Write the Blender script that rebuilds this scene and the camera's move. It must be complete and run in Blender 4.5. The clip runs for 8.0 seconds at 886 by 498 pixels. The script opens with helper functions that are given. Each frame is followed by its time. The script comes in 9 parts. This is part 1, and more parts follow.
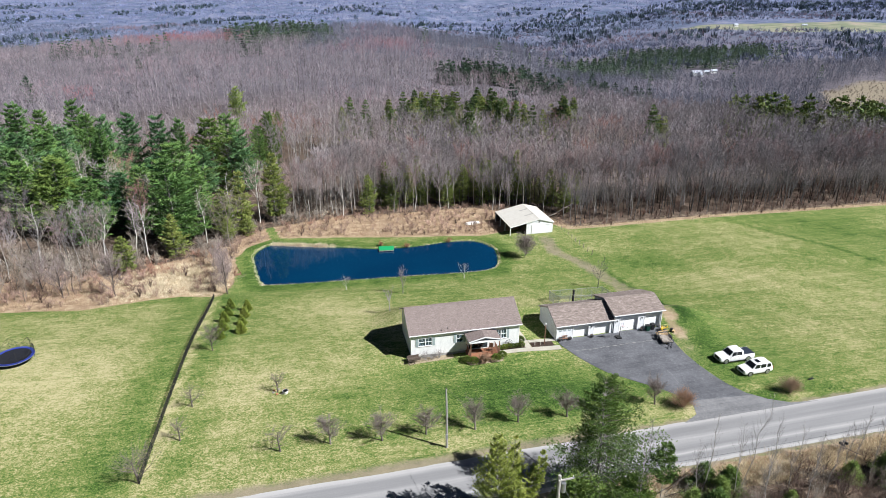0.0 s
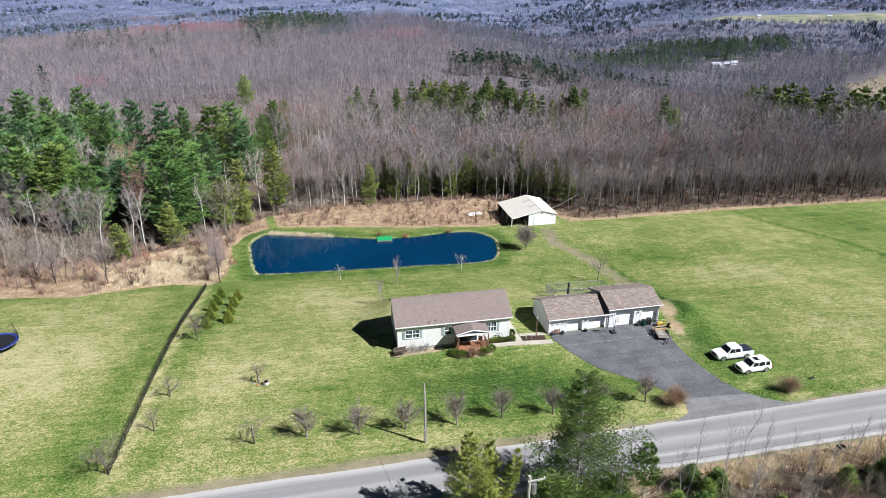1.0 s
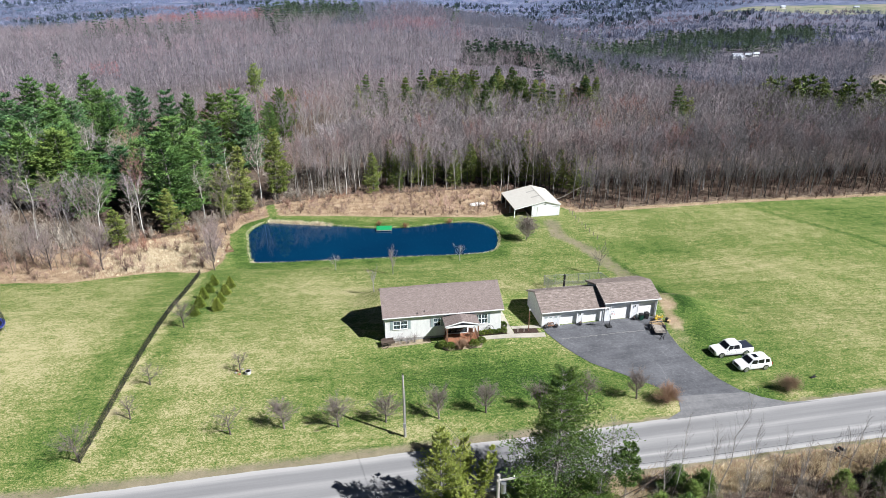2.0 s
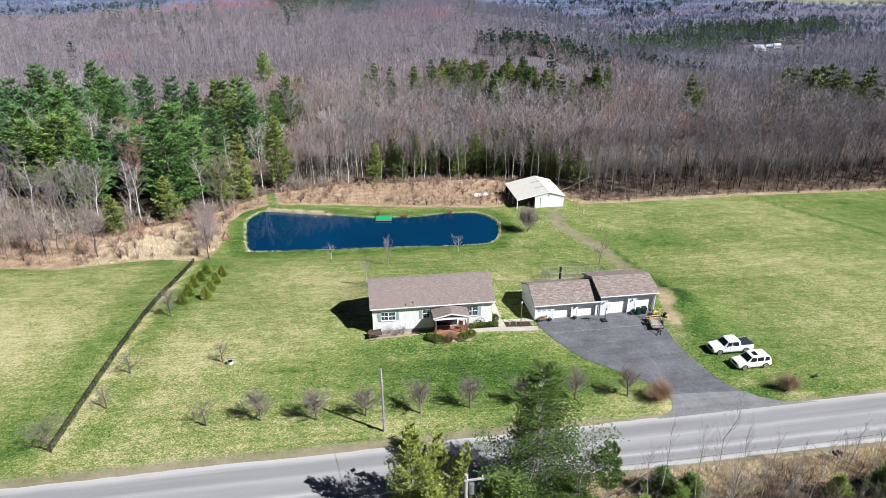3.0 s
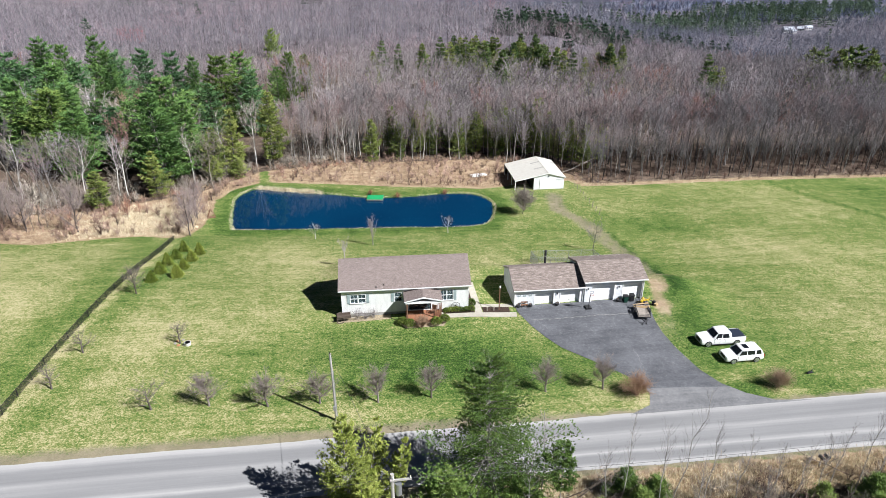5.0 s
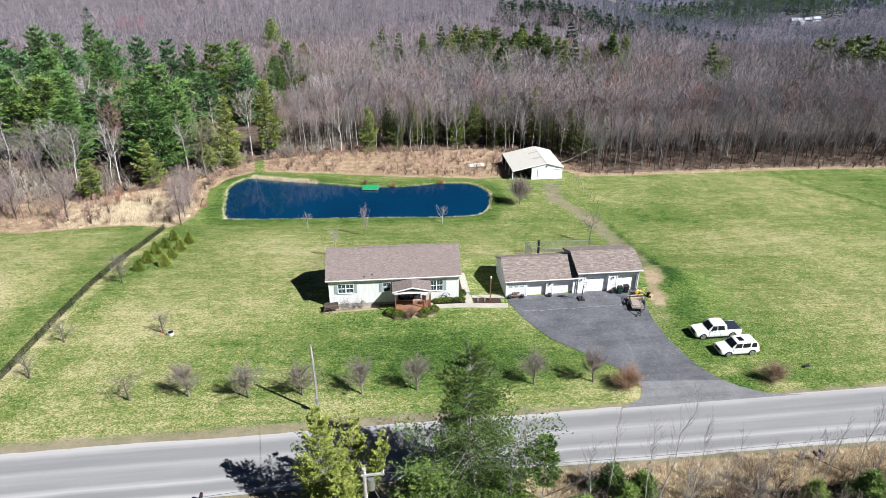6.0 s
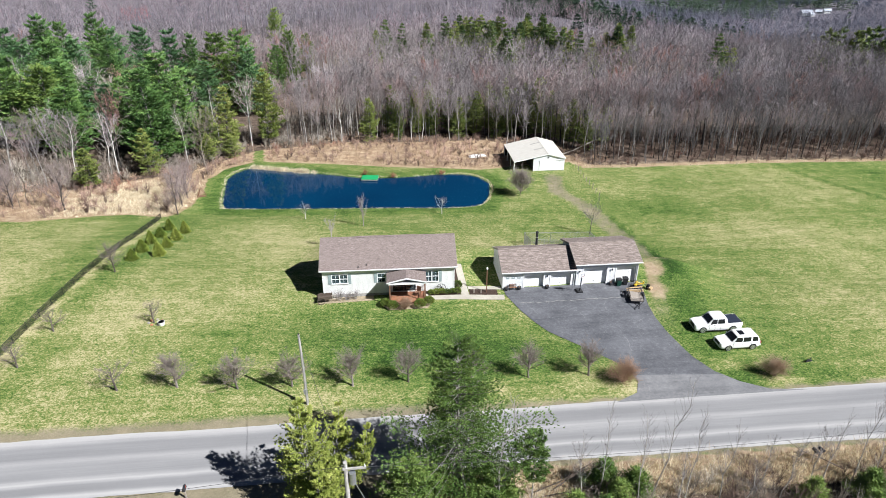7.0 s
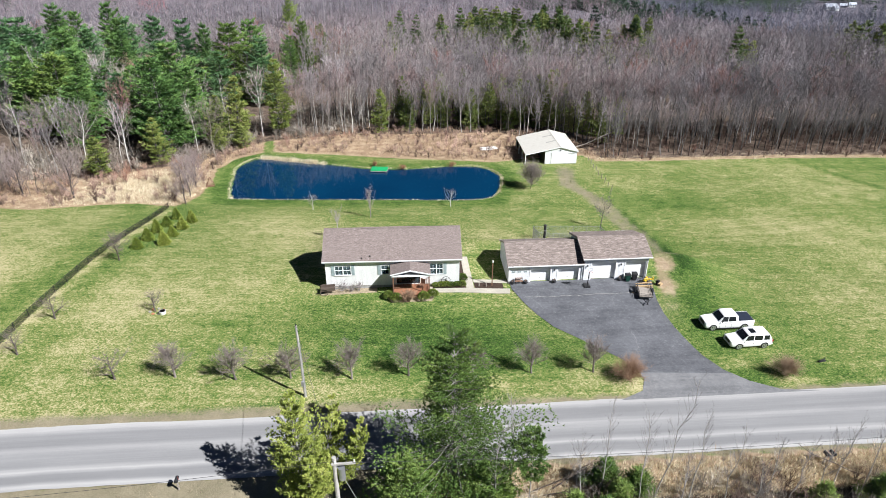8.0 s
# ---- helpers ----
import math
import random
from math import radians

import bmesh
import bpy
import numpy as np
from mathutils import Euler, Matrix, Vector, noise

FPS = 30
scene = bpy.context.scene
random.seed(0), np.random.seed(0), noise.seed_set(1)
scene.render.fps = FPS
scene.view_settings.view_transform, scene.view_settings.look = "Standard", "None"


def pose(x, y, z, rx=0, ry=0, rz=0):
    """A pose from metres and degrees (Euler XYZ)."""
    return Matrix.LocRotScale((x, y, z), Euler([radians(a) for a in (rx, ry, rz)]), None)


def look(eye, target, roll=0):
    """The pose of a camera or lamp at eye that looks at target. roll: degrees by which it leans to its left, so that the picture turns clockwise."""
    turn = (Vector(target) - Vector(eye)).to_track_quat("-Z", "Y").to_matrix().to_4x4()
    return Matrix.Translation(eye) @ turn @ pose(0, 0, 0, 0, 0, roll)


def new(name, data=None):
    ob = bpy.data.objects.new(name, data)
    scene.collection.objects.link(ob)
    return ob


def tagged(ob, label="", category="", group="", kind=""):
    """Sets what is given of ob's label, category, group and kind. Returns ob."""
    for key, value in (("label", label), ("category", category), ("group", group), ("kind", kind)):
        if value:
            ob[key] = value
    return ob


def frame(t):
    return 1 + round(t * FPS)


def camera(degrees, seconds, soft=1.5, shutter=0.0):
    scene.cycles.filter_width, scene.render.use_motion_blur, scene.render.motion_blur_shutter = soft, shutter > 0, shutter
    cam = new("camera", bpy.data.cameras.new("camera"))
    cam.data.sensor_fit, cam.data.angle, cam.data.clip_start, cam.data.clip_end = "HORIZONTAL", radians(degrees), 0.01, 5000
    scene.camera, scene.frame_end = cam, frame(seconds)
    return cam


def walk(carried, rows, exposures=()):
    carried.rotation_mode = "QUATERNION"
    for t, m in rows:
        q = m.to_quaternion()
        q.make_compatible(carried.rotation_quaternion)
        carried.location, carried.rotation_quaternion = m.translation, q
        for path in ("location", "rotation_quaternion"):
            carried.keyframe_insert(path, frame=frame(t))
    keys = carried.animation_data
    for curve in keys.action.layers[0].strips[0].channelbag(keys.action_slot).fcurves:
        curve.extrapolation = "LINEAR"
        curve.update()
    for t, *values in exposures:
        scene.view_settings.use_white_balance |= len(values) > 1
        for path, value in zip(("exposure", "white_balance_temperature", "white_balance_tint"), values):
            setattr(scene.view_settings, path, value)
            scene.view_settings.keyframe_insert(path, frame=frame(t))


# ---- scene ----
cam = camera(69.6, 8.0, soft=0.6)
METRES, EYE, TILT, LEAN, TURN = 29.0, 52.2, -22.5, 0.0, 0.0
ROWS = [
    (0.0, 0.0, 0.0, 0.0, 0.0, 0.0, -0.0),
    (0.5, 0.0745, 0.0478, -0.0047, 0.84, -0.36, -0.34),
    (1.0, 0.1431, 0.0922, -0.0104, 1.48, -0.71, -0.6),
    (1.5, 0.2112, 0.1369, -0.0162, 2.2, -1.09, -0.9),
    (3.0, 0.3975, 0.2773, -0.0304, 4.43, -2.23, -1.82),
    (3.5, 0.4581, 0.3279, -0.0329, 4.93, -2.62, -2.01),
    (4.0, 0.5141, 0.3769, -0.0357, 5.37, -3.01, -2.21),
    (4.5, 0.565, 0.4239, -0.0396, 5.96, -3.39, -2.46),
    (6.0, 0.6699, 0.5357, -0.0603, 6.87, -4.46, -2.85),
    (6.5, 0.6923, 0.563, -0.0676, 7.0, -4.79, -2.91),
    (7.0, 0.7124, 0.5893, -0.0738, 7.45, -5.11, -3.11),
    (7.5, 0.7314, 0.6149, -0.0791, 8.24, -5.44, -3.42),
    (8.0, 0.7514, 0.6425, -0.0831, 8.87, -5.74, -3.69),
]
walk(cam, [(t, pose(0, 0, EYE, TILT, LEAN, TURN) @ pose(METRES * x, METRES * y, METRES * z, 90 + pitch, roll, yaw)) for t, x, y, z, yaw, pitch, roll in ROWS],
     exposures=[(0.0, 0.89, 6050, 10), (8.0, 0.97, 6050, 10)])

# The plan is drawn in units of 1.16 m (PLAN); things built at their true size are brought in with TRUE.
PLAN = 1.16
TRUE = 1 / PLAN

# ---- world and sun ----
SUN_DIR = Vector((0.66, -0.285, 0.695)).normalized()
world = bpy.data.worlds.new("sky")
scene.world = world
world.use_nodes = True
wn = world.node_tree
sky = wn.nodes.new("ShaderNodeTexSky")
sky.sky_type = 'NISHITA'
sky.sun_disc = False
sky.sun_elevation = math.asin(SUN_DIR.z)
sky.sun_rotation = math.atan2(SUN_DIR.x, SUN_DIR.y)
sky.altitude = 400
sky.air_density = 0.15
sky.dust_density = 0.05
wn.links.new(sky.outputs[0], wn.nodes["Background"].inputs[0])
wn.nodes["Background"].inputs[1].default_value = 0.05
sun_data = bpy.data.lights.new("sun", 'SUN')
sun_data.energy = 5.0
sun_data.angle = radians(0.53)
sun_data.color = (1.0, 0.97, 0.93)
sun_lamp = new("sun", sun_data)
sun_lamp.matrix_world = look((0, 0, 60), Vector((0, 0, 60)) - SUN_DIR)


# ---- material helpers ----
class NT:
    """Small wrapper that builds a node tree."""

    def __init__(self, name):
        self.mat = bpy.data.materials.new(name)
        self.mat.use_nodes = True
        self.t = self.mat.node_tree
        self.b = self.t.nodes["Principled BSDF"]

    def n(self, kind, **kw):
        node = self.t.nodes.new(kind)
        for k, v in kw.items():
            if k == "op":
                node.operation = v
            elif k == "blend":
                node.data_type, node.blend_type = 'RGBA', v
            elif k == "attr":
                node.attribute_name = v
            elif k == "feature":
                node.feature = v
        return node

    def link(self, a, b):
        self.t.links.new(a, b)

    def coord(self, kind="Object"):
        return self.n("ShaderNodeTexCoord").outputs[kind]

    def place(self):
        return self.n("ShaderNodeNewGeometry").outputs["Position"]

    def scaled(self, vec, s):
        m = self.n("ShaderNodeMapping")
        m.inputs["Scale"].default_value = s
        self.link(vec, m.inputs["Vector"])
        return m.outputs[0]

    def noise(self, vec, scale, detail=4.0, rough=0.6, distort=0.0):
        k = self.n("ShaderNodeTexNoise")
        k.inputs["Scale"].default_value = scale
        k.inputs["Detail"].default_value = detail
        k.inputs["Roughness"].default_value = rough
        k.inputs["Distortion"].default_value = distort
        self.link(vec, k.inputs["Vector"])
        return k.outputs[0]

    def cells(self, vec, scale):
        """A random value for each small cell: tufts and clods."""
        k = self.n("ShaderNodeTexVoronoi")
        k.inputs["Scale"].default_value = scale
        self.link(vec, k.inputs["Vector"])
        s = self.n("ShaderNodeSeparateColor")
        self.link(k.outputs["Color"], s.inputs[0])
        return s.outputs[0]

    def ramp(self, fac, *stops):
        r = self.n("ShaderNodeValToRGB")
        e = r.color_ramp.elements
        while len(e) < len(stops):
            e.new(0.5)
        for el, (p, c) in zip(e, stops):
            el.position = p
            el.color = (*c, 1) if isinstance(c, tuple) else (c, c, c, 1)
        self.link(fac, r.inputs[0])
        return r.outputs[0]

    def mix(self, fac, a, b, blend='MIX'):
        m = self.n("ShaderNodeMix", blend=blend)
        for v, i in ((fac, 0), (a, 6), (b, 7)):
            if isinstance(v, (int, float)):
                m.inputs[i].default_value = v if i == 0 else (v, v, v, 1)
            elif isinstance(v, tuple):
                m.inputs[i].default_value = (*v, 1)
            else:
                self.link(v, m.inputs[i])
        return m.outputs[2]

    def math(self, op, a, b=0.0, c=0.0):
        m = self.n("ShaderNodeMath", op=op)
        for i, v in enumerate((a, b, c)):
            if isinstance(v, (int, float)):
                m.inputs[i].default_value = v
            else:
                self.link(v, m.inputs[i])
        return m.outputs[0]

    def attr(self, name):
        return self.n("ShaderNodeAttribute", attr=name).outputs["Fac"]

    def random(self):
        return self.n("ShaderNodeObjectInfo").outputs["Random"]

    def done(self, color, rough=0.8, bump=None, strength=0.3, dist=0.05, metal=0.0, spec=0.3):
        if isinstance(color, tuple):
            self.b.inputs["Base Color"].default_value = (*color, 1)
        else:
            self.link(color, self.b.inputs["Base Color"])
        if isinstance(rough, (int, float)):
            self.b.inputs["Roughness"].default_value = rough
        else:
            self.link(rough, self.b.inputs["Roughness"])
        self.b.inputs["Metallic"].default_value = metal
        self.b.inputs["Specular IOR Level"].default_value = spec
        if bump is not None:
            k = self.n("ShaderNodeBump")
            k.inputs["Strength"].default_value = strength
            k.inputs["Distance"].default_value = dist
            self.link(bump, k.inputs["Height"])
            self.link(k.outputs[0], self.b.inputs["Normal"])
        return self.mat


def plain(name, color, rough=0.6, metal=0.0, wear=0.18, scale=3.0, spec=0.3):
    """A painted or bare surface with mottling at two scales and a fine relief."""
    m = NT(name)
    v = m.coord()
    big = m.noise(v, scale, 3)
    fine = m.noise(v, scale * 14, 4)
    f = m.math('MULTIPLY', m.math('ADD', big, fine), 0.5)
    dark = tuple(c * (1 - wear * 1.6) for c in color)
    light = tuple(min(1, c * (1 + wear)) for c in color)
    col = m.ramp(f, (0.3, dark), (0.7, light))
    return m.done(col, rough, fine, 0.15, 0.01, metal, spec)


# ---- mesh helpers ----
class Mesh:
    """Collects boxes, tubes and slabs into one mesh."""

    def __init__(self):
        self.v, self.f = [], []

    def add(self, verts, faces, m=None):
        k = len(self.v)
        self.v += [tuple(m @ Vector(p)) if m else tuple(p) for p in verts]
        self.f += [tuple(i + k for i in f) for f in faces]
        return self

    def box(self, x0, y0, z0, x1, y1, z1, m=None):
        vs = [(x0, y0, z0), (x1, y0, z0), (x1, y1, z0), (x0, y1, z0), (x0, y0, z1), (x1, y0, z1), (x1, y1, z1), (x0, y1, z1)]
        return self.add(vs, [(3, 2, 1, 0), (4, 5, 6, 7), (0, 1, 5, 4), (1, 2, 6, 5), (2, 3, 7, 6), (3, 0, 4, 7)], m)

    def prism(self, outline, axis, a, b):
        """A closed outline of 2D points swept along an axis (0, 1 or 2) from a to b."""
        def put(p, w):
            q = list(p)
            q.insert(axis, w)
            return tuple(q)
        n = len(outline)
        vs = [put(p, a) for p in outline] + [put(p, b) for p in outline]
        fs = [tuple(range(n))[::-1], tuple(range(n, 2 * n))] + [(i, (i + 1) % n, n + (i + 1) % n, n + i) for i in range(n)]
        return self.add(vs, fs)

    def tube(self, pts, radii, sides=6, cap=True):
        pts = [Vector(p) for p in pts]
        k = len(self.v)
        for i, p in enumerate(pts):
            d = (pts[min(i + 1, len(pts) - 1)] - pts[max(i - 1, 0)])
            d = d.normalized() if d.length > 1e-9 else Vector((0, 0, 1))
            u = d.cross(Vector((1, 0, 0)) if abs(d.x) < 0.8 else Vector((0, 1, 0))).normalized()
            w = d.cross(u)
            r = radii[i] if isinstance(radii, (list, tuple)) else radii
            for j in range(sides):
                a = 2 * math.pi * j / sides
                self.v.append(tuple(p + (u * math.cos(a) + w * math.sin(a)) * r))
        for i in range(len(pts) - 1):
            for j in range(sides):
                a, b = k + i * sides + j, k + i * sides + (j + 1) % sides
                self.f.append((a, b, b + sides, a + sides))
        if cap:
            self.f.append(tuple(k + j for j in range(sides))[::-1])
            self.f.append(tuple(k + (len(pts) - 1) * sides + j for j in range(sides)))
        return self

    def ball(self, c, rx, ry, rz, seg=10, rings=6, jitter=0.0, rnd=random):
        k = len(self.v)
        for i in range(rings + 1):
            th = math.pi * i / rings
            for j in range(seg):
                ph = 2 * math.pi * j / seg
                s = 1 + rnd.uniform(-jitter, jitter)
                self.v.append((c[0] + rx * s * math.sin(th) * math.cos(ph), c[1] + ry * s * math.sin(th) * math.sin(ph), c[2] + rz * s * math.cos(th)))
        for i in range(rings):
            for j in range(seg):
                a, b = k + i * seg + j, k + i * seg + (j + 1) % seg
                self.f.append((a, a + seg, b + seg, b))
        return self

    def data(self, name, mat, smooth=False):
        me = bpy.data.meshes.new(name)
        me.from_pydata(self.v, [], self.f)
        me.materials.append(mat)
        if smooth:
            me.shade_smooth()
        me.update()
        return me


def part(name, mesh, mat, parent, label="", smooth=False):
    me = mesh if isinstance(mesh, bpy.types.Mesh) else mesh.data(name, mat, smooth)
    ob = new(name, me)
    ob.parent = parent
    if label:
        tagged(ob, label)
    return ob


def thing(name, m, label, category, group="", kind=""):
    ob = new(name)
    ob.empty_display_size = 0.3
    ob.matrix_basis = m
    return tagged(ob, label, category, group, kind)


def soup(name, verts, tris, mat, tint=None, smooth=False):
    """A mesh object from numpy arrays of vertices and triangles."""
    me = bpy.data.meshes.new(name)
    nv, nt = len(verts), len(tris)
    me.vertices.add(nv)
    me.vertices.foreach_set("co", np.asarray(verts, np.float32).ravel())
    me.loops.add(nt * 3)
    me.loops.foreach_set("vertex_index", np.asarray(tris, np.int32).ravel())
    me.polygons.add(nt)
    me.polygons.foreach_set("loop_start", np.arange(0, nt * 3, 3, dtype=np.int32))
    me.polygons.foreach_set("loop_total", np.full(nt, 3, np.int32))
    if tint is not None:
        a = me.attributes.new("tint", 'FLOAT', 'POINT')
        a.data.foreach_set("value", np.asarray(tint, np.float32))
    me.materials.append(mat)
    me.update(calc_edges=True)
    if smooth:
        me.shade_smooth()
    return me


# ---- lie of the land ----
def ss(a, b, v):
    t = np.clip((np.asarray(v, float) - a) / (b - a), 0, 1)
    return t * t * (3 - 2 * t)


PY = [-400, 20, 48, 60, 72, 80, 92, 106, 118, 135, 160, 200, 260]
PZ = [2.0, 1.2, 0.85, 0.35, -0.4, -1.3, -3.6, -5.7, -6.2, -6.9, -8.2, -10.5, -14]


def bump2(x, y, cx, cy, sx, sy):
    return np.exp(-((x - cx) / sx) ** 2 - ((y - cy) / sy) ** 2)


def waves(x, y):
    return (np.sin(x * 0.031 + 1.3) * np.cos(y * 0.027 + 0.4) + 0.6 * np.sin(x * 0.067 - y * 0.049) + 0.4 * np.cos(x * 0.113 + y * 0.091 + 2.0))


# the wider country: rows by bearing (x over y), columns by distance
BEARING = [-0.7, -0.4, -0.25, -0.1, 0.05, 0.2, 0.4, 0.7]
AWAY = [260, 400, 540, 650, 800, 1100, 1500, 2200, 3000, 3900]
HEIGHT = np.array([(-14, -16, -17, -24, -40, -65, -75, -55, -25, -5), (-14, -12, -10, -10, -25, -60, -75, -55, -25, -5),
                   (-14, -12, -9, -7, -9, -45, -75, -55, -25, -5), (-14, -14, -12, -8, -6, -40, -80, -60, -28, -5),
                   (-14, -16, -16, -15, -25, -60, -90, -85, -45, 0), (-14, -26, -38, -45, -50, -60, -75, -60, -25, 0),
                   (-16, -36, -50, -52, -50, -52, -40, -20, -10, 0), (-20, -36, -46, -44, -42, -44, -38, -20, -10, 0)], float)


def far_height(x, y):
    """Smooth height of the far hills, by bearing and distance."""
    x, y = np.broadcast_arrays(np.asarray(x, float), np.asarray(y, float))
    b = np.clip(x / np.maximum(y, 60.0), -0.7, 0.7)
    i = np.clip(np.searchsorted(BEARING, b) - 1, 0, 6)
    j = np.clip(np.searchsorted(AWAY, y) - 1, 0, 8)
    B, A = np.array(BEARING), np.array(AWAY, float)
    u = np.clip((b - B[i]) / (B[i + 1] - B[i]), 0, 1)
    v = np.clip((y - A[j]) / (A[j + 1] - A[j]), 0, 1)
    u, v = u * u * (3 - 2 * u), 0.5 * v + 0.5 * v * v * (3 - 2 * v)
    return (HEIGHT[i, j] * (1 - u) + HEIGHT[i + 1, j] * u) * (1 - v) + (HEIGHT[i, j + 1] * (1 - u) + HEIGHT[i + 1, j + 1] * u) * v


def seg(x, y, ax, ay, bx, by, w):
    """Nearness to a plan segment, 1 on it."""
    dx, dy = bx - ax, by - ay
    t = np.clip(((x - ax) * dx + (y - ay) * dy) / (dx * dx + dy * dy), 0, 1)
    return np.exp(-(np.hypot(x - ax - t * dx, y - ay - t * dy) / w) ** 2)


def ground(x, y):
    """Height of the land at plan points (numpy arrays or numbers)."""
    x, y = np.asarray(x, float), np.asarray(y, float)
    z = 0.5 * np.interp(y, PY, PZ) + 0.25 * (np.interp(y - 4, PY, PZ) + np.interp(y + 4, PY, PZ))
    z = z - 0.012 * np.clip(x, -60, 80) * ss(90, 60, y)
    pad = ss(-12, -4, x) * ss(44, 36, x) * ss(62, 70, y) * ss(94, 86, y)
    level = -0.62 + 0.16 * ss(-4, 8, x) - 0.26 * ss(10, 16, x) + 0.14 * ss(20, 27, x)
    z = z * (1 - pad) + level * pad
    z = z + 1.2 * ss(35, 65, x) * ss(90, 105, y) * ss(140, 120, y)
    far = ss(230, 330, y)
    fz = far_height(x, y)
    fz = fz + 3.0 * waves(x * 0.35, y * 0.35) * ss(500, 1000, y) + 1.2 * waves(x, y)
    side = ss(140, 420, np.abs(x - 10)) * (1 - far)
    z = z * (1 - far) + fz * far
    return z + side * 5 * waves(x * 0.3, y * 0.3) * 0.5


POND = [(-33.7, 107.4), (-36.2, 113), (-38.6, 119.8), (-38.2, 123.9), (-36.2, 125.9), (-28.4, 125.3), (-21.4, 124.9), (-14.4, 124.2), (-6.9, 125.2),
        (1.3, 128.1), (6.7, 128.4), (10, 125.7), (11.1, 122.5), (11, 117.1), (9.4, 113.8), (3.8, 112.1), (-5.7, 110.7), (-18.9, 108.5), (-31.3, 106.6)]
WATER = -6.4


def smooth_loop(pts, per=6):
    """A closed Catmull-Rom curve through plan points."""
    out, n = [], len(pts)
    for i in range(n):
        p0, p1, p2, p3 = (np.array(pts[(i + k) % n], float) for k in (-1, 0, 1, 2))
        for j in range(per):
            t = j / per
            out.append(0.5 * ((2 * p1) + (p2 - p0) * t + (2 * p0 - 5 * p1 + 4 * p2 - p3) * t * t + (3 * p1 - p0 - 3 * p2 + p3) * t ** 3))
    return np.array(out)


pond_loop = smooth_loop(POND)


def loop_distance(x, y, loop):
    """Signed distance to a closed loop, negative inside."""
    x, y = np.atleast_1d(np.asarray(x, float)), np.atleast_1d(np.asarray(y, float))
    best = np.full(x.shape, 1e9)
    inside = np.zeros(x.shape, bool)
    for (ax, ay), (bx, by) in zip(loop, np.roll(loop, -1, axis=0)):
        dx, dy = bx - ax, by - ay
        t = np.clip(((x - ax) * dx + (y - ay) * dy) / (dx * dx + dy * dy + 1e-12), 0, 1)
        best = np.minimum(best, np.hypot(x - ax - t * dx, y - ay - t * dy))
        cross = ((ay > y) != (by > y)) & (x < (bx - ax) * (y - ay) / (by - ay + 1e-12) + ax)
        inside ^= cross
    return np.where(inside, -best, best)


def shaped(x, y):
    """The land with the pond's basin and its mown bank."""
    x, y = np.atleast_1d(np.asarray(x, float)), np.atleast_1d(np.asarray(y, float))
    z = ground(x, y)
    near = (np.abs(x + 14) < 45) & (np.abs(y - 117) < 32)
    if near.any():
        d = loop_distance(x[near], y[near], pond_loop)
        bank = ss(9, 0.6, d)
        zz = z[near] * (1 - bank) + (WATER + 0.16) * bank
        z[near] = np.where(d < 0.6, WATER + 0.16 - 1.4 * ss(0.6, -3.0, d), zz)
    return z


def land(x, y):
    return float(shaped(x, y)[0])


def brush_line(x):
    return np.interp(x, [-300, -120, -71, -58, -50, -43, -41.8, -37, -20, 8, 14, 26, 29, 40, 65, 88, 150, 300], [60, 84, 89.5, 91, 96, 99, 124, 130, 131.5, 131.5, 136, 141, 137.5, 140, 147, 152, 166, 200])


def brush_depth(x, y):
    """How far a place lies beyond the mown line."""
    west = np.interp(y, [97, 102, 106.5, 112, 119.5, 124, 128], [-38.0, -38.3, -38.7, -39.7, -42.4, -43.2, -42.4]) - x
    return np.maximum(y - brush_line(x), np.minimum(np.minimum(west, y - 98.0), 130 - y))


def tree_line(x):
    return np.interp(x, [-300, -120, -80, -60, -48, -41, -25, -10, 7, 16, 27, 30, 40, 65, 88, 150, 300], [80, 104, 106, 112, 122, 138, 148, 151, 156, 152, 146, 140, 142, 149, 154, 168, 202])


def hay_field(x, y):
    """The tan field on the far slope beyond the valley road."""
    return ss(-12, 12, x - np.interp(y, [400, 430, 600, 660], [262, 252, 350, 430])) * ss(402, 425, y + 0.06 * (x - 260)) * ss(680, 640, y) * ss(-20, 20, 520 - x + 0.2 * y)


# road and drive in plan
def road_far(x):
    return 50.8 + 0.268 * x + 0.00012 * x * x


def road_near(x):
    return 44.2 + 0.268 * x - 0.0001 * x * x


DRIVE = [(15.9, 76.6), (17.9, 72.9), (21.0, 69.1), (24.3, 66.7), (27.3, 64.3), (29.0, 61.7), (29.0, 58.6), (28.6, 57.4), (41.4, 60.6), (40.8, 62.0), (38.5, 62.7),
         (36.5, 64.3), (34.9, 66.7), (33.2, 70.7), (31.8, 74.6), (31.9, 80.6), (24.2, 79.2), (15.8, 77.4)]
drive_loop = np.array(DRIVE)

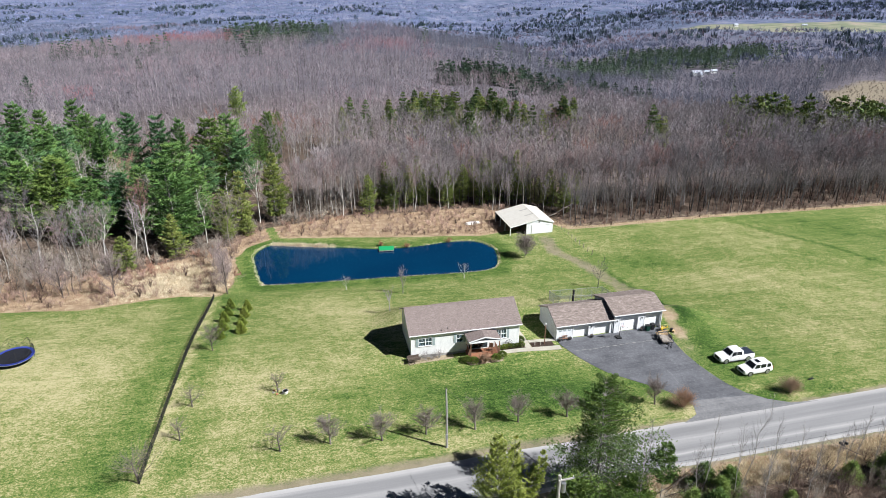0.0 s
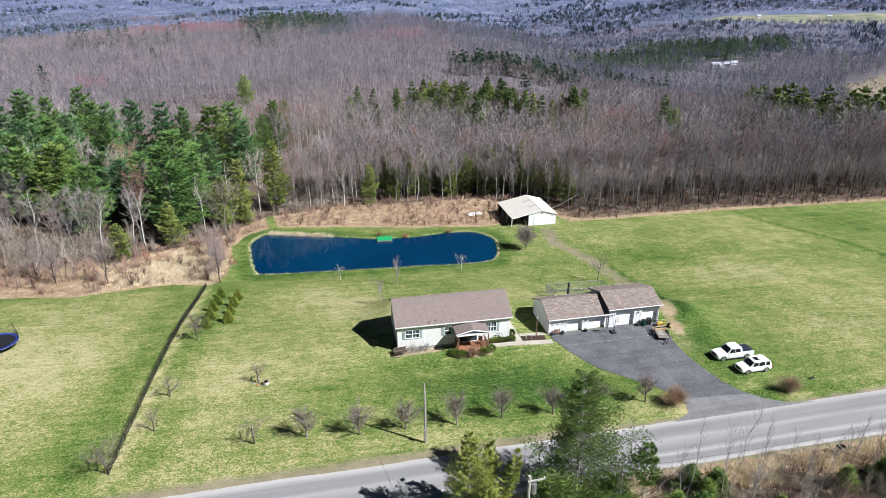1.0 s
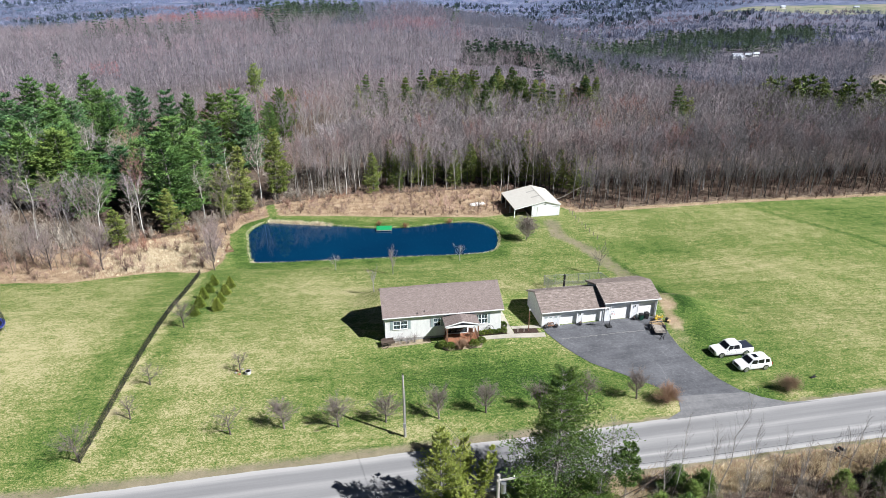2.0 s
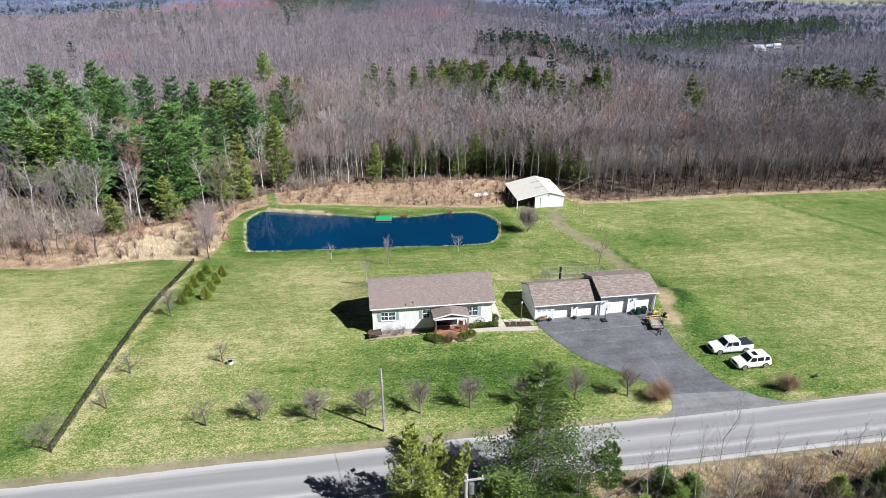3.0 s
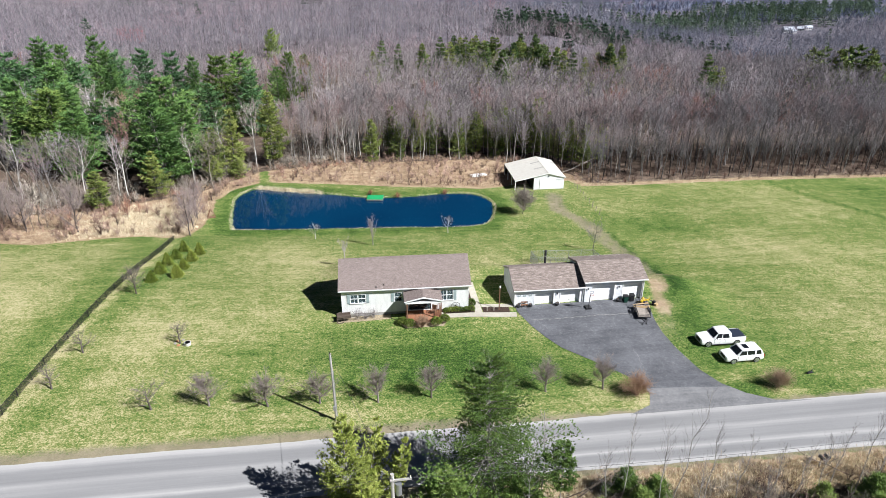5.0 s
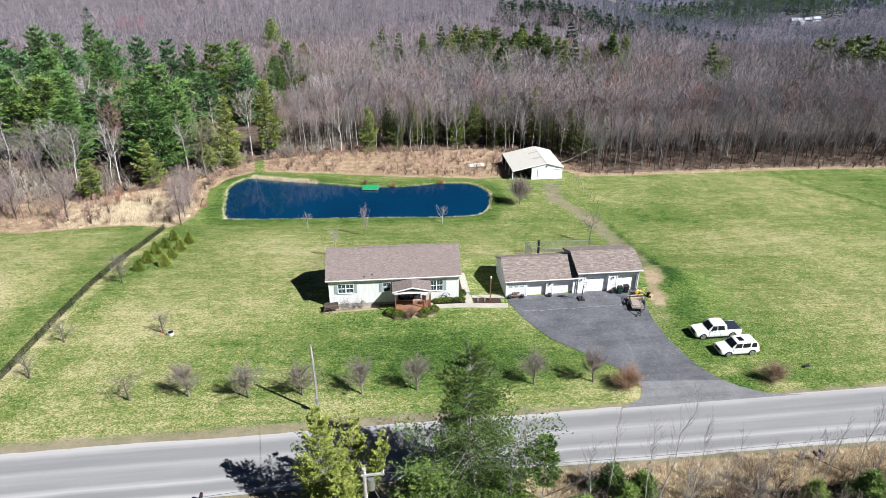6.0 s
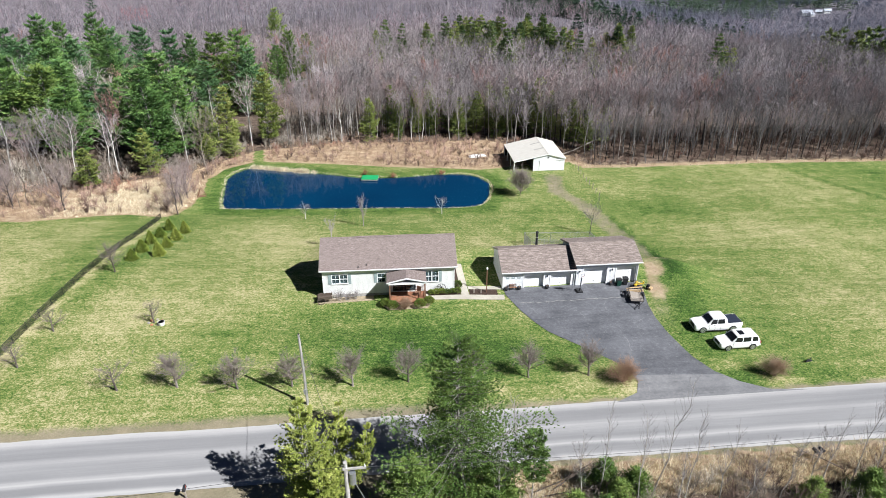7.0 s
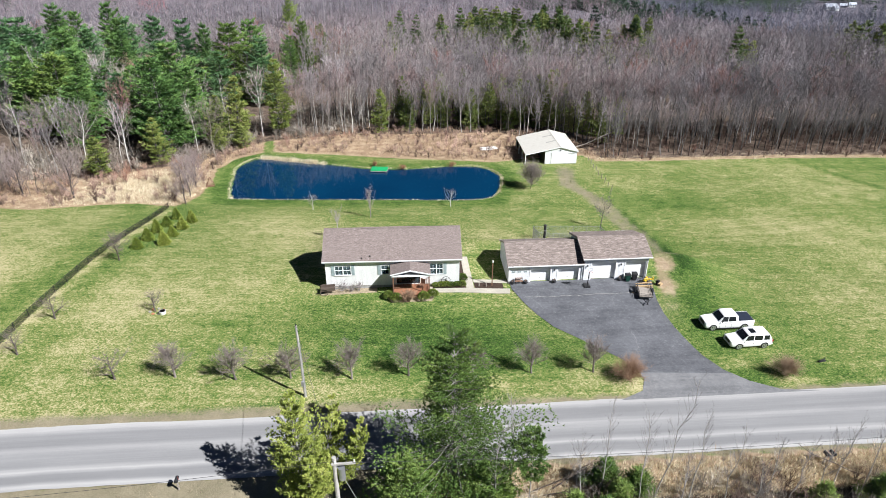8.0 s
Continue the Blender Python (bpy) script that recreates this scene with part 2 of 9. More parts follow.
# ---- ground materials ----
def ground_material():
    m = NT("turf_and_leaf_litter")
    p = m.place()
    n1 = m.noise(p, 0.05, 3, 0.55)
    n2 = m.noise(p, 0.32, 5, 0.65)
    n3 = m.noise(m.scaled(p, (4.4, 5.4, 4.4)), 1.0, 5, 0.82, 0.2)
    n4 = m.noise(p, 9.0, 4, 0.75)
    rows = m.n("ShaderNodeMapping")
    rows.inputs["Rotation"].default_value = (0, 0, radians(-13))
    m.link(p, rows.inputs["Vector"])
    mown = m.noise(m.scaled(rows.outputs[0], (0.03, 1.1, 1.0)), 1.0, 2, 0.5)
    n2b = m.noise(m.scaled(rows.outputs[0], (0.8, 1.5, 1.0)), 1.0, 4, 0.7)
    patch = m.math('ADD', m.math('MULTIPLY', n1, 0.40), m.math('ADD', m.math('MULTIPLY', n2, 0.34), m.math('MULTIPLY', n2b, 0.26)))
    swath = m.noise(m.scaled(rows.outputs[0], (0.05, 3.2, 1.0)), 1.0, 3, 0.6)
    dry = m.math('ADD', m.math('MULTIPLY', m.attr("dry"), 0.34), m.math('MULTIPLY', m.math('SUBTRACT', patch, 0.5), 1.15))
    dry = m.math('ADD', dry, m.math('ADD', m.math('MULTIPLY', m.math('SUBTRACT', mown, 0.5), 0.17), m.math('MULTIPLY', m.math('SUBTRACT', swath, 0.5), 0.16)))
    tufts = m.math('ADD', m.math('MULTIPLY', m.cells(m.scaled(rows.outputs[0], (0.75, 1.3, 1.0)), 2.0), 0.07), m.math('ADD', m.math('MULTIPLY', m.cells(p, 4.6), 0.14), m.math('MULTIPLY', m.cells(p, 9.0), 0.30)))
    f = m.math('ADD', m.math('ADD', m.math('MULTIPLY', n3, 0.62), tufts), m.math('SUBTRACT', dry, 0.215))
    f = m.math('ADD', m.math('MULTIPLY', m.math('SUBTRACT', f, 0.5), 1.35), 0.5)
    lawn = m.ramp(f, (0.14, (0.020, 0.046, 0.009)), (0.36, (0.062, 0.122, 0.023)), (0.53, (0.122, 0.170, 0.040)), (0.70, (0.222, 0.228, 0.085)), (0.92, (0.42, 0.375, 0.21)))
    # dead grass and bracken beyond the mown line
    b1 = m.noise(p, 0.5, 6, 0.72)
    b2 = m.noise(m.scaled(p, (3.0, 1.2, 3.0)), 1.4, 5, 0.7)
    brush = m.mix(b2, m.ramp(b1, (0.3, (0.14, 0.098, 0.062)), (0.5, (0.365, 0.275, 0.18)), (0.66, (0.64, 0.53, 0.365))), (0.265, 0.18, 0.115), 'MIX')
    litter = m.ramp(m.math('MULTIPLY', m.math('ADD', b1, n4), 0.5), (0.36, (0.026, 0.020, 0.016)), (0.5, (0.098, 0.072, 0.055)), (0.64, (0.27, 0.20, 0.15)))
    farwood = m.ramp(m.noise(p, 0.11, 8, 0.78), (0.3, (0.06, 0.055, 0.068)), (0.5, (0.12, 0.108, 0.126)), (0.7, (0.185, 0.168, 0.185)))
    dirt = m.ramp(m.math('MULTIPLY', m.math('ADD', n2, n4), 0.5), (0.3, (0.12, 0.10, 0.07)), (0.7, (0.33, 0.28, 0.20)))

    def edged(name, width=0.5):
        e = m.math('ADD', m.attr(name), m.math('MULTIPLY', m.math('SUBTRACT', n2, 0.5), width))
        return m.ramp(e, (0.42, 0.0), (0.58, 1.0))
    c = m.mix(edged("brush"), lawn, brush)
    c = m.mix(edged("woods", 0.9), c, litter)
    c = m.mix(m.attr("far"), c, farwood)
    # Blue-grey haze of distance is mixed into the ground's own colour.
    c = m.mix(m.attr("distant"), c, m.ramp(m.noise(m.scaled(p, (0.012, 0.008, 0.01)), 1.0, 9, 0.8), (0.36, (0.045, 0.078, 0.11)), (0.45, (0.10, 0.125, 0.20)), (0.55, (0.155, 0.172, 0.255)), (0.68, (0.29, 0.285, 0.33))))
    worn = m.math('ADD', m.attr("dirt"), m.math('ADD', m.math('MULTIPLY', m.math('SUBTRACT', n2, 0.5), 0.7), m.math('MULTIPLY', m.math('SUBTRACT', n3, 0.5), 1.6)))
    c = m.mix(m.ramp(worn, (0.30, 0.0), (0.80, 0.9)), c, dirt)
    c = m.mix(edged("meadow", 0.9), c, m.ramp(m.noise(p, 0.02, 5, 0.6), (0.35, (0.13, 0.165, 0.10)), (0.5, (0.205, 0.215, 0.15)), (0.65, (0.30, 0.26, 0.205))))
    h = m.math('ADD', m.math('MULTIPLY', n3, 0.6), m.math('MULTIPLY', n4, 0.5))
    return m.done(c, 0.9, h, 0.6, 0.12, spec=0.1)


def asphalt_material(name, a, b, streak, cracks=False):
    m = NT(name)
    p = m.place()
    rot = m.n("ShaderNodeMapping")
    rot.inputs["Rotation"].default_value = (0, 0, radians(-15))
    m.link(p, rot.inputs["Vector"])
    lanes = m.noise(m.scaled(rot.outputs[0], (0.012, 1.0, 1)), 1.0, 5, 0.65)
    blot = m.noise(p, 0.35, 5, 0.65)
    grit = m.noise(p, 22.0, 3, 0.8)
    fleck = m.noise(p, 2.6, 6, 0.8)
    f = m.math('ADD', m.math('ADD', m.math('MULTIPLY', lanes, streak), m.math('MULTIPLY', blot, 0.42 - 0.35 * streak)), m.math('ADD', m.math('MULTIPLY', grit, 0.22), m.math('MULTIPLY', fleck, 0.42 - 0.34 * streak)))
    f = m.math('SUBTRACT', f, 0.5 * (0.06 + 0.30 * streak))
    c = m.ramp(f, (0.40, a), (0.60, b))
    if cracks:
        vor = m.n("ShaderNodeTexVoronoi", feature='DISTANCE_TO_EDGE')
        warp = m.n("ShaderNodeVectorMath", op='ADD')
        wob = m.n("ShaderNodeTexNoise")
        wob.inputs["Scale"].default_value = 0.5
        m.link(p, wob.inputs["Vector"])
        m.link(p, warp.inputs[0])
        m.link(wob.outputs["Color"], warp.inputs[1])
        m.link(warp.outputs[0], vor.inputs["Vector"])
        vor.inputs["Scale"].default_value = 0.21
        line = m.math('MULTIPLY', m.ramp(vor.outputs["Distance"], (0.0, 0.45), (0.008, 0.0)), m.ramp(blot, (0.50, 0.0), (0.60, 1.0)))
        pale = m.ramp(m.math('ADD', m.math('MULTIPLY', fleck, 0.6), m.math('MULTIPLY', grit, 0.4)), (0.565, 0.0), (0.66, 0.6))
        c = m.mix(m.math('MAXIMUM', line, pale), c, (0.30, 0.295, 0.285))
    return m.done(c, 0.88, grit, 0.3, 0.01, spec=0.2)


def road_material():
    """Old asphalt: pale grit along the edges and between the wheel paths ('across' runs from kerb to kerb)."""
    m = NT("worn_grey_asphalt")
    p = m.place()
    rot = m.n("ShaderNodeMapping")
    rot.inputs["Rotation"].default_value = (0, 0, radians(-15))
    m.link(p, rot.inputs["Vector"])
    lanes = m.noise(m.scaled(rot.outputs[0], (0.02, 0.9, 1)), 1.0, 5, 0.65)
    blot = m.noise(m.scaled(rot.outputs[0], (0.05, 0.5, 1)), 1.0, 5, 0.65)
    grit = m.noise(p, 16.0, 3, 0.8)
    across = m.math('ADD', m.attr("across"), m.math('MULTIPLY', m.math('SUBTRACT', blot, 0.5), 0.04))
    streak = m.noise(m.scaled(rot.outputs[0], (0.05, 5.0, 1)), 1.0, 4, 0.7)
    grey = m.ramp(across, (0.0, 0.75), (0.05, 0.85), (0.11, 0.32), (0.20, 0.30), (0.27, 0.78), (0.36, 0.34), (0.5, 0.46), (0.60, 0.62), (0.68, 0.34), (0.84, 0.36), (0.93, 0.70), (1.0, 0.85))
    f = m.math('ADD', m.math('MULTIPLY', grey, 0.55), m.math('ADD', m.math('ADD', m.math('MULTIPLY', lanes, 0.16), m.math('MULTIPLY', streak, 0.16)), m.math('ADD', m.math('MULTIPLY', blot, 0.22), m.math('MULTIPLY', grit, 0.20))))
    c = m.ramp(f, (0.40, (0.15, 0.149, 0.152)), (0.62, (0.235, 0.232, 0.233)), (0.86, (0.39, 0.38, 0.37)))
    return m.done(c, 0.88, grit, 0.3, 0.01, spec=0.2)


MAT_GROUND = ground_material()
MAT_ROAD = road_material()
MAT_DRIVE = asphalt_material("dark_asphalt", (0.070, 0.072, 0.080), (0.150, 0.152, 0.164), 0.22, True)
MAT_APRON = asphalt_material("grey_apron_asphalt", (0.125, 0.125, 0.130), (0.225, 0.224, 0.228), 0.3, True)


def water_material():
    m = NT("dyed_pond_water")
    p = m.place()
    ripple = m.noise(m.scaled(p, (1.0, 2.5, 1.0)), 2.2, 3, 0.55)
    depth = m.noise(p, 0.06, 2)
    c = m.ramp(depth, (0.3, (0.0006, 0.021, 0.057)), (0.7, (0.001, 0.029, 0.072)))
    return m.done(c, 0.035, ripple, 0.035, 0.02, spec=0.45)


MAT_WATER = water_material()
MAT_SEAM = plain("pale_grit", (0.24, 0.235, 0.225), 0.9, wear=0.4, scale=1.5)


# ---- ground sheet ----
def axis(lo, hi, step, far_lo, far_hi, grow):
    a = list(np.arange(lo, hi + 1e-6, step))
    s, v = step, hi
    while v < far_hi:
        s *= grow
        v += s
        a.append(v)
    s, v = step, lo
    while v > far_lo:
        s *= grow
        v -= s
        a.insert(0, v)
    return np.array(a)


gx = axis(-90, 110, 1.0, -3600, 3600, 1.075)
gy = axis(34, 166, 1.0, -900, 3900, 1.05)
GX, GY = np.meshgrid(gx, gy)
fx, fy = GX.ravel(), GY.ravel()
fz = shaped(fx, fy)
on_road = ss(0.2, 0.7, np.minimum(road_far(fx) - fy, fy - road_near(fx))) * (np.abs(fx) < 170)
close = (fx > 10) & (fx < 46) & (fy > 52) & (fy < 84)
drive_d = np.full(fx.shape, 50.0)
drive_d[close] = loop_distance(fx[close], fy[close], drive_loop)
fz = fz - 0.15 * np.maximum(on_road, ss(-0.3, -1.0, drive_d))
nx, ny = len(gx), len(gy)
idx = np.arange(nx * ny).reshape(ny, nx)
a, b, c, d = idx[:-1, :-1].ravel(), idx[:-1, 1:].ravel(), idx[1:, 1:].ravel(), idx[1:, :-1].ravel()
tris = np.concatenate([np.stack([a, b, c], 1), np.stack([a, c, d], 1)])
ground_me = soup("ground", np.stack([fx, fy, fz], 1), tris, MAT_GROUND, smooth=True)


def put_attr(me, name, values):
    at = me.attributes.new(name, 'FLOAT', 'POINT')
    at.data.foreach_set("value", np.asarray(values, np.float32))


dist_brush = brush_depth(fx, fy)
dist_wood = fy - tree_line(fx)
verge = road_near(fx) - 1.0 - fy
trail = ss(1.5, 0.7, np.abs(fx + 36.7 + 0.42 * (fy - 130))) * ss(125, 127, fy) * ss(146, 141, fy)
bank_side = ss(9, 14, fx)
put_attr(ground_me, "brush", np.maximum(ss(-0.8, 0.8, dist_brush), ss(-1.0, -0.3, verge) * bank_side) * (1 - trail) + 0.53 * ss(3.0, 0.6, np.abs(fx - np.interp(fy, [74, 80, 88, 94], [32.8, 33.6, 34.2, 34.5]))) * ss(72, 79, fy) * ss(96, 88, fy))
put_attr(ground_me, "woods", np.maximum(ss(-2.5, 2.5, dist_wood), ss(2.2, 4.2, verge) * bank_side))
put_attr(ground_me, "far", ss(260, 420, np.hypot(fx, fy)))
left_field = ss(-30, -36, fx + 0.2 * (fy - 55)) * (0.06 + 0.40 * bump2(fx, fy, -50, 66, 14, 12)) - 0.30 * np.exp(-((fx + 0.2 * (fy - 55) + 34.0) / 2.6) ** 2) * ss(40, 48, fy) * ss(100, 92, fy) - 0.3 * ss(5, 1, brush_line(fx) - fy) * (fx < -38) * (fy < brush_line(fx))
dry = 0.62 + 0.12 * ss(8, -8, fx) * ss(100, 88, fy) + left_field + 0.08 * ss(30, 60, fx) * bump2(fx, fy, 55, 100, 40, 30) + 0.15 * bump2(fx, fy, -8, 88, 14, 12) + 0.34 * np.exp(-((fy - road_far(fx) - 3.0) / 1.7) ** 2) * ss(-12, 2, fx) * ss(30, 27, fx) * (0.6 + 0.4 * np.sin(fx * 0.55)) + 0.9 * bump2(fx, fy, 42.6, 63.6, 2.0, 1.0) + 0.9 * bump2(fx, fy, 28.3, 60.2, 1.5, 1.3) + 0.6 * bump2(fx, fy, 38.0, 65.6, 1.3, 0.8) - 0.05 * bump2(fx, fy, 62, 74, 16, 9)
dry = dry - 0.62 * bump2(fx, fy, 7, 64, 20, 6.5) - 0.22 * np.exp(-((fx + 0.2 * (fy - 55) + 27.2) / 2.6) ** 2) * ss(40, 50, fy) * ss(104, 96, fy) - 0.3 * bump2(fx, fy, 40, 90, 10, 25) - 0.4 * ss(4.5, 2.0, loop_distance(fx, fy, pond_loop)) - 0.25 * bump2(fx, fy, -34, 70, 4, 40)
dry = dry + 0.26 * bump2(fx, fy, 50, 103, 17, 15) - 0.55 * bump2(fx, fy, 41, 116, 8, 4.5) - 0.45 * bump2(fx, fy, 36.5, 82, 2.2, 16) - 0.12 * bump2(fx, fy, 42, 76, 9, 4) + 0.3 * bump2(fx, fy, -20, 66, 9, 7) + 0.25 * bump2(fx, fy, -2, 90, 10, 6)
dry = dry - 0.6 * seg(fx, fy, 68.5, 147.0, 86.0, 112.0, 0.8) - 0.22 * ss(0, 3, (fx - 69.4) * 0.893 + (fy - 145.2) * 0.449) * ss(40, 60, fx) + 0.35 * seg(fx, fy, 30.5, 124.5, 34.5, 122.5, 1.2)
dry = dry - 0.7 * seg(fx, fy, 36.4, 84.0, 36.2, 94.0, 0.6) - 0.7 * seg(fx, fy, 36.2, 94.0, 31.5, 112.0, 0.6)
dry = dry + 0.75 * seg(fx, fy, -29.9, 55.0, -38.6, 97.2, 0.55) + 0.6 * seg(fx, fy, -28.4, 47.4, -29.9, 55.0, 0.55)
put_attr(ground_me, "dry", dry)
road_gap = np.minimum(np.abs(fy - road_far(fx)), np.abs(fy - road_near(fx)))
shoulder = np.maximum(ss(1.0, 0.15, road_gap), ss(2.2, 0.6, fy - road_far(fx)) * (fy > road_far(fx)) * ss(26, 10, fx) * 0.85) * (np.abs(fx) < 170)
track = np.maximum(ss(1.6, 0.3, np.abs(np.abs(fx - np.interp(fy, [80, 90, 95, 103, 117, 122, 132], [34.0, 34.3, 34.0, 32.4, 27.4, 23.4, 22.4])) - 0.9)) * 0.70, ss(2.2, 0.6, np.abs(fx - np.interp(fy, [103, 117, 122, 132], [32.4, 27.4, 23.4, 22.4]))) * ss(107, 113, fy) * 0.78) * ss(84, 90, fy) * ss(135, 130, fy)
yard = ss(2.6, 0.5, np.abs(fx - np.interp(fy, [70, 76, 80, 88, 94], [33.6, 33.2, 33.6, 34.4, 34.4]))) * ss(69, 73, fy) * ss(96, 86, fy) * 0.38
put_attr(ground_me, "dirt", np.maximum.reduce([shoulder, 0.95 * ss(-1.2, -0.6, verge) * ss(3.6, 2.4, verge) * (1 - bank_side), track, yard, hay_field(fx, fy)]))
# How strongly the painted haze covers the land, growing with distance.
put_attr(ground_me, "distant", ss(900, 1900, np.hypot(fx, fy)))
meadow = np.maximum.reduce([bump2(fx, fy, 800, 1470, 360, 150), 0.9 * bump2(fx, fy, 900, 2600, 200, 60), 0.75 * bump2(fx, fy, -20, 930, 60, 30)])
put_attr(ground_me, "meadow", ss(0.35, 0.65, meadow))
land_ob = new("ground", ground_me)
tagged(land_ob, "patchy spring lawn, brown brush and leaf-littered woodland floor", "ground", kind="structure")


def ribbon(name, rows, mat, lift, label, category):
    """A surface of rows of plan points laid on the land."""
    verts, faces = [], []
    w = len(rows[0])
    for r in rows:
        for (x, y) in r:
            verts.append((x, y, land(x, y) + lift))
    for i in range(len(rows) - 1):
        for j in range(w - 1):
            k = i * w + j
            faces.append((k, k + w, k + w + 1, k + 1))
    me = bpy.data.meshes.new(name)
    me.from_pydata(verts, [], faces)
    me.materials.append(mat)
    me.shade_smooth()
    ob = new(name, me)
    return tagged(ob, label, category, kind="structure")


rng = random.Random(4)
rows = []
for i in range(281):
    x = -140 + i
    lo, hi = road_near(x) + 0.05 * math.sin(x * 0.37) + rng.uniform(-.05, .05), road_far(x) + 0.05 * math.sin(x * 0.31) + rng.uniform(-.05, .05)
    rows.append([(x, lo + (hi - lo) * j / 12) for j in range(13)])
road_ob = ribbon("road", rows, MAT_ROAD, 0.02, "worn pale grey asphalt country road with gritty edges", "road")
put_attr(road_ob.data, "across", np.tile(np.arange(13) / 12.0, len(rows)))

# drive: rows from the garage fronts to the road
left = [(15.8, 77.3), (16.2, 75.8), (17.9, 72.9), (19.3, 71.0), (21.0, 69.1), (24.3, 66.7), (27.3, 64.3), (28.6, 62.8), (29.05, 61.3), (28.75, 59.6), (26.8, 57.9)]
right = [(31.9, 80.9), (31.9, 79.0), (32.0, 76.0), (32.4, 73.4), (33.2, 70.7), (34.2, 68.3), (35.0, 66.5), (36.5, 64.3), (38.4, 62.95), (40.9, 62.2), (44.5, 62.75)]
rows = []
for k in range(len(left) - 1):
    for s in range(3):
        u = s / 3
        l = [left[k][i] * (1 - u) + left[k + 1][i] * u for i in (0, 1)]
        r = [right[k][i] * (1 - u) + right[k + 1][i] * u for i in (0, 1)]
        rows.append([(l[0] + (r[0] - l[0]) * j / 14, l[1] + (r[1] - l[1]) * j / 14) for j in range(15)])
rows.append([(left[-1][0] + (right[-1][0] - left[-1][0]) * j / 14, left[-1][1] + (right[-1][1] - left[-1][1]) * j / 14) for j in range(15)])
apron = rows[-9:]
rows = rows[:-8]
ribbon("driveway", rows, MAT_DRIVE, 0.032, "dark sealed asphalt driveway widening before the garages", "driveway")

seam = []
for k in range(41):
    u = k / 40
    x, y = 17.9 + 13.4 * u, 74.3 + 3.1 * u + 0.06 * math.sin(k * 1.7) + 0.05 * math.sin(k * 0.6)
    wd = 0.05 + 0.03 * math.sin(k * 2.3)
    seam.append([(x, y - wd), (x, y + wd)])
ribbon("driveway_seam", seam, MAT_SEAM, 0.037, "pale grit-filled seam across the asphalt drive", "driveway")
ribbon("driveway_apron", apron, MAT_APRON, 0.036, "lighter grey asphalt apron where the drive meets the road", "driveway")

water = Mesh()
loop = smooth_loop(POND, 8)
mid = loop.mean(axis=0)
water.v = [(float(mid[0]), float(mid[1]), WATER)] + [(float(p[0] + (p[0] - mid[0]) * 0.02), float(p[1] + (p[1] - mid[1]) * 0.03), WATER) for p in loop]
water.f = [(0, i + 1, (i + 1) % len(loop) + 1) for i in range(len(loop))]
tagged(new("water", water.data("water", MAT_WATER)), "deep blue pond water", "pond", kind="structure")

# ---- building materials ----
def siding_material(name, color, step=0.13):
    m = NT(name)
    v = m.coord()
    sep = m.n("ShaderNodeSeparateXYZ")
    m.link(v, sep.inputs[0])
    lap = m.math('FRACT', m.math('DIVIDE', sep.outputs["Z"], step))
    line = m.ramp(lap, (0.0, 0.55), (0.12, 1.0), (1.0, 0.95))
    stain = m.noise(m.scaled(v, (1.5, 1.5, 0.35)), 1.6, 4, 0.6)
    c = m.mix(1.0, m.ramp(stain, (0.3, tuple(k * 0.86 for k in color)), (0.65, color)), line, 'MULTIPLY')
    return m.done(c, 0.5, lap, 0.5, 0.015)


def shingle_material(name, dark, mid, light, row=0.14, stretch=(2.4, 6.5, 6.5), spread=1.0):
    """Rows of tabs laid along x; the slope runs in y and z."""
    m = NT(name)
    v = m.coord()
    sep = m.n("ShaderNodeSeparateXYZ")
    m.link(v, sep.inputs[0])
    com = m.n("ShaderNodeCombineXYZ")
    m.link(sep.outputs["X"], com.inputs[0])
    m.link(sep.outputs["Y"], com.inputs[1])
    br = m.n("ShaderNodeTexBrick")
    br.offset = 0.37
    br.inputs["Scale"].default_value = 1.0
    br.inputs["Brick Width"].default_value = 0.42
    br.inputs["Row Height"].default_value = row
    br.inputs["Mortar Size"].default_value = 0.010
    br.inputs["Color1"].default_value = (*mid, 1)
    br.inputs["Color2"].default_value = (*light, 1)
    br.inputs["Mortar"].default_value = (*dark, 1)
    br.inputs["Bias"].default_value = 0.0
    m.link(com.outputs[0], br.inputs["Vector"])
    blot = m.noise(m.scaled(v, stretch), 1.7, 5, 0.75)
    grit = m.noise(m.scaled(v, (1.0, 1.8, 1.8)), 9, 4, 0.75)
    c = m.mix(0.75, br.outputs["Color"], m.ramp(blot, (0.5 - 0.2 / spread, tuple(k * 0.62 for k in mid)), (0.5, mid), (0.5 + 0.22 / spread, tuple(k * 1.35 for k in light))), 'MIX')
    c = m.mix(0.6, c, m.ramp(grit, (0.35, 0.35), (0.65, 1.25)), 'MULTIPLY')
    return m.done(c, 0.92, br.outputs["Fac"], -0.4, 0.012, spec=0.15)


MAT_SIDING = siding_material("white_vinyl_siding", (0.80, 0.80, 0.78))
MAT_SIDING_G = siding_material("white_lap_siding", (0.78, 0.79, 0.80), 0.2)
MAT_SHINGLE = shingle_material("brown_grey_shingles", (0.09, 0.07, 0.065), (0.205, 0.165, 0.15), (0.30, 0.25, 0.235))
MAT_SHINGLE_G = shingle_material("weathered_shingles", (0.10, 0.08, 0.07), (0.215, 0.175, 0.155), (0.30, 0.25, 0.225), 0.30, (0.9, 4.0, 4.0), 1.6)
MAT_TRIM = plain("white_trim_paint", (0.80, 0.80, 0.79), 0.45, wear=0.05)
MAT_DOOR = plain("white_garage_door", (0.82, 0.82, 0.80), 0.4, wear=0.05)
MAT_BLOCK = plain("grey_block", (0.36, 0.35, 0.33), 0.9, wear=0.25)
MAT_SHUTTER = plain("grey_green_shutter", (0.30, 0.36, 0.36), 0.5, wear=0.1)
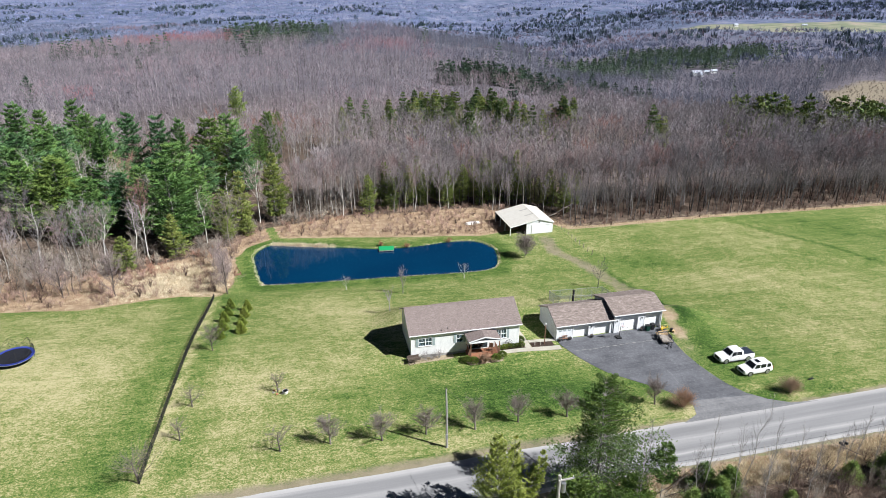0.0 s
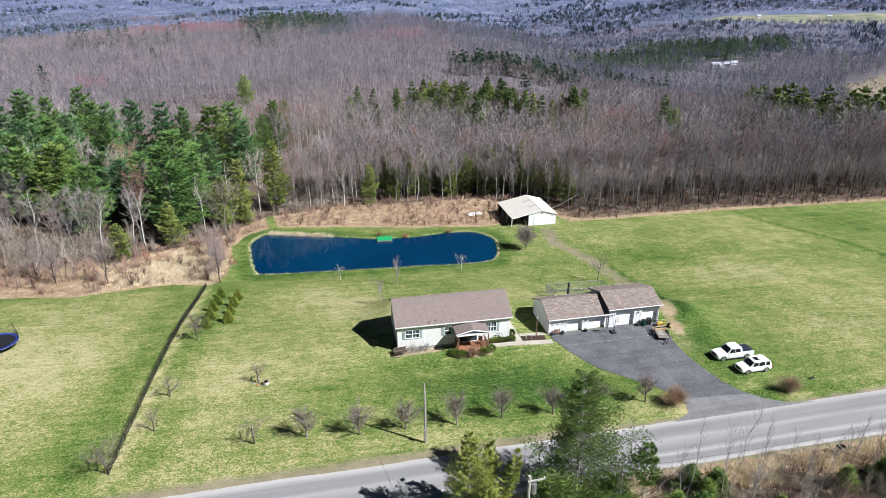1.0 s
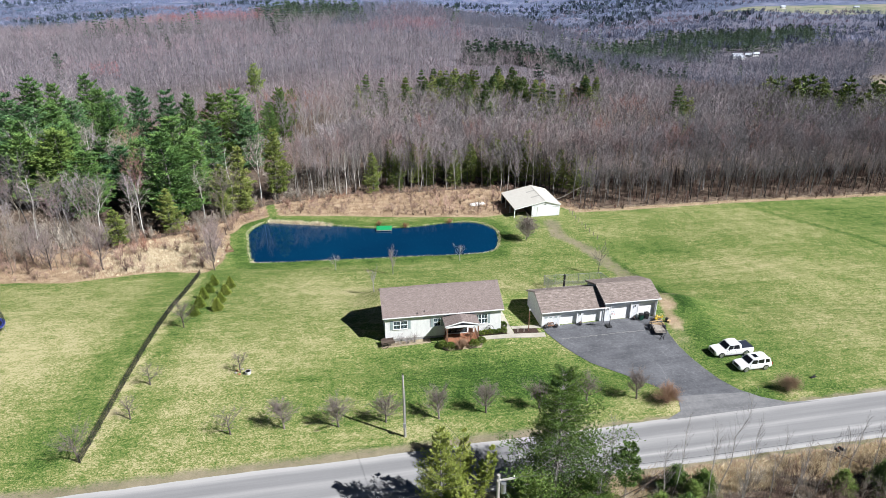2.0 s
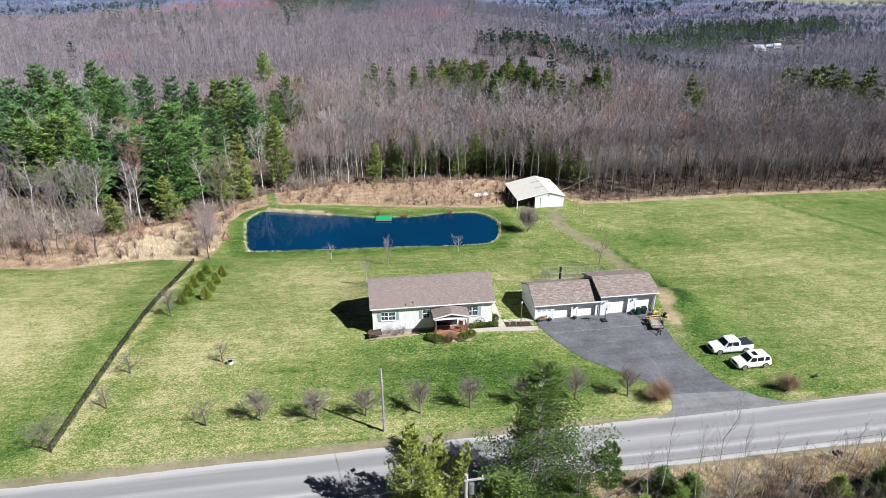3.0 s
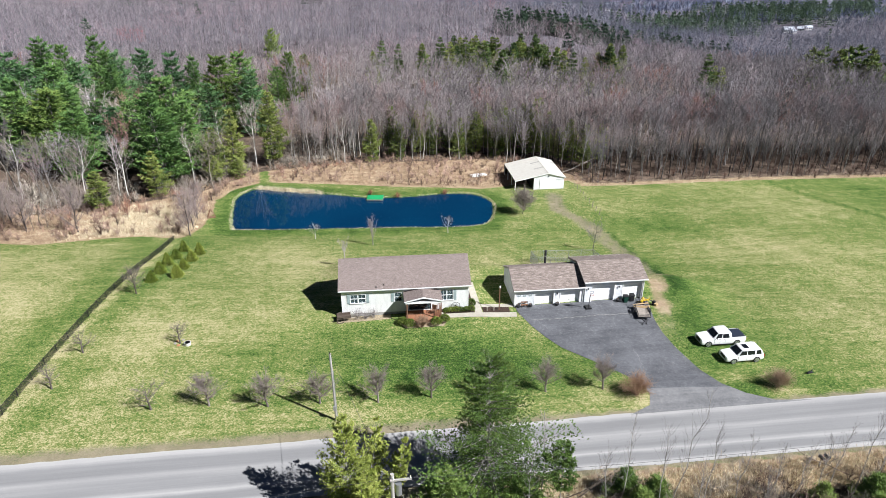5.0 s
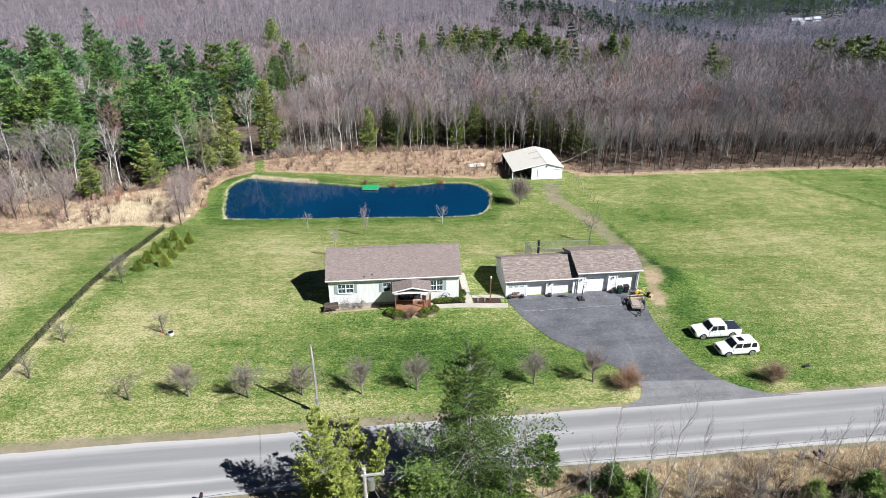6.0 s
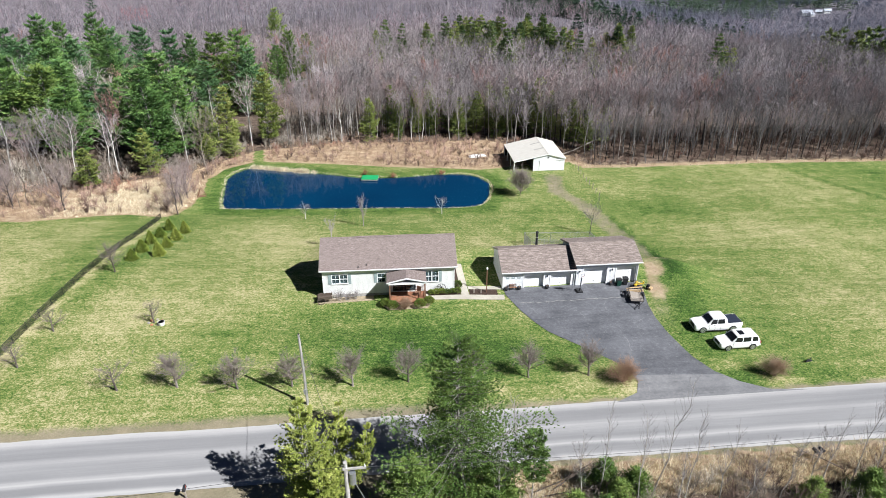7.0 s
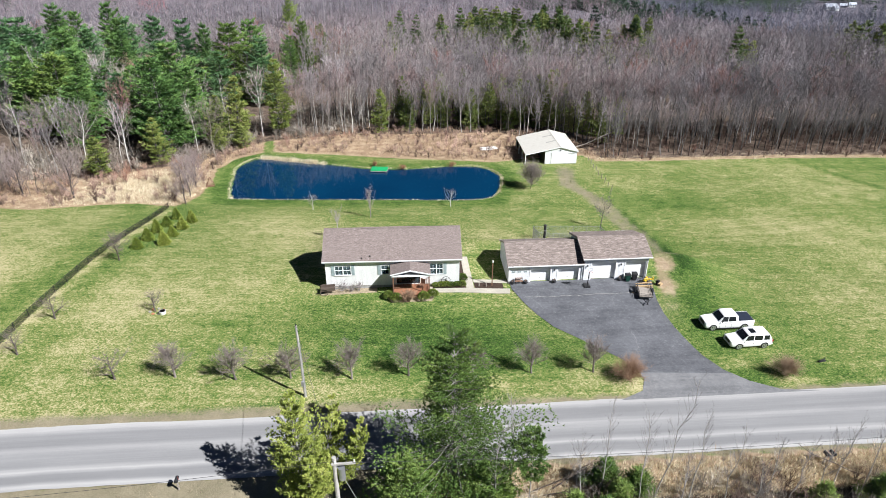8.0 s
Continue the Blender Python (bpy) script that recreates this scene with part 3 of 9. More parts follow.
MAT_CONCRETE = plain("pale_concrete", (0.40, 0.37, 0.31), 0.9, wear=0.18, scale=0.8)
MAT_MULCH = plain("dark_mulch", (0.055, 0.035, 0.026), 0.95, wear=0.45, scale=6)
MAT_DECK = plain("red_brown_deck", (0.30, 0.135, 0.075), 0.7, wear=0.25)
MAT_POST = plain("brown_stained_post", (0.20, 0.11, 0.07), 0.7, wear=0.25)
MAT_DARK = plain("dark_metal", (0.03, 0.03, 0.033), 0.5, wear=0.3)
MAT_GALV = plain("galvanised_metal", (0.42, 0.43, 0.44), 0.45, 0.7, wear=0.15)
MAT_WOODGREY = plain("weathered_wood", (0.33, 0.29, 0.25), 0.85, wear=0.3)
MAT_CURTAIN = plain("pale_curtain", (0.34, 0.35, 0.34), 0.9, wear=0.1)
# Near-black base colour puts the dimness indoors and under the shed roof into paint.
MAT_INNER = plain("dim_interior", (0.05, 0.045, 0.042), 0.9, wear=0.1)


def tin_material():
    m = NT("cream_ribbed_metal_roof")
    v = m.coord()
    sep = m.n("ShaderNodeSeparateXYZ")
    m.link(v, sep.inputs[0])
    rib = m.math('FRACT', m.math('DIVIDE', sep.outputs["Y"], 0.23))
    rust = m.noise(m.scaled(v, (0.8, 2.5, 1)), 1.4, 5, 0.65)
    c = m.ramp(rust, (0.30, (0.52, 0.49, 0.435)), (0.55, (0.585, 0.56, 0.505)), (0.8, (0.65, 0.63, 0.575)))
    return m.done(c, 0.45, m.ramp(rib, (0.0, 1.0), (0.12, 0.0), (0.9, 0.0), (1.0, 1.0)), 0.35, 0.02, 0.0)


MAT_TIN = tin_material()


def glass_material():
    m = NT("window_glass")
    g = m.noise(m.coord(), 2.0, 2)
    m.b.inputs["Transmission Weight"].default_value = 0.75
    m.b.inputs["IOR"].default_value = 1.45
    return m.done((0.16, 0.22, 0.25), 0.03, g, 0.02, 0.01, spec=0.6)


MAT_GLASS = glass_material()


def holed_wall(length, z0, z1, thick, holes):
    """An upright wall along x from y=0 back to y=thick, one skin with rectangular openings (x0, x1, low, high)."""
    w = Mesh()
    xs = sorted({0.0, length} | {h[0] for h in holes} | {h[1] for h in holes})
    zs = sorted({z0, z1} | {h[2] for h in holes} | {h[3] for h in holes})
    nx_, nz_ = len(xs), len(zs)
    for y in (0.0, thick):
        for z in zs:
            for x in xs:
                w.v.append((x, y, z))

    def at(i, k, back):
        return back * nx_ * nz_ + k * nx_ + i

    def solid(i, k):
        if not (0 <= i < nx_ - 1 and 0 <= k < nz_ - 1):
            return False
        cx, cz = (xs[i] + xs[i + 1]) / 2, (zs[k] + zs[k + 1]) / 2
        return not any(a < cx < b and lo < cz < hi for a, b, lo, hi in holes)

    for i in range(nx_ - 1):
        for k in range(nz_ - 1):
            if not solid(i, k):
                continue
            w.f.append((at(i, k, 0), at(i + 1, k, 0), at(i + 1, k + 1, 0), at(i, k + 1, 0)))
            w.f.append((at(i, k, 1), at(i, k + 1, 1), at(i + 1, k + 1, 1), at(i + 1, k, 1)))
            if not solid(i - 1, k):
                w.f.append((at(i, k, 0), at(i, k + 1, 0), at(i, k + 1, 1), at(i, k, 1)))
            if not solid(i + 1, k):
                w.f.append((at(i + 1, k, 0), at(i + 1, k, 1), at(i + 1, k + 1, 1), at(i + 1, k + 1, 0)))
            if not solid(i, k - 1):
                w.f.append((at(i, k, 0), at(i, k, 1), at(i + 1, k, 1), at(i + 1, k, 0)))
            if not solid(i, k + 1):
                w.f.append((at(i, k + 1, 0), at(i + 1, k + 1, 0), at(i + 1, k + 1, 1), at(i, k + 1, 1)))
    return w


def window(parent, x0, x1, z0, z1, sashes=1, shutters=(True, True)):
    f = Mesh()
    fw = 0.07
    f.box(x0 - fw, -0.05, z0 - fw, x0, 0.06, z1 + fw).box(x1, -0.05, z0 - fw, x1 + fw, 0.06, z1 + fw)
    f.box(x0, -0.05, z1, x1, 0.06, z1 + fw)
    for i in range(1, sashes):
        c = x0 + (x1 - x0) * i / sashes
        f.box(c - 0.05, -0.045, z0, c + 0.05, 0.06, z1)
    w = part("window", f, MAT_TRIM, parent, "white framed double-hung window")
    part("sill", Mesh().box(x0 - 0.1, -0.09, z0 - 0.07, x1 + 0.1, 0.05, z0 - 0.002), MAT_TRIM, w)
    for i in range(sashes):
        a = x0 + (x1 - x0) * i / sashes + (0.05 if i else 0)
        b = x0 + (x1 - x0) * (i + 1) / sashes - (0.05 if i < sashes - 1 else 0)
        zm = (z0 + z1) / 2
        part("sash_rail", Mesh().box(a, -0.02, zm - 0.03, b, 0.03, zm + 0.03), MAT_TRIM, w)
        for lo, hi in ((z0, zm - 0.03), (zm + 0.03, z1)):
            p = part("pane", Mesh().box(a, 0.02, lo, b, 0.028, hi), MAT_GLASS, w)
            p.visible_shadow = False
        part("muntin", Mesh().box((a + b) / 2 - 0.012, -0.005, z0, (a + b) / 2 + 0.012, 0.02, z1), MAT_TRIM, w)
        part("curtain", Mesh().box(a, 0.17, z0 + (z1 - z0) * 0.72, b, 0.19, z1), MAT_CURTAIN, w)
    for on, a in ((shutters[0], x0 - fw - 0.36), (shutters[1], x1 + fw + 0.02)):
        if not on:
            continue
        s = Mesh().box(a, -0.035, z0 - 0.06, a + 0.34, -0.003, z1 + 0.06)
        sh = part("shutter", s, MAT_SHUTTER, parent, "grey-green louvred shutter")
        for k in range(7):
            zz = z0 + (z1 - z0) * (k + 0.5) / 7
            part("louvre", Mesh().box(a + 0.05, -0.05, zz - 0.05, a + 0.29, -0.036, zz + 0.03), MAT_SHUTTER, sh)
    return w


MAT_RAKE = plain("brown_drip_edge", (0.30, 0.26, 0.245), 0.6, wear=0.15)


def roof_pair(parent, x0, x1, y0, yr, y1, ze0, zr, ze1, mat, t=0.12, name="roof"):
    """Two slopes of a gable roof from eave y0 over the ridge yr to eave y1."""
    a = part(name, Mesh().prism([(y0, ze0), (yr, zr), (yr, zr - t), (y0, ze0 - t)], 0, x0, x1), mat, parent, "brown-grey asphalt shingle roof slope")
    b = part(name, Mesh().prism([(y1, ze1), (y1, ze1 - t), (yr, zr - t), (yr, zr)], 0, x0, x1), mat, parent, "brown-grey asphalt shingle roof slope")
    cap = Mesh().prism([(yr - 0.16, zr - 0.045), (yr, zr + 0.025), (yr + 0.16, zr - 0.045), (yr, zr + 0.004)], 0, x0, x1)
    part("ridge_cap", cap, mat, a)
    for y, z in ((y0, ze0), (y1, ze1)):
        s = -1 if y == y0 else 1
        part("fascia", Mesh().box(x0, min(y, y + s * 0.02), z - t - 0.02, x1, max(y, y + s * 0.02), z - 0.004), MAT_TRIM, parent)
        if s > 0:
            continue
        gut = Mesh()
        gut.prism([(y + s * 0.022, z - 0.03), (y + s * 0.11, z - 0.02), (y + s * 0.10, z - 0.09), (y + s * 0.022, z - 0.10)], 0, x0, x1)
        part("gutter", gut, MAT_TRIM, parent, "white rain gutter")
    for x in (x0 - 0.025, x1 + 0.001):
        r = Mesh()
        r.prism([(y0, ze0 - 0.01), (yr, zr - 0.01), (y1, ze1 - 0.01), (y1, ze1 - t - 0.08), (yr, zr - t - 0.08), (y0, ze0 - t - 0.08)], 0, x, x + 0.024)
        part("rake_board", r, MAT_RAKE, parent)
    return a


# ---- house ----
HB = -0.75
house = thing("house", pose(-4.17, 72.09, HB, 0, 0, 12.5), "white single-storey ranch house with brown shingle roof and covered porch", "house")
HL, HD = 14.8, 7.4
ez, rz = 3.03 - HB, 5.2 - HB
wall_top, fnd = ez - 0.02, 0.55
wz = 1.22 - HB
front = holed_wall(HL, fnd, wall_top - 0.12, 0.15, [(1.05, 2.75, wz, wz + 1.1), (6.15, 6.95, wz, wz + 1.1), (11.55, 12.95, wz - 0.15, wz + 1.15), (7.75, 10.45, fnd + 0.1, fnd + 2.15)])
part("wall", front, MAT_SIDING, house, "white vinyl lap siding")
for x in (0.0, HL - 0.15):
    part("wall", Mesh().prism([(0.152, fnd), (HD, fnd), (HD, wall_top - 0.12), (HD / 2, rz - 0.22), (0.152, wall_top - 0.12)], 0, x, x + 0.15), MAT_SIDING, house, "white vinyl lap siding")
part("wall", Mesh().box(0.152, HD - 0.15, fnd, HL - 0.152, HD, wall_top - 0.12), MAT_SIDING, house)
part("foundation", Mesh().box(0.04, 0.04, -0.4, HL - 0.04, HD - 0.04, fnd - 0.003), MAT_BLOCK, house, "grey block foundation")
part("floor", Mesh().box(0.2, 0.2, fnd, HL - 0.2, HD - 0.2, fnd + 0.04), MAT_INNER, house)
part("inner_partition", Mesh().box(0.2, 3.0, fnd + 0.05, HL - 0.2, 3.1, wall_top - 0.15), MAT_INNER, house)
for x in (-0.02, HL - 0.08):
    part("corner_board", Mesh().box(x, -0.02, fnd, x + 0.1, 0.0, wall_top - 0.14), MAT_TRIM, house)
roof_pair(house, -0.3, HL + 0.3, -0.3, HD / 2, HD + 0.3, ez, rz, ez, MAT_SHINGLE)
part("soffit", Mesh().box(-0.28, -0.28, ez - 0.2, HL + 0.28, 0.0, ez - 0.16), MAT_TRIM, house)
window(house, 1.05, 2.75, wz, wz + 1.1, 2)
window(house, 6.15, 6.95, wz, wz + 1.1, 1)
window(house, 11.55, 12.95, wz - 0.15, wz + 1.15, 2)
# Doors made wide and dark to supply the shade on the porch's back wall.
for a, b in ((7.80, 9.10), (9.10, 10.40)):
    edoor = part("door", Mesh().box(a, 0.04, fnd + 0.12, a + 0.07, 0.09, fnd + 2.1).box(b - 0.07, 0.04, fnd + 0.12, b, 0.09, fnd + 2.1).box(a + 0.07, 0.04, fnd + 2.02, b - 0.07, 0.09, fnd + 2.1).box(a + 0.07, 0.04, fnd + 0.12, b - 0.07, 0.09, fnd + 0.22), MAT_DARK, house, "closed dark glazed porch door, widened to supply the porch's shade")
    part("pane", Mesh().box(a + 0.07, 0.06, fnd + 0.22, b - 0.07, 0.07, fnd + 2.02), MAT_GLASS, edoor)
    part("handle", Mesh().tube([(9.1 + 0.09 * (1 if a > 9 else -1), 0.03, fnd + 1.0), (9.1 + 0.09 * (1 if a > 9 else -1), 0.03, fnd + 1.2)], 0.015, 6), MAT_GALV, edoor)
part("door_frame", Mesh().box(7.71, -0.03, fnd + 0.1, 7.80, 0.1, fnd + 2.2).box(10.40, -0.03, fnd + 0.1, 10.49, 0.1, fnd + 2.2).box(7.80, -0.03, fnd + 2.12, 10.40, 0.1, fnd + 2.2), MAT_TRIM, house)
for x, y, h in ((4.05, -0.02, 0.22), (4.95, 0.2, 0.22)):
    zz = ez + (rz - ez) * (y + 0.3) / (HD / 2 + 0.3)
    part("vent_pipe", Mesh().tube([(x, y, zz - 0.2), (x, y, zz + h * 0.75)], 0.055, 8), MAT_DARK, house, "black roof vent pipe")
part("ridge_vent", Mesh().prism([(HD / 2 - 0.18, rz - 0.02), (HD / 2, rz + 0.08), (HD / 2 + 0.18, rz - 0.02)], 0, 3.8, 10.6), MAT_SHINGLE, house)

# porch
pz = fnd + 0.02
porch = part("porch_roof", Mesh().prism([(7.15, 2.42 - HB), (9.35, 2.95 - HB), (11.55, 2.42 - HB), (11.55, 2.30 - HB), (9.35, 2.83 - HB), (7.15, 2.30 - HB)], 1, -2.35, 0.9), MAT_SHINGLE, house, "small shingled porch gable roof")
part("gable_trim", Mesh().prism([(7.15, 2.41 - HB), (9.35, 2.94 - HB), (11.55, 2.41 - HB), (11.55, 2.28 - HB), (9.35, 2.79 - HB), (7.15, 2.28 - HB)], 1, -2.40, -2.352), MAT_TRIM, porch)
part("beam", Mesh().box(7.3, -2.3, 2.08 - HB, 11.4, -2.14, 2.22 - HB), MAT_TRIM, porch)
for x in (7.2, 11.46):
    part("gutter", Mesh().box(x - 0.06, -2.35, 2.24 - HB, x, -0.32, 2.33 - HB), MAT_TRIM, porch)
part("porch_ceiling", Mesh().box(7.3, -2.3, 2.22 - HB, 11.4, -0.02, 2.25 - HB), MAT_TRIM, porch)
for k in range(30):
    x = 7.35 + k * 0.138
    part("plank", Mesh().box(x, -2.3, pz - 0.04, x + 0.128, -0.02, pz), MAT_DECK, house)
part("deck_skirt", Mesh().box(7.35, -2.28, -0.2, 11.45, -2.22, pz - 0.045).box(7.35, -2.2, -0.2, 7.41, -0.03, pz - 0.045).box(11.42, -2.2, -0.2, 11.48, -0.03, pz - 0.045), MAT_DECK, house, "red-brown porch skirting boards")
for x in (7.42, 11.3):
    part("post", Mesh().box(x, -2.28, pz, x + 0.13, -2.15, 2.08 - HB), MAT_POST, house, "brown stained porch post")
for x in (7.42, 11.3):
    part("rail", Mesh().box(x + 0.04, -2.15, pz + 0.85, x + 0.1, -0.05, pz + 0.92).box(x + 0.04, -2.15, pz + 0.12, x + 0.1, -0.05, pz + 0.17), MAT_POST, house)
    for k in range(13):
        y = -2.05 + k * 0.155
        part("baluster", Mesh().box(x + 0.05, y, pz + 0.17, x + 0.09, y + 0.035, pz + 0.85), MAT_POST, house)
part("rail", Mesh().box(7.55, -2.25, pz + 0.85, 8.2, -2.18, pz + 0.92), MAT_POST, house)
for k in range(3):
    part("step", Mesh().box(11.52 + k * 0.28, -1.6, -0.1, 11.80 + k * 0.28, -0.4, pz - 0.15 - k * 0.17), MAT_CONCRETE, house, "pale concrete step")


# ---- garages ----
def garage_door(parent, x0, x1, z1, sections=4):
    d = part("door", Mesh().box(x0 + 0.01, 0.34, 0.02, x1 - 0.01, 0.36, z1), MAT_DOOR, parent, "closed white sectional garage door")
    for k in range(sections):
        a, b = 0.03 + (z1 - 0.03) * k / sections, 0.03 + (z1 - 0.03) * (k + 1) / sections - 0.018
        s = Mesh().box(x0 + 0.015, 0.305, a, x1 - 0.015, 0.339, b)
        n = 6
        for i in range(n):
            u0 = x0 + 0.06 + (x1 - x0 - 0.12) * i / n + 0.04
            u1 = x0 + 0.06 + (x1 - x0 - 0.12) * (i + 1) / n - 0.04
            s.box(u0, 0.298, a + 0.09, u1, 0.306, b - 0.09)
        part("panel", s, MAT_DOOR, d)
    part("handle", Mesh().tube([((x0 + x1) / 2 - 0.08, 0.28, 0.42), ((x0 + x1) / 2 + 0.08, 0.28, 0.42)], 0.015, 6), MAT_DARK, d)
    for x in (x0 - 0.11, x1 - 0.005):
        part("door_trim", Mesh().box(x, -0.03, 0, x + 0.115, 0.1, z1 + 0.11), MAT_TRIM, parent)
    part("door_trim", Mesh().box(x0, -0.028, z1, x1, 0.1, z1 + 0.11), MAT_TRIM, parent)


def garage(m, base, L, D, ridge_y, ze, zr, doors, door_h, label, over=(0.15, 0.0)):
    g = thing("garage", m, label, "garage", "attached garages")
    e, r = ze - base, zr - base
    part("wall", holed_wall(L, 0, e - 0.1, 0.40, [(a, b, 0, door_h) for a, b in doors]), MAT_SIDING_G, g, "white lap siding")
    for x in (0.0, L - 0.15):
        part("wall", Mesh().prism([(0.402, -0.3), (D, -0.3), (D, e - 0.1), (ridge_y, r - 0.2), (0.402, e - 0.1)], 0, x, x + 0.15), MAT_SIDING_G, g, "white lap siding")
    part("wall", Mesh().box(0.152, D - 0.15, -0.6, L - 0.152, D, e - 0.1), MAT_SIDING_G, g)
    part("slab", Mesh().box(0.02, 0.02, -0.6, L - 0.02, D - 0.16, -0.02), MAT_CONCRETE, g)
    for a, b in doors:
        garage_door(g, a, b, door_h)
    slope = (r - e) / (ridge_y + 0.3)
    back = r - slope * (D + 0.3 - ridge_y)
    roof_pair(g, -over[0], L + over[1], -0.3, ridge_y, D + 0.3, e, r, back, MAT_SHINGLE_G)
    return g


GB1, GB2 = -0.76, -0.58
garage_a = garage(pose(15.68, 77.12, GB1, 0, 0, 13.4), GB1, 8.7, 6.14, 3.07, 1.56, 3.04, [(2.55, 4.85), (5.7, 8.1)], 1.82, "low white two-door garage with weathered shingle roof")
garage_b = garage(pose(24.14, 78.92, GB2, 0, 0, 13.4), GB2, 7.3, 6.37, 3.18, 2.31, 3.46, [(0.85, 3.65), (4.75, 7.15)], 2.3, "taller white two-door garage adjoining the low one", (0.25, 0.4))
for x in (0.6, 1.25, 1.95):
    orn = Mesh()
    for s in (-1, 1):
        orn.add([(x, -0.012, 1.45), (x + s * 0.17, -0.03, 1.62), (x + s * 0.2, -0.03, 1.42), (x + s * 0.1, -0.03, 1.32), (x, -0.012, 1.40)], [(0, 1, 2, 3, 4)] if s > 0 else [(4, 3, 2, 1, 0)])
        orn.add([(x, -0.002, 1.45), (x + s * 0.17, -0.02, 1.62), (x + s * 0.2, -0.02, 1.42), (x + s * 0.1, -0.02, 1.32), (x, -0.002, 1.40)], [(4, 3, 2, 1, 0)] if s > 0 else [(0, 1, 2, 3, 4)])
    orn.tube([(x, -0.02, 1.34), (x, -0.02, 1.52)], 0.015, 6)
    o = thing("wall_ornament", pose(15.68, 77.12, GB1, 0, 0, 13.4), "grey metal butterfly ornament on the garage wall", "ornament", "butterfly ornaments")
    part("wings", orn, MAT_SHUTTER, o)

# stove pipe behind the low garage
pipe = thing("chimney_pipe", garage_a.matrix_basis @ pose(5.5, 6.9, 0), "black metal stove pipe standing behind the garage", "chimney")
part("flue", Mesh().tube([(0, 0, -1.0), (0, 0, 3.75)], 0.15, 12), MAT_DARK, pipe)
part("cap", Mesh().tube([(0, 0, 3.78), (0, 0, 3.84), (0, 0, 4.02)], [0.20, 0.22, 0.05], 12), MAT_DARK, pipe)
part("band", Mesh().tube([(0, 0, 3.1), (0, 0, 3.2)], 0.17, 12), MAT_GALV, pipe)

# ---- open-sided pole shed by the pond ----
SB = -6.85
MAT_TINPATCH = plain("grey_roof_patch", (0.42, 0.405, 0.37), 0.6, wear=0.25)
shed = thing("shed", pose(18.72, 133.74, SB, 0, 0, 13.6), "white shed with cream metal roof and open lean-to", "shed")
sw, sd, se, sp, spx, lean, lz = 6.28, 10.6, -4.28 - SB, -3.31 - SB, 2.94, 3.95, -4.76 - SB
part("wall", Mesh().prism([(0, 0), (sw, 0), (sw, se - 0.08), (spx, sp - 0.1), (0, sp - 0.1 - (sp - lz) * spx / (spx + lean))], 1, 0, 0.12), MAT_SIDING_G, shed, "white front gable wall")
part("wall", Mesh().box(sw - 0.12, 0.122, -0.2, sw, sd, se - 0.08), MAT_SIDING_G, shed)
part("wall", Mesh().box(0, 0.122, -0.2, 0.12, sd, se - 0.02), MAT_INNER, shed, "dark inner side wall")
part("wall", Mesh().box(-lean, sd - 0.12, -0.2, sw - 0.122, sd, lz - 0.1), MAT_INNER, shed)
part("roof", Mesh().prism([(-lean, lz), (spx, sp), (spx, sp - 0.06), (-lean, lz - 0.06)], 1, -0.2, sd + 0.2), MAT_TIN, shed, "long cream metal roof slope")
part("roof", Mesh().prism([(spx, sp), (sw + 0.2, se), (sw + 0.2, se - 0.06), (spx, sp - 0.06)], 1, -0.2, sd + 0.2), MAT_TIN, shed, "short cream metal roof slope")
part("ridge_cap", Mesh().prism([(spx - 0.2, sp - 0.005), (spx, sp + 0.03), (spx + 0.2, sp - 0.045), (spx, sp + 0.01)], 1, -0.2, sd + 0.2), MAT_TIN, shed)
for y in (3.4, 6.9):
    part("roof_patch", Mesh().prism([(spx - 2.1, sp - 0.43 * (sp - lz) / 1.45), (spx - 0.1, sp + 0.004), (spx - 0.1, sp + 0.012), (spx - 2.1, sp - 0.42 * (sp - lz) / 1.45)], 1, y, y + 0.5), MAT_TINPATCH, shed)
part("fascia", Mesh().prism([(-lean, lz - 0.05), (spx, sp - 0.055), (sw + 0.2, se - 0.05), (sw + 0.2, se - 0.2), (spx, sp - 0.2), (-lean, lz - 0.2)], 1, -0.225, -0.2), MAT_TRIM, shed)
for y in (-0.05, 3.5, 7.0, 10.3):
    part("post", Mesh().box(-lean + 0.05, y, -0.3, -lean + 0.19, y + 0.14, lz - 0.05), MAT_TRIM, shed, "white lean-to post")
part("beam", Mesh().box(-lean + 0.05, -0.05, lz - 0.22, -lean + 0.19, sd, lz - 0.062), MAT_WOODGREY, shed)
sdoor = part("door", Mesh().box(1.35, -0.06, 0.05, 4.4, -0.012, 2.1), MAT_DOOR, shed, "white sliding shed door")
part("door_frame", Mesh().box(1.25, -0.08, 2.1, 6.0, -0.01, 2.2).box(1.25, -0.07, 0.02, 1.35, -0.012, 2.1).box(4.4, -0.07, 0.02, 4.5, -0.012, 2.1), MAT_TRIM, sdoor)
part("lamp", Mesh().box(spx - 0.1, -0.12, 2.65, spx + 0.1, -0.005, 2.85), MAT_DARK, shed)


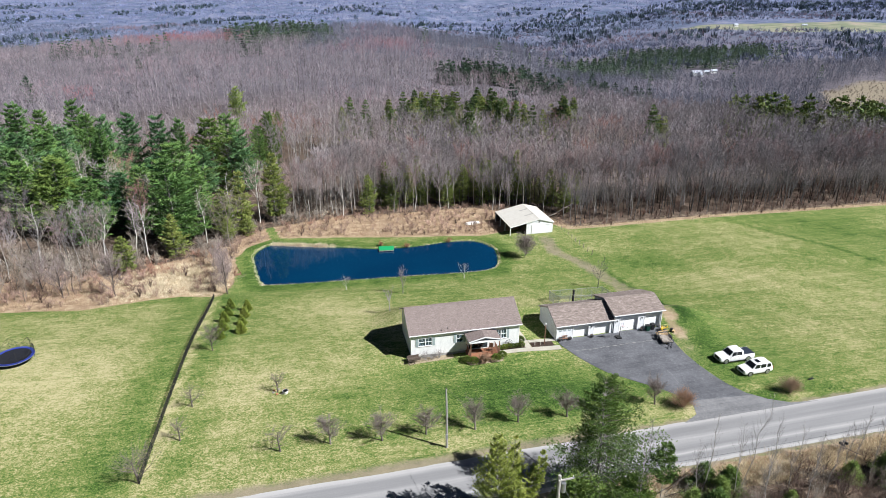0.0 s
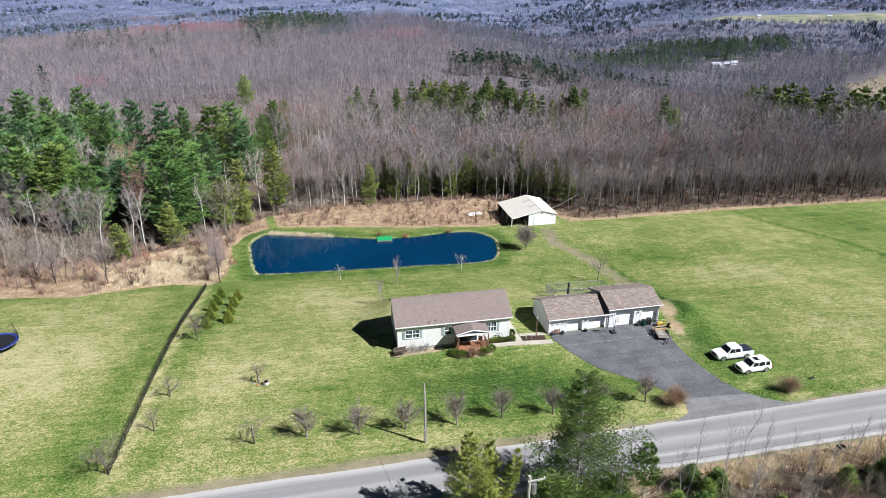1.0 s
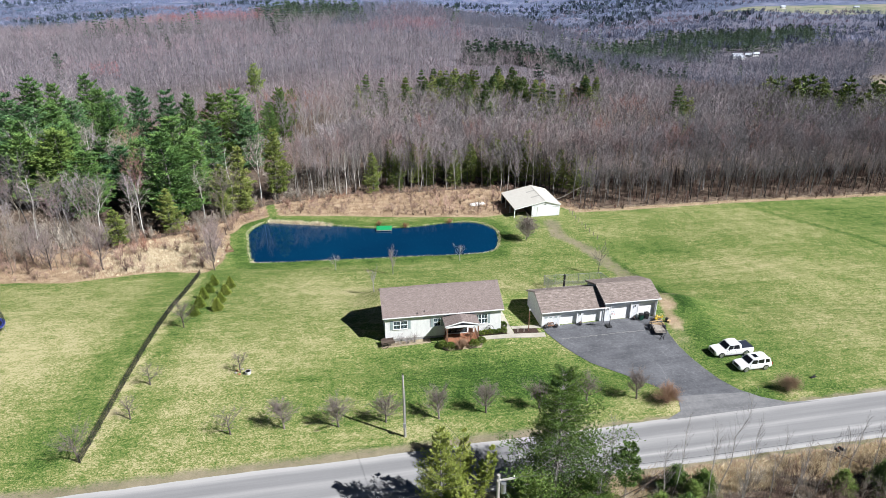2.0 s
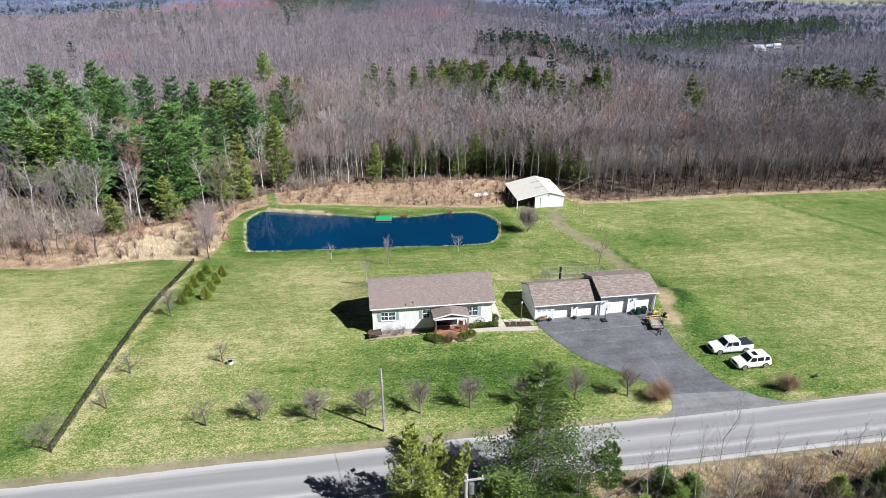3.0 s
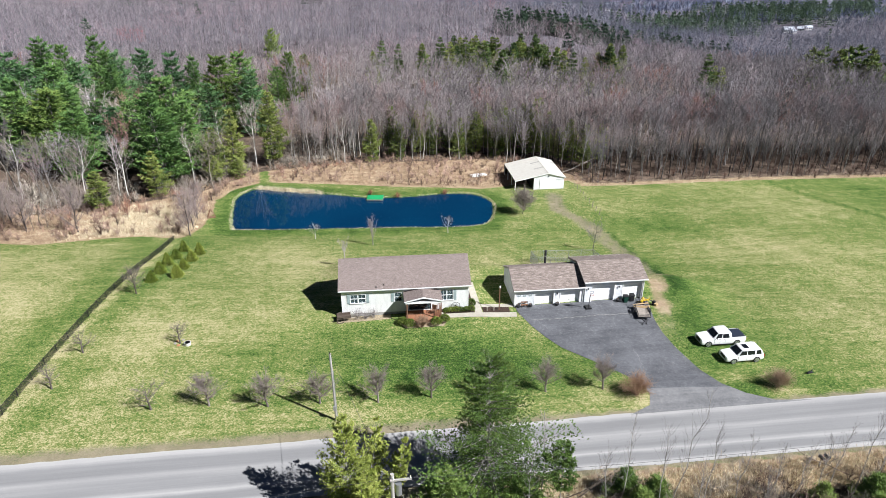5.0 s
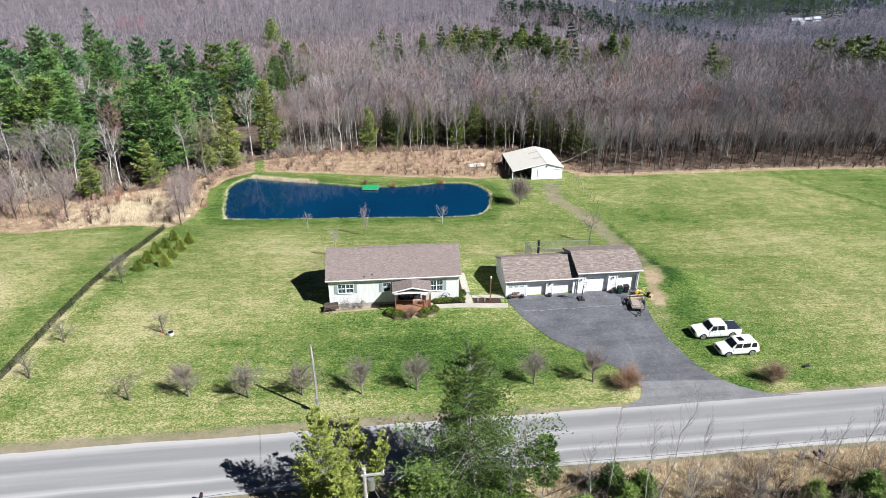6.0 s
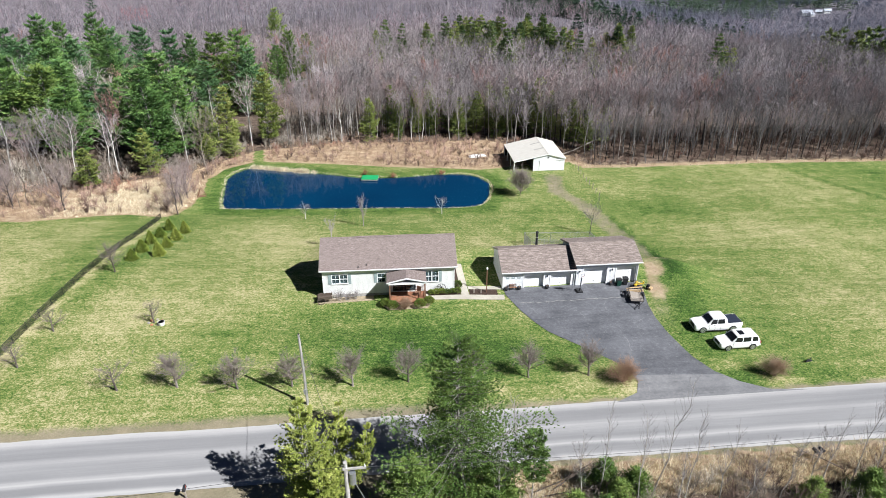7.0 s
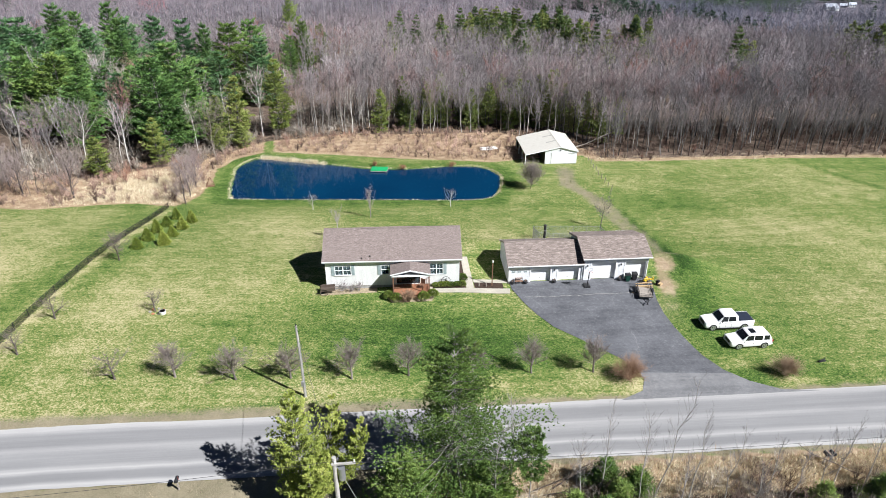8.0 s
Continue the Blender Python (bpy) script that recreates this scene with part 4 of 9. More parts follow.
# ---- path, beds ----
def slab(name, quad_, mat, h, label, category):
    """A thin paved or mulched strip over four plan corners, laid on the land with its top h above it."""
    n, k = 12, 4
    p = [Vector((*q, 0)) for q in quad_]
    s = Mesh()
    for i in range(n + 1):
        for j in range(k + 1):
            q = p[0].lerp(p[1], i / n).lerp(p[3].lerp(p[2], i / n), j / k)
            s.v.append((q.x, q.y, land(q.x, q.y) + h))
    low = len(s.v)
    s.v += [(x, y, z - h - 0.25) for x, y, z in s.v]
    w = k + 1
    for i in range(n):
        for j in range(k):
            q = i * w + j
            s.f.append((q, q + w, q + w + 1, q + 1))
        s.f.append((i * w, low + i * w, low + (i + 1) * w, (i + 1) * w))
        s.f.append((i * w + k, (i + 1) * w + k, low + (i + 1) * w + k, low + i * w + k))
    for j in range(k):
        s.f.append((j, j + 1, low + j + 1, low + j))
        s.f.append((n * w + j, low + n * w + j, low + n * w + j + 1, n * w + j + 1))
    return tagged(new(name, s.data(name, mat)), label, category, kind="structure")


def hl(u, v):
    q = house.matrix_basis @ Vector((u, v, 0))
    return (q.x, q.y)


slab("pavement_front", [hl(11.9, -1.55), hl(20.4, -1.75), hl(20.5, -0.75), hl(11.9, -0.75)], MAT_CONCRETE, 0.07, "pale concrete garden path", "path")
slab("pavement_side", [hl(15.6, -0.74), hl(16.45, -0.74), hl(16.25, 6.5), hl(15.45, 6.5)], MAT_CONCRETE, 0.068, "pale concrete path along the house end", "path")
slab("pavement_back", [hl(16.52, 0.5), hl(20.4, 0.5), hl(20.3, 1.2), hl(16.47, 1.1)], MAT_CONCRETE, 0.066, "pale concrete path beside the bed", "path")
slab("mulch_bed_house", [hl(11.6, -0.72), hl(15.5, -0.72), hl(15.5, -0.02), hl(11.6, -0.02)], MAT_MULCH, 0.06, "dark mulch bed against the house", "bed")
slab("mulch_bed_lamp", [hl(16.55, -0.72), hl(19.8, -0.72), hl(19.8, 0.45), hl(16.55, 0.45)], MAT_MULCH, 0.05, "dark mulch bed between paths", "bed")
slab("mulch_bed_end", [hl(14.98, 0.05), hl(15.48, 0.05), hl(15.48, 5.5), hl(14.98, 5.5)], MAT_MULCH, 0.05, "dark mulch strip at the house end", "bed")
MAT_STRAW = plain("tan_leaf_mulch", (0.33, 0.27, 0.18), 0.95, wear=0.4, scale=5)
slab("mulch_bed_front", [hl(-0.6, -1.25), hl(5.6, -1.0), hl(5.6, -0.02), hl(-0.6, -0.02)], MAT_STRAW, 0.03, "tan leaf-strewn bed along the house front", "bed")
slab("mulch_bed_porch", [hl(7.3, -3.25), hl(11.6, -3.25), hl(12.0, -2.3), hl(6.7, -2.3)], MAT_STRAW, 0.025, "tan leaf-strewn bed before the porch", "bed")


# ---- plants: materials ----
def bark_material(name, dark, light, twig_a, twig_b, red=(0.30, 0.13, 0.10)):
    """Bark and twigs: 'tip' runs from trunk to twig, 'tint' differs from tree to tree."""
    m = NT(name)
    v = m.place()
    tint, tip = m.attr("tint"), m.attr("tip")
    streak = m.noise(m.scaled(v, (5.0, 5.0, 1.2)), 1.0, 4, 0.65)
    pale = m.math('POWER', m.math('FRACT', m.math('MULTIPLY', tint, 7.3)), 1.0)
    bark = m.ramp(m.math('ADD', m.math('MULTIPLY', streak, 0.45), m.math('MULTIPLY', pale, 0.6)), (0.22, dark), (0.8, light))
    twig = m.ramp(tint, (0.0, tuple(k * 1.6 for k in twig_b)), (0.12, twig_a), (0.6, twig_b), (0.93, tuple(0.6 * p + 0.4 * q for p, q in zip(twig_b, red))), (1.0, red))
    return m.done(m.mix(tip, bark, twig), 0.85, streak, 0.3, 0.02, spec=0.12)


def needle_material(name, dark, mid, light):
    m = NT(name)
    v = m.place()
    tint = m.attr("tint")
    n = m.noise(v, 0.9, 3, 0.6)
    f = m.math('ADD', m.math('ADD', m.math('MULTIPLY', n, 0.35), m.math('MULTIPLY', tint, 0.6)), m.math('MULTIPLY', m.math('SUBTRACT', m.random(), 0.5), 0.28))
    c = m.ramp(f, (0.2, dark), (0.5, mid), (0.8, light))
    return m.done(c, 0.6, spec=0.25)


MAT_BARE = bark_material("bare_grey_brown_tree", (0.040, 0.036, 0.033), (0.48, 0.45, 0.415), (0.135, 0.124, 0.126), (0.325, 0.286, 0.29))
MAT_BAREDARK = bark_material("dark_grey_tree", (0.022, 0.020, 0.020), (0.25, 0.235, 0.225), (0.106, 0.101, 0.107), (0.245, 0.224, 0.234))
MAT_FARBARE = bark_material("mauve_grey_woods", (0.06, 0.054, 0.058), (0.34, 0.32, 0.315), (0.155, 0.14, 0.155), (0.275, 0.232, 0.252), (0.36, 0.15, 0.16))
# Lilac tint puts aerial haze into the valley woods' colour.
MAT_HAZEVALLEY = bark_material("valley_lilac_woods", (0.06, 0.06, 0.075), (0.30, 0.29, 0.31), (0.080, 0.090, 0.122), (0.152, 0.160, 0.205), (0.30, 0.16, 0.18))
# The next two wood colours carry painted haze: lilac, then blue farther off.
MAT_HAZELILAC = bark_material("lilac_grey_woods", (0.08, 0.078, 0.09), (0.24, 0.235, 0.26), (0.090, 0.108, 0.165), (0.165, 0.182, 0.25))
MAT_HAZEBLUE = bark_material("slate_blue_woods", (0.07, 0.078, 0.10), (0.2, 0.21, 0.25), (0.13, 0.158, 0.265), (0.20, 0.232, 0.365), (0.22, 0.2, 0.28))
MAT_BANK = bark_material("grey_tan_brush", (0.12, 0.10, 0.08), (0.28, 0.24, 0.20), (0.175, 0.15, 0.125), (0.38, 0.34, 0.285), (0.30, 0.22, 0.17))
MAT_BRAMBLE = bark_material("dark_bramble", (0.035, 0.024, 0.02), (0.14, 0.10, 0.085), (0.075, 0.05, 0.04), (0.19, 0.135, 0.11), (0.22, 0.11, 0.08))
MAT_PINKBRUSH = bark_material("dusty_pink_brush", (0.16, 0.11, 0.09), (0.28, 0.21, 0.17), (0.225, 0.145, 0.115), (0.39, 0.28, 0.225), (0.38, 0.20, 0.14))
MAT_MAUVE = bark_material("dusty_mauve_twigs", (0.06, 0.05, 0.045), (0.25, 0.215, 0.20), (0.165, 0.13, 0.122), (0.32, 0.262, 0.248), (0.30, 0.19, 0.17))
MAT_FRUIT = bark_material("brown_fruit_wood", (0.09, 0.075, 0.065), (0.22, 0.19, 0.17), (0.15, 0.122, 0.11), (0.25, 0.212, 0.19), (0.28, 0.18, 0.14))
MAT_GOLDCONE = needle_material("golden_evergreen", (0.062, 0.105, 0.017), (0.19, 0.24, 0.038), (0.38, 0.40, 0.095))
MAT_REED = bark_material("pale_dead_reeds", (0.5, 0.42, 0.28), (0.62, 0.54, 0.38), (0.48, 0.40, 0.26), (0.70, 0.62, 0.45), (0.5, 0.42, 0.28))
MAT_BIRCH = bark_material("white_birch_bark", (0.45, 0.43, 0.40), (0.72, 0.70, 0.66), (0.32, 0.27, 0.24), (0.42, 0.37, 0.33))
MAT_SHRUB = bark_material("red_brown_shrub", (0.14, 0.08, 0.06), (0.24, 0.16, 0.12), (0.19, 0.125, 0.085), (0.32, 0.22, 0.15), (0.36, 0.18, 0.11))
MAT_BRUSH = bark_material("tan_bramble", (0.18, 0.13, 0.09), (0.35, 0.27, 0.19), (0.24, 0.16, 0.12), (0.46, 0.35, 0.23), (0.33, 0.20, 0.15))
MAT_PINE = needle_material("pine_needles", (0.040, 0.098, 0.027), (0.125, 0.225, 0.058), (0.27, 0.37, 0.10))
MAT_PINEBLUE = needle_material("blue_green_needles", (0.028, 0.078, 0.034), (0.084, 0.178, 0.070), (0.18, 0.29, 0.11))
MAT_PINEOLIVE = needle_material("light_green_needles", (0.058, 0.108, 0.022), (0.165, 0.24, 0.052), (0.33, 0.39, 0.10))
MAT_HEMLOCK = needle_material("hemlock_needles", (0.034, 0.066, 0.026), (0.10, 0.155, 0.045), (0.21, 0.25, 0.08))
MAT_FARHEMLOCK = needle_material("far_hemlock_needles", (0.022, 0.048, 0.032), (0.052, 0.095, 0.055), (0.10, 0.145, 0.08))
# Needle colour of the distant conifers includes a painted blue haze.
MAT_HAZECONIFER = needle_material("blue_green_conifers", (0.03, 0.05, 0.06), (0.05, 0.08, 0.09), (0.08, 0.11, 0.12))
MAT_ROADPINE = needle_material("yellow_green_needles", (0.11, 0.165, 0.03), (0.29, 0.345, 0.07), (0.50, 0.52, 0.15))
MAT_DARKROADPINE = needle_material("olive_green_needles", (0.042, 0.09, 0.021), (0.128, 0.205, 0.043), (0.29, 0.36, 0.095))
MAT_SHRUBGREEN = needle_material("clipped_evergreen", (0.035, 0.07, 0.014), (0.115, 0.165, 0.028), (0.28, 0.30, 0.065))
MAT_UNDERSTORY = needle_material("olive_hemlock_needles", (0.07, 0.11, 0.03), (0.19, 0.235, 0.06), (0.35, 0.37, 0.12))
MAT_TRUNK = plain("dark_pine_bark", (0.13, 0.10, 0.08), 0.9, wear=0.35)


# ---- plants: shapes as numpy triangle soups ----
class Soup:
    def __init__(self):
        self.v, self.t, self.tip, self.n = [], [], [], 0

    def put(self, v, t, tip):
        v = np.asarray(v, float)
        self.v.append(v)
        self.t.append(np.asarray(t, int) + self.n)
        self.tip.append(np.full(len(v), tip) if np.isscalar(tip) else np.asarray(tip, float))
        self.n += len(v)

    def limb(self, pts, radii, sides, tip=0.0):
        pts = np.asarray(pts, float)
        k = len(pts)
        d = np.gradient(pts, axis=0)
        d /= np.linalg.norm(d, axis=1)[:, None] + 1e-9
        ref = np.where(np.abs(d[:, :1]) < 0.8, [[1.0, 0, 0]], [[0, 1.0, 0]])
        u = np.cross(d, ref)
        u /= np.linalg.norm(u, axis=1)[:, None] + 1e-9
        w = np.cross(d, u)
        a = 2 * np.pi * np.arange(sides) / sides
        ring = pts[:, None] + np.asarray(radii)[:, None, None] * (u[:, None] * np.cos(a)[None, :, None] + w[:, None] * np.sin(a)[None, :, None])
        i, j = np.meshgrid(np.arange(k - 1), np.arange(sides), indexing='ij')
        p, q = (i * sides + j).ravel(), (i * sides + (j + 1) % sides).ravel()
        tr = np.concatenate([np.stack([p, q, q + sides], 1), np.stack([p, q + sides, p + sides], 1)])
        self.put(ring.reshape(-1, 3), tr, tip)

    def blades(self, base, way, length, width, rnd, tip=1.0):
        """Thin pointed triangles from base points along ways."""
        n = len(base)
        if n == 0:
            return
        way = way / (np.linalg.norm(way, axis=1)[:, None] + 1e-9)
        side = np.cross(way, rnd.normal(size=(n, 3)))
        side /= np.linalg.norm(side, axis=1)[:, None] + 1e-9
        l, w = np.broadcast_to(length, n)[:, None], np.broadcast_to(width, n)[:, None]
        v = np.stack([base - side * w, base + side * w, base + way * l], 1).reshape(-1, 3)
        self.put(v, np.arange(3 * n).reshape(-1, 3), tip)

    def leaves(self, base, way, length, width, rnd, tip=1.0, flat=False):
        """Four-cornered sprays: widest at the middle, pointed at both ends."""
        n = len(base)
        way = way / (np.linalg.norm(way, axis=1)[:, None] + 1e-9)
        side = np.cross(way, rnd.normal(0, 0.35, (n, 3)) + [0, 0, 1] if flat else rnd.normal(size=(n, 3)))
        side /= np.linalg.norm(side, axis=1)[:, None] + 1e-9
        l, w = np.broadcast_to(length, n)[:, None], np.broadcast_to(width, n)[:, None]
        v = np.stack([base, base + way * l * 0.55 + side * w, base + way * l, base + way * l * 0.55 - side * w], 1).reshape(-1, 3)
        k = 4 * np.arange(n)[:, None]
        self.put(v, np.concatenate([k + [[0, 1, 2]], k + [[0, 2, 3]]]), tip)

    def arrays(self):
        return np.concatenate(self.v), np.concatenate(self.t), np.concatenate(self.tip)


def bare_tree(seed, H=16.0, crown=0.4, spread=2.6, limbs=14, twigs=6, sub=2, r0=0.16, sides=5, tw=0.03, rise=0.9):
    """A leafless tree: trunk, rising limbs, twigs and finer twigs. Returns trunk and crown soups."""
    g = np.random.default_rng(seed)
    tr, cr = Soup(), Soup()
    k = 6
    zz = np.linspace(0, 1, k)
    bend = np.cumsum(g.normal(0, 0.018, (k, 2)), axis=0) * H
    bend -= bend[0]
    spine = np.stack([bend[:, 0], bend[:, 1], zz * H * 0.97], 1)
    spine[0, 2] = -0.3
    tr.limb(spine, r0 * (1 - zz * 0.93) + min(0.012, 0.15 * r0), sides)
    for i in range(limbs):
        f = crown + (0.97 - crown) * ((i + g.random()) / limbs) ** 0.9
        p = np.array([np.interp(f, zz, spine[:, j]) for j in range(3)])
        a = g.random() * 2 * np.pi
        reach = spread * (1.15 - 0.75 * (f - crown) / (1 - crown)) * g.uniform(0.65, 1.15)
        up = rise * g.uniform(0.7, 1.4)
        d1 = np.array([np.cos(a), np.sin(a), up])
        p1 = p + d1 * reach * 0.5
        d2 = np.array([np.cos(a + g.normal(0, 0.4)), np.sin(a + g.normal(0, 0.4)), up * 1.25])
        p2 = p1 + d2 * reach * 0.55
        lr = r0 * 0.36 * (1.1 - f)
        e = min(0.012, 0.16 * r0)
        tr.limb([p, p1, p2], [lr + e, lr * 0.6 + 0.8 * e, 0.6 * e], 3, 0.35)
        t = g.uniform(0.15, 1.0, twigs)[:, None]
        base = np.where(t < 0.5, p + (p1 - p) * t * 2, p1 + (p2 - p1) * (t * 2 - 1))
        way = g.normal(0, 0.6, (twigs, 3)) + d2 / np.linalg.norm(d2) + [0, 0, 0.35]
        way /= np.linalg.norm(way, axis=1)[:, None]
        ln = g.uniform(0.35, 0.8, twigs) * reach
        cr.blades(base, way, ln, tw, g)
        if sub:
            rep = np.repeat(np.arange(twigs), sub)
            s = g.uniform(0.2, 0.85, len(rep))[:, None]
            cr.blades(base[rep] + way[rep] * ln[rep][:, None] * s, way[rep] + g.normal(0, 0.55, (len(rep), 3)), ln[rep] * g.uniform(0.4, 0.7, len(rep)), tw * 0.75, g)
    return tr, cr


def pine(seed, H=17.0, base=0.18, spread=3.2, whorls=13, per=6, clumps=4, blades=7, size=0.62, width=0.13, r0=0.24, droop=0.10, power=0.8, dense=1.0, flat=True, spiky=False):
    """A white pine: whorls of branches carrying tufts of needles."""
    g = np.random.default_rng(seed)
    tr, cr = Soup(), Soup()
    zz = np.linspace(0, 1, 6)
    lean = g.normal(0, 0.02, 2) * H
    tr.limb(np.stack([lean[0] * zz ** 2, lean[1] * zz ** 2, zz * H - 0.3 * (zz == 0)], 1), r0 * (1 - 0.93 * zz), 7)
    for w in range(whorls):
        f = base + (0.985 - base) * (w + g.uniform(-0.3, 0.3)) / (whorls - 0.5)
        f = min(max(f, base), 0.985)
        q = (f - base) / (1 - base)
        prof = (1 - q) ** power * (0.55 + 0.45 * min(1.0, q * 5))
        for b in range(per):
            a = 2 * np.pi * (b + g.uniform(-0.4, 0.4)) / per + w * 0.7
            reach = spread * (prof + 0.04) * g.uniform(0.6, 1.2)
            up = 0.45 * q - droop + g.normal(0, 0.08)
            d = np.array([np.cos(a), np.sin(a), up])
            p0 = np.array([lean[0] * f * f, lean[1] * f * f, f * H])
            p1 = p0 + d * reach
            p1[2] += 0.10 * reach
            tr.limb([p0, p0 + (p1 - p0) * 0.55 - [0, 0, 0.04 * reach], p1], [0.05 * (1.1 - f) + 0.012, 0.03 * (1.1 - f) + 0.01, 0.008], 3, 0.2)
            n = max(2, int(clumps * (0.45 + 0.55 * reach / spread) * dense + 0.5))
            s = np.sqrt(g.uniform(0.12, 1.0, n))[:, None]
            cc = p0 + (p1 - p0) * s + g.normal(0, 0.16, (n, 3)) * reach * [1, 1, 0.30] * s
            rep = np.repeat(np.arange(n), blades)
            way = g.normal(0, 0.75, (len(rep), 3)) * [1, 1, 0.6] + d * 0.6 + [0, 0, 0.3]
            ln = size * g.uniform(0.6, 1.2, len(rep))
            tone = np.clip(g.normal(0.5, 0.16, n)[rep] + 0.18 * (s[rep, 0] - 0.6), 0, 1)
            if spiky:
                cr.blades(cc[rep] + g.normal(0, 0.12, (len(rep), 3)), way, ln, width, g, np.repeat(tone, 3))
                continue
            tint = np.repeat(tone, 4)
            cr.leaves(cc[rep] + g.normal(0, 0.09, (len(rep), 3)), way, ln, width, g, tint, flat)
    tip = np.repeat(g.normal(0.6, 0.1, 14), 4)
    cr.leaves(np.tile([[lean[0], lean[1], H * 0.985]], (14, 1)), g.normal(0, 0.5, (14, 3)) + [0, 0, 1], size * 1.1, width, g, tip)
    return tr, cr


def plume_pine(seed, H=20.0, R=5.6, base=0.12, whorls=14, per=7, tufts=24, blades=3, size=0.75, width=0.085, curl=0.3, leaders=(), power=0.7, r0=0.014, profile=None):
    """A white pine: whorls of uneven, upturned branches, each a flat plume of needle tufts. leaders: extra stems (height share where they part, bearing, reach, top share)."""
    g = np.random.default_rng(seed)
    tr, cr = Soup(), Soup()
    zz = np.linspace(0, 1, 7)
    lean = g.normal(0, 0.015, 2) * H
    stems = [(np.stack([lean[0] * zz ** 2, lean[1] * zz ** 2, zz * H - 0.3 * (zz == 0)], 1), r0 * H, base, 1.0)]
    for part_at, turn, reach, top in leaders:
        p = np.array([lean[0] * part_at ** 2, lean[1] * part_at ** 2, part_at * H])
        out = np.array([math.cos(turn), math.sin(turn), 0.0]) * reach
        u = zz[:, None]
        stems.append((p + out * (1 - (1 - u) ** 2) + np.array([0, 0, (top - part_at) * H]) * u ** 1.2, r0 * H * 0.55, 0.12, 0.62))
    for spine, rad, low, share in stems:
        tr.limb(spine, rad * (1 - 0.93 * zz), 6)
        n_w = max(5, int(whorls * share))
        heavy = g.random() * 2 * np.pi
        for w in range(n_w):
            f = np.clip(low + (0.985 - low) * (w + g.uniform(-0.25, 0.25)) / (n_w - 0.6), low, 0.985)
            q = (f - low) / (1 - low)
            prof = ((1 - q) ** power * (0.62 + 0.38 * min(1.0, q * 3.5)) if profile is None else float(np.interp(q, *profile))) * g.uniform(0.8, 1.15)
            p0 = np.array([np.interp(f, zz, spine[:, j]) for j in range(3)])
            for b in range(per):
                a = 2 * np.pi * (b + g.uniform(-0.45, 0.45)) / per + w * 0.9
                reach = R * share * (prof + 0.06) * g.uniform(0.5, 1.18) * (1 + 0.2 * np.cos(a - heavy))
                d = np.array([np.cos(a), np.sin(a), 0.55 * q - 0.02 + g.normal(0, 0.08)])
                side = np.array([-np.sin(a), np.cos(a), 0.0])

                def along(s):
                    s = np.asarray(s, float)[:, None]
                    return p0 + d * reach * s + np.array([0, 0, curl * reach]) * s ** 2
                tr.limb(along([0.0, 0.5, 1.0]), [0.022 * (1.2 - f) * R * 0.5 + 0.006, 0.012 * R * 0.5 * (1.2 - f) + 0.005, 0.006], 3, 0.2)
                n = max(3, int(tufts * (0.25 + 0.75 * reach / (R * share)) + 0.5))
                s = g.uniform(0.15, 1.0, n) ** 0.75
                off = g.normal(0, 0.26, n) * reach * (1.15 - 0.8 * s)
                at = along(s) + side * off[:, None] + g.normal(0, 0.05, (n, 3)) * reach * [1, 1, 0.6]
                way = d * [1, 1, 0.4] + side * (np.sign(off) * 0.6)[:, None] + [0, 0, 0.35 + curl * 0.8] + g.normal(0, 0.2, (n, 3))
                rep = np.repeat(np.arange(n), blades)
                tone = np.clip(g.normal(0.46, 0.10) + g.normal(0, 0.08, n) + 0.22 * (s - 0.6), 0, 1)
                wv = way[rep] / np.linalg.norm(way[rep], axis=1)[:, None] + g.normal(0, 0.42, (len(rep), 3))
                cr.blades(at[rep], wv, size * g.uniform(0.6, 1.2, len(rep)) * (0.65 + 0.35 * prof), width, g, np.repeat(tone[rep], 3))
        cr.blades(np.tile(spine[-1:] - [0, 0, 0.02 * H], (14, 1)), g.normal(0, 0.4, (14, 3)) + [0, 0, 1], size, width, g, 0.55)
    return tr, cr


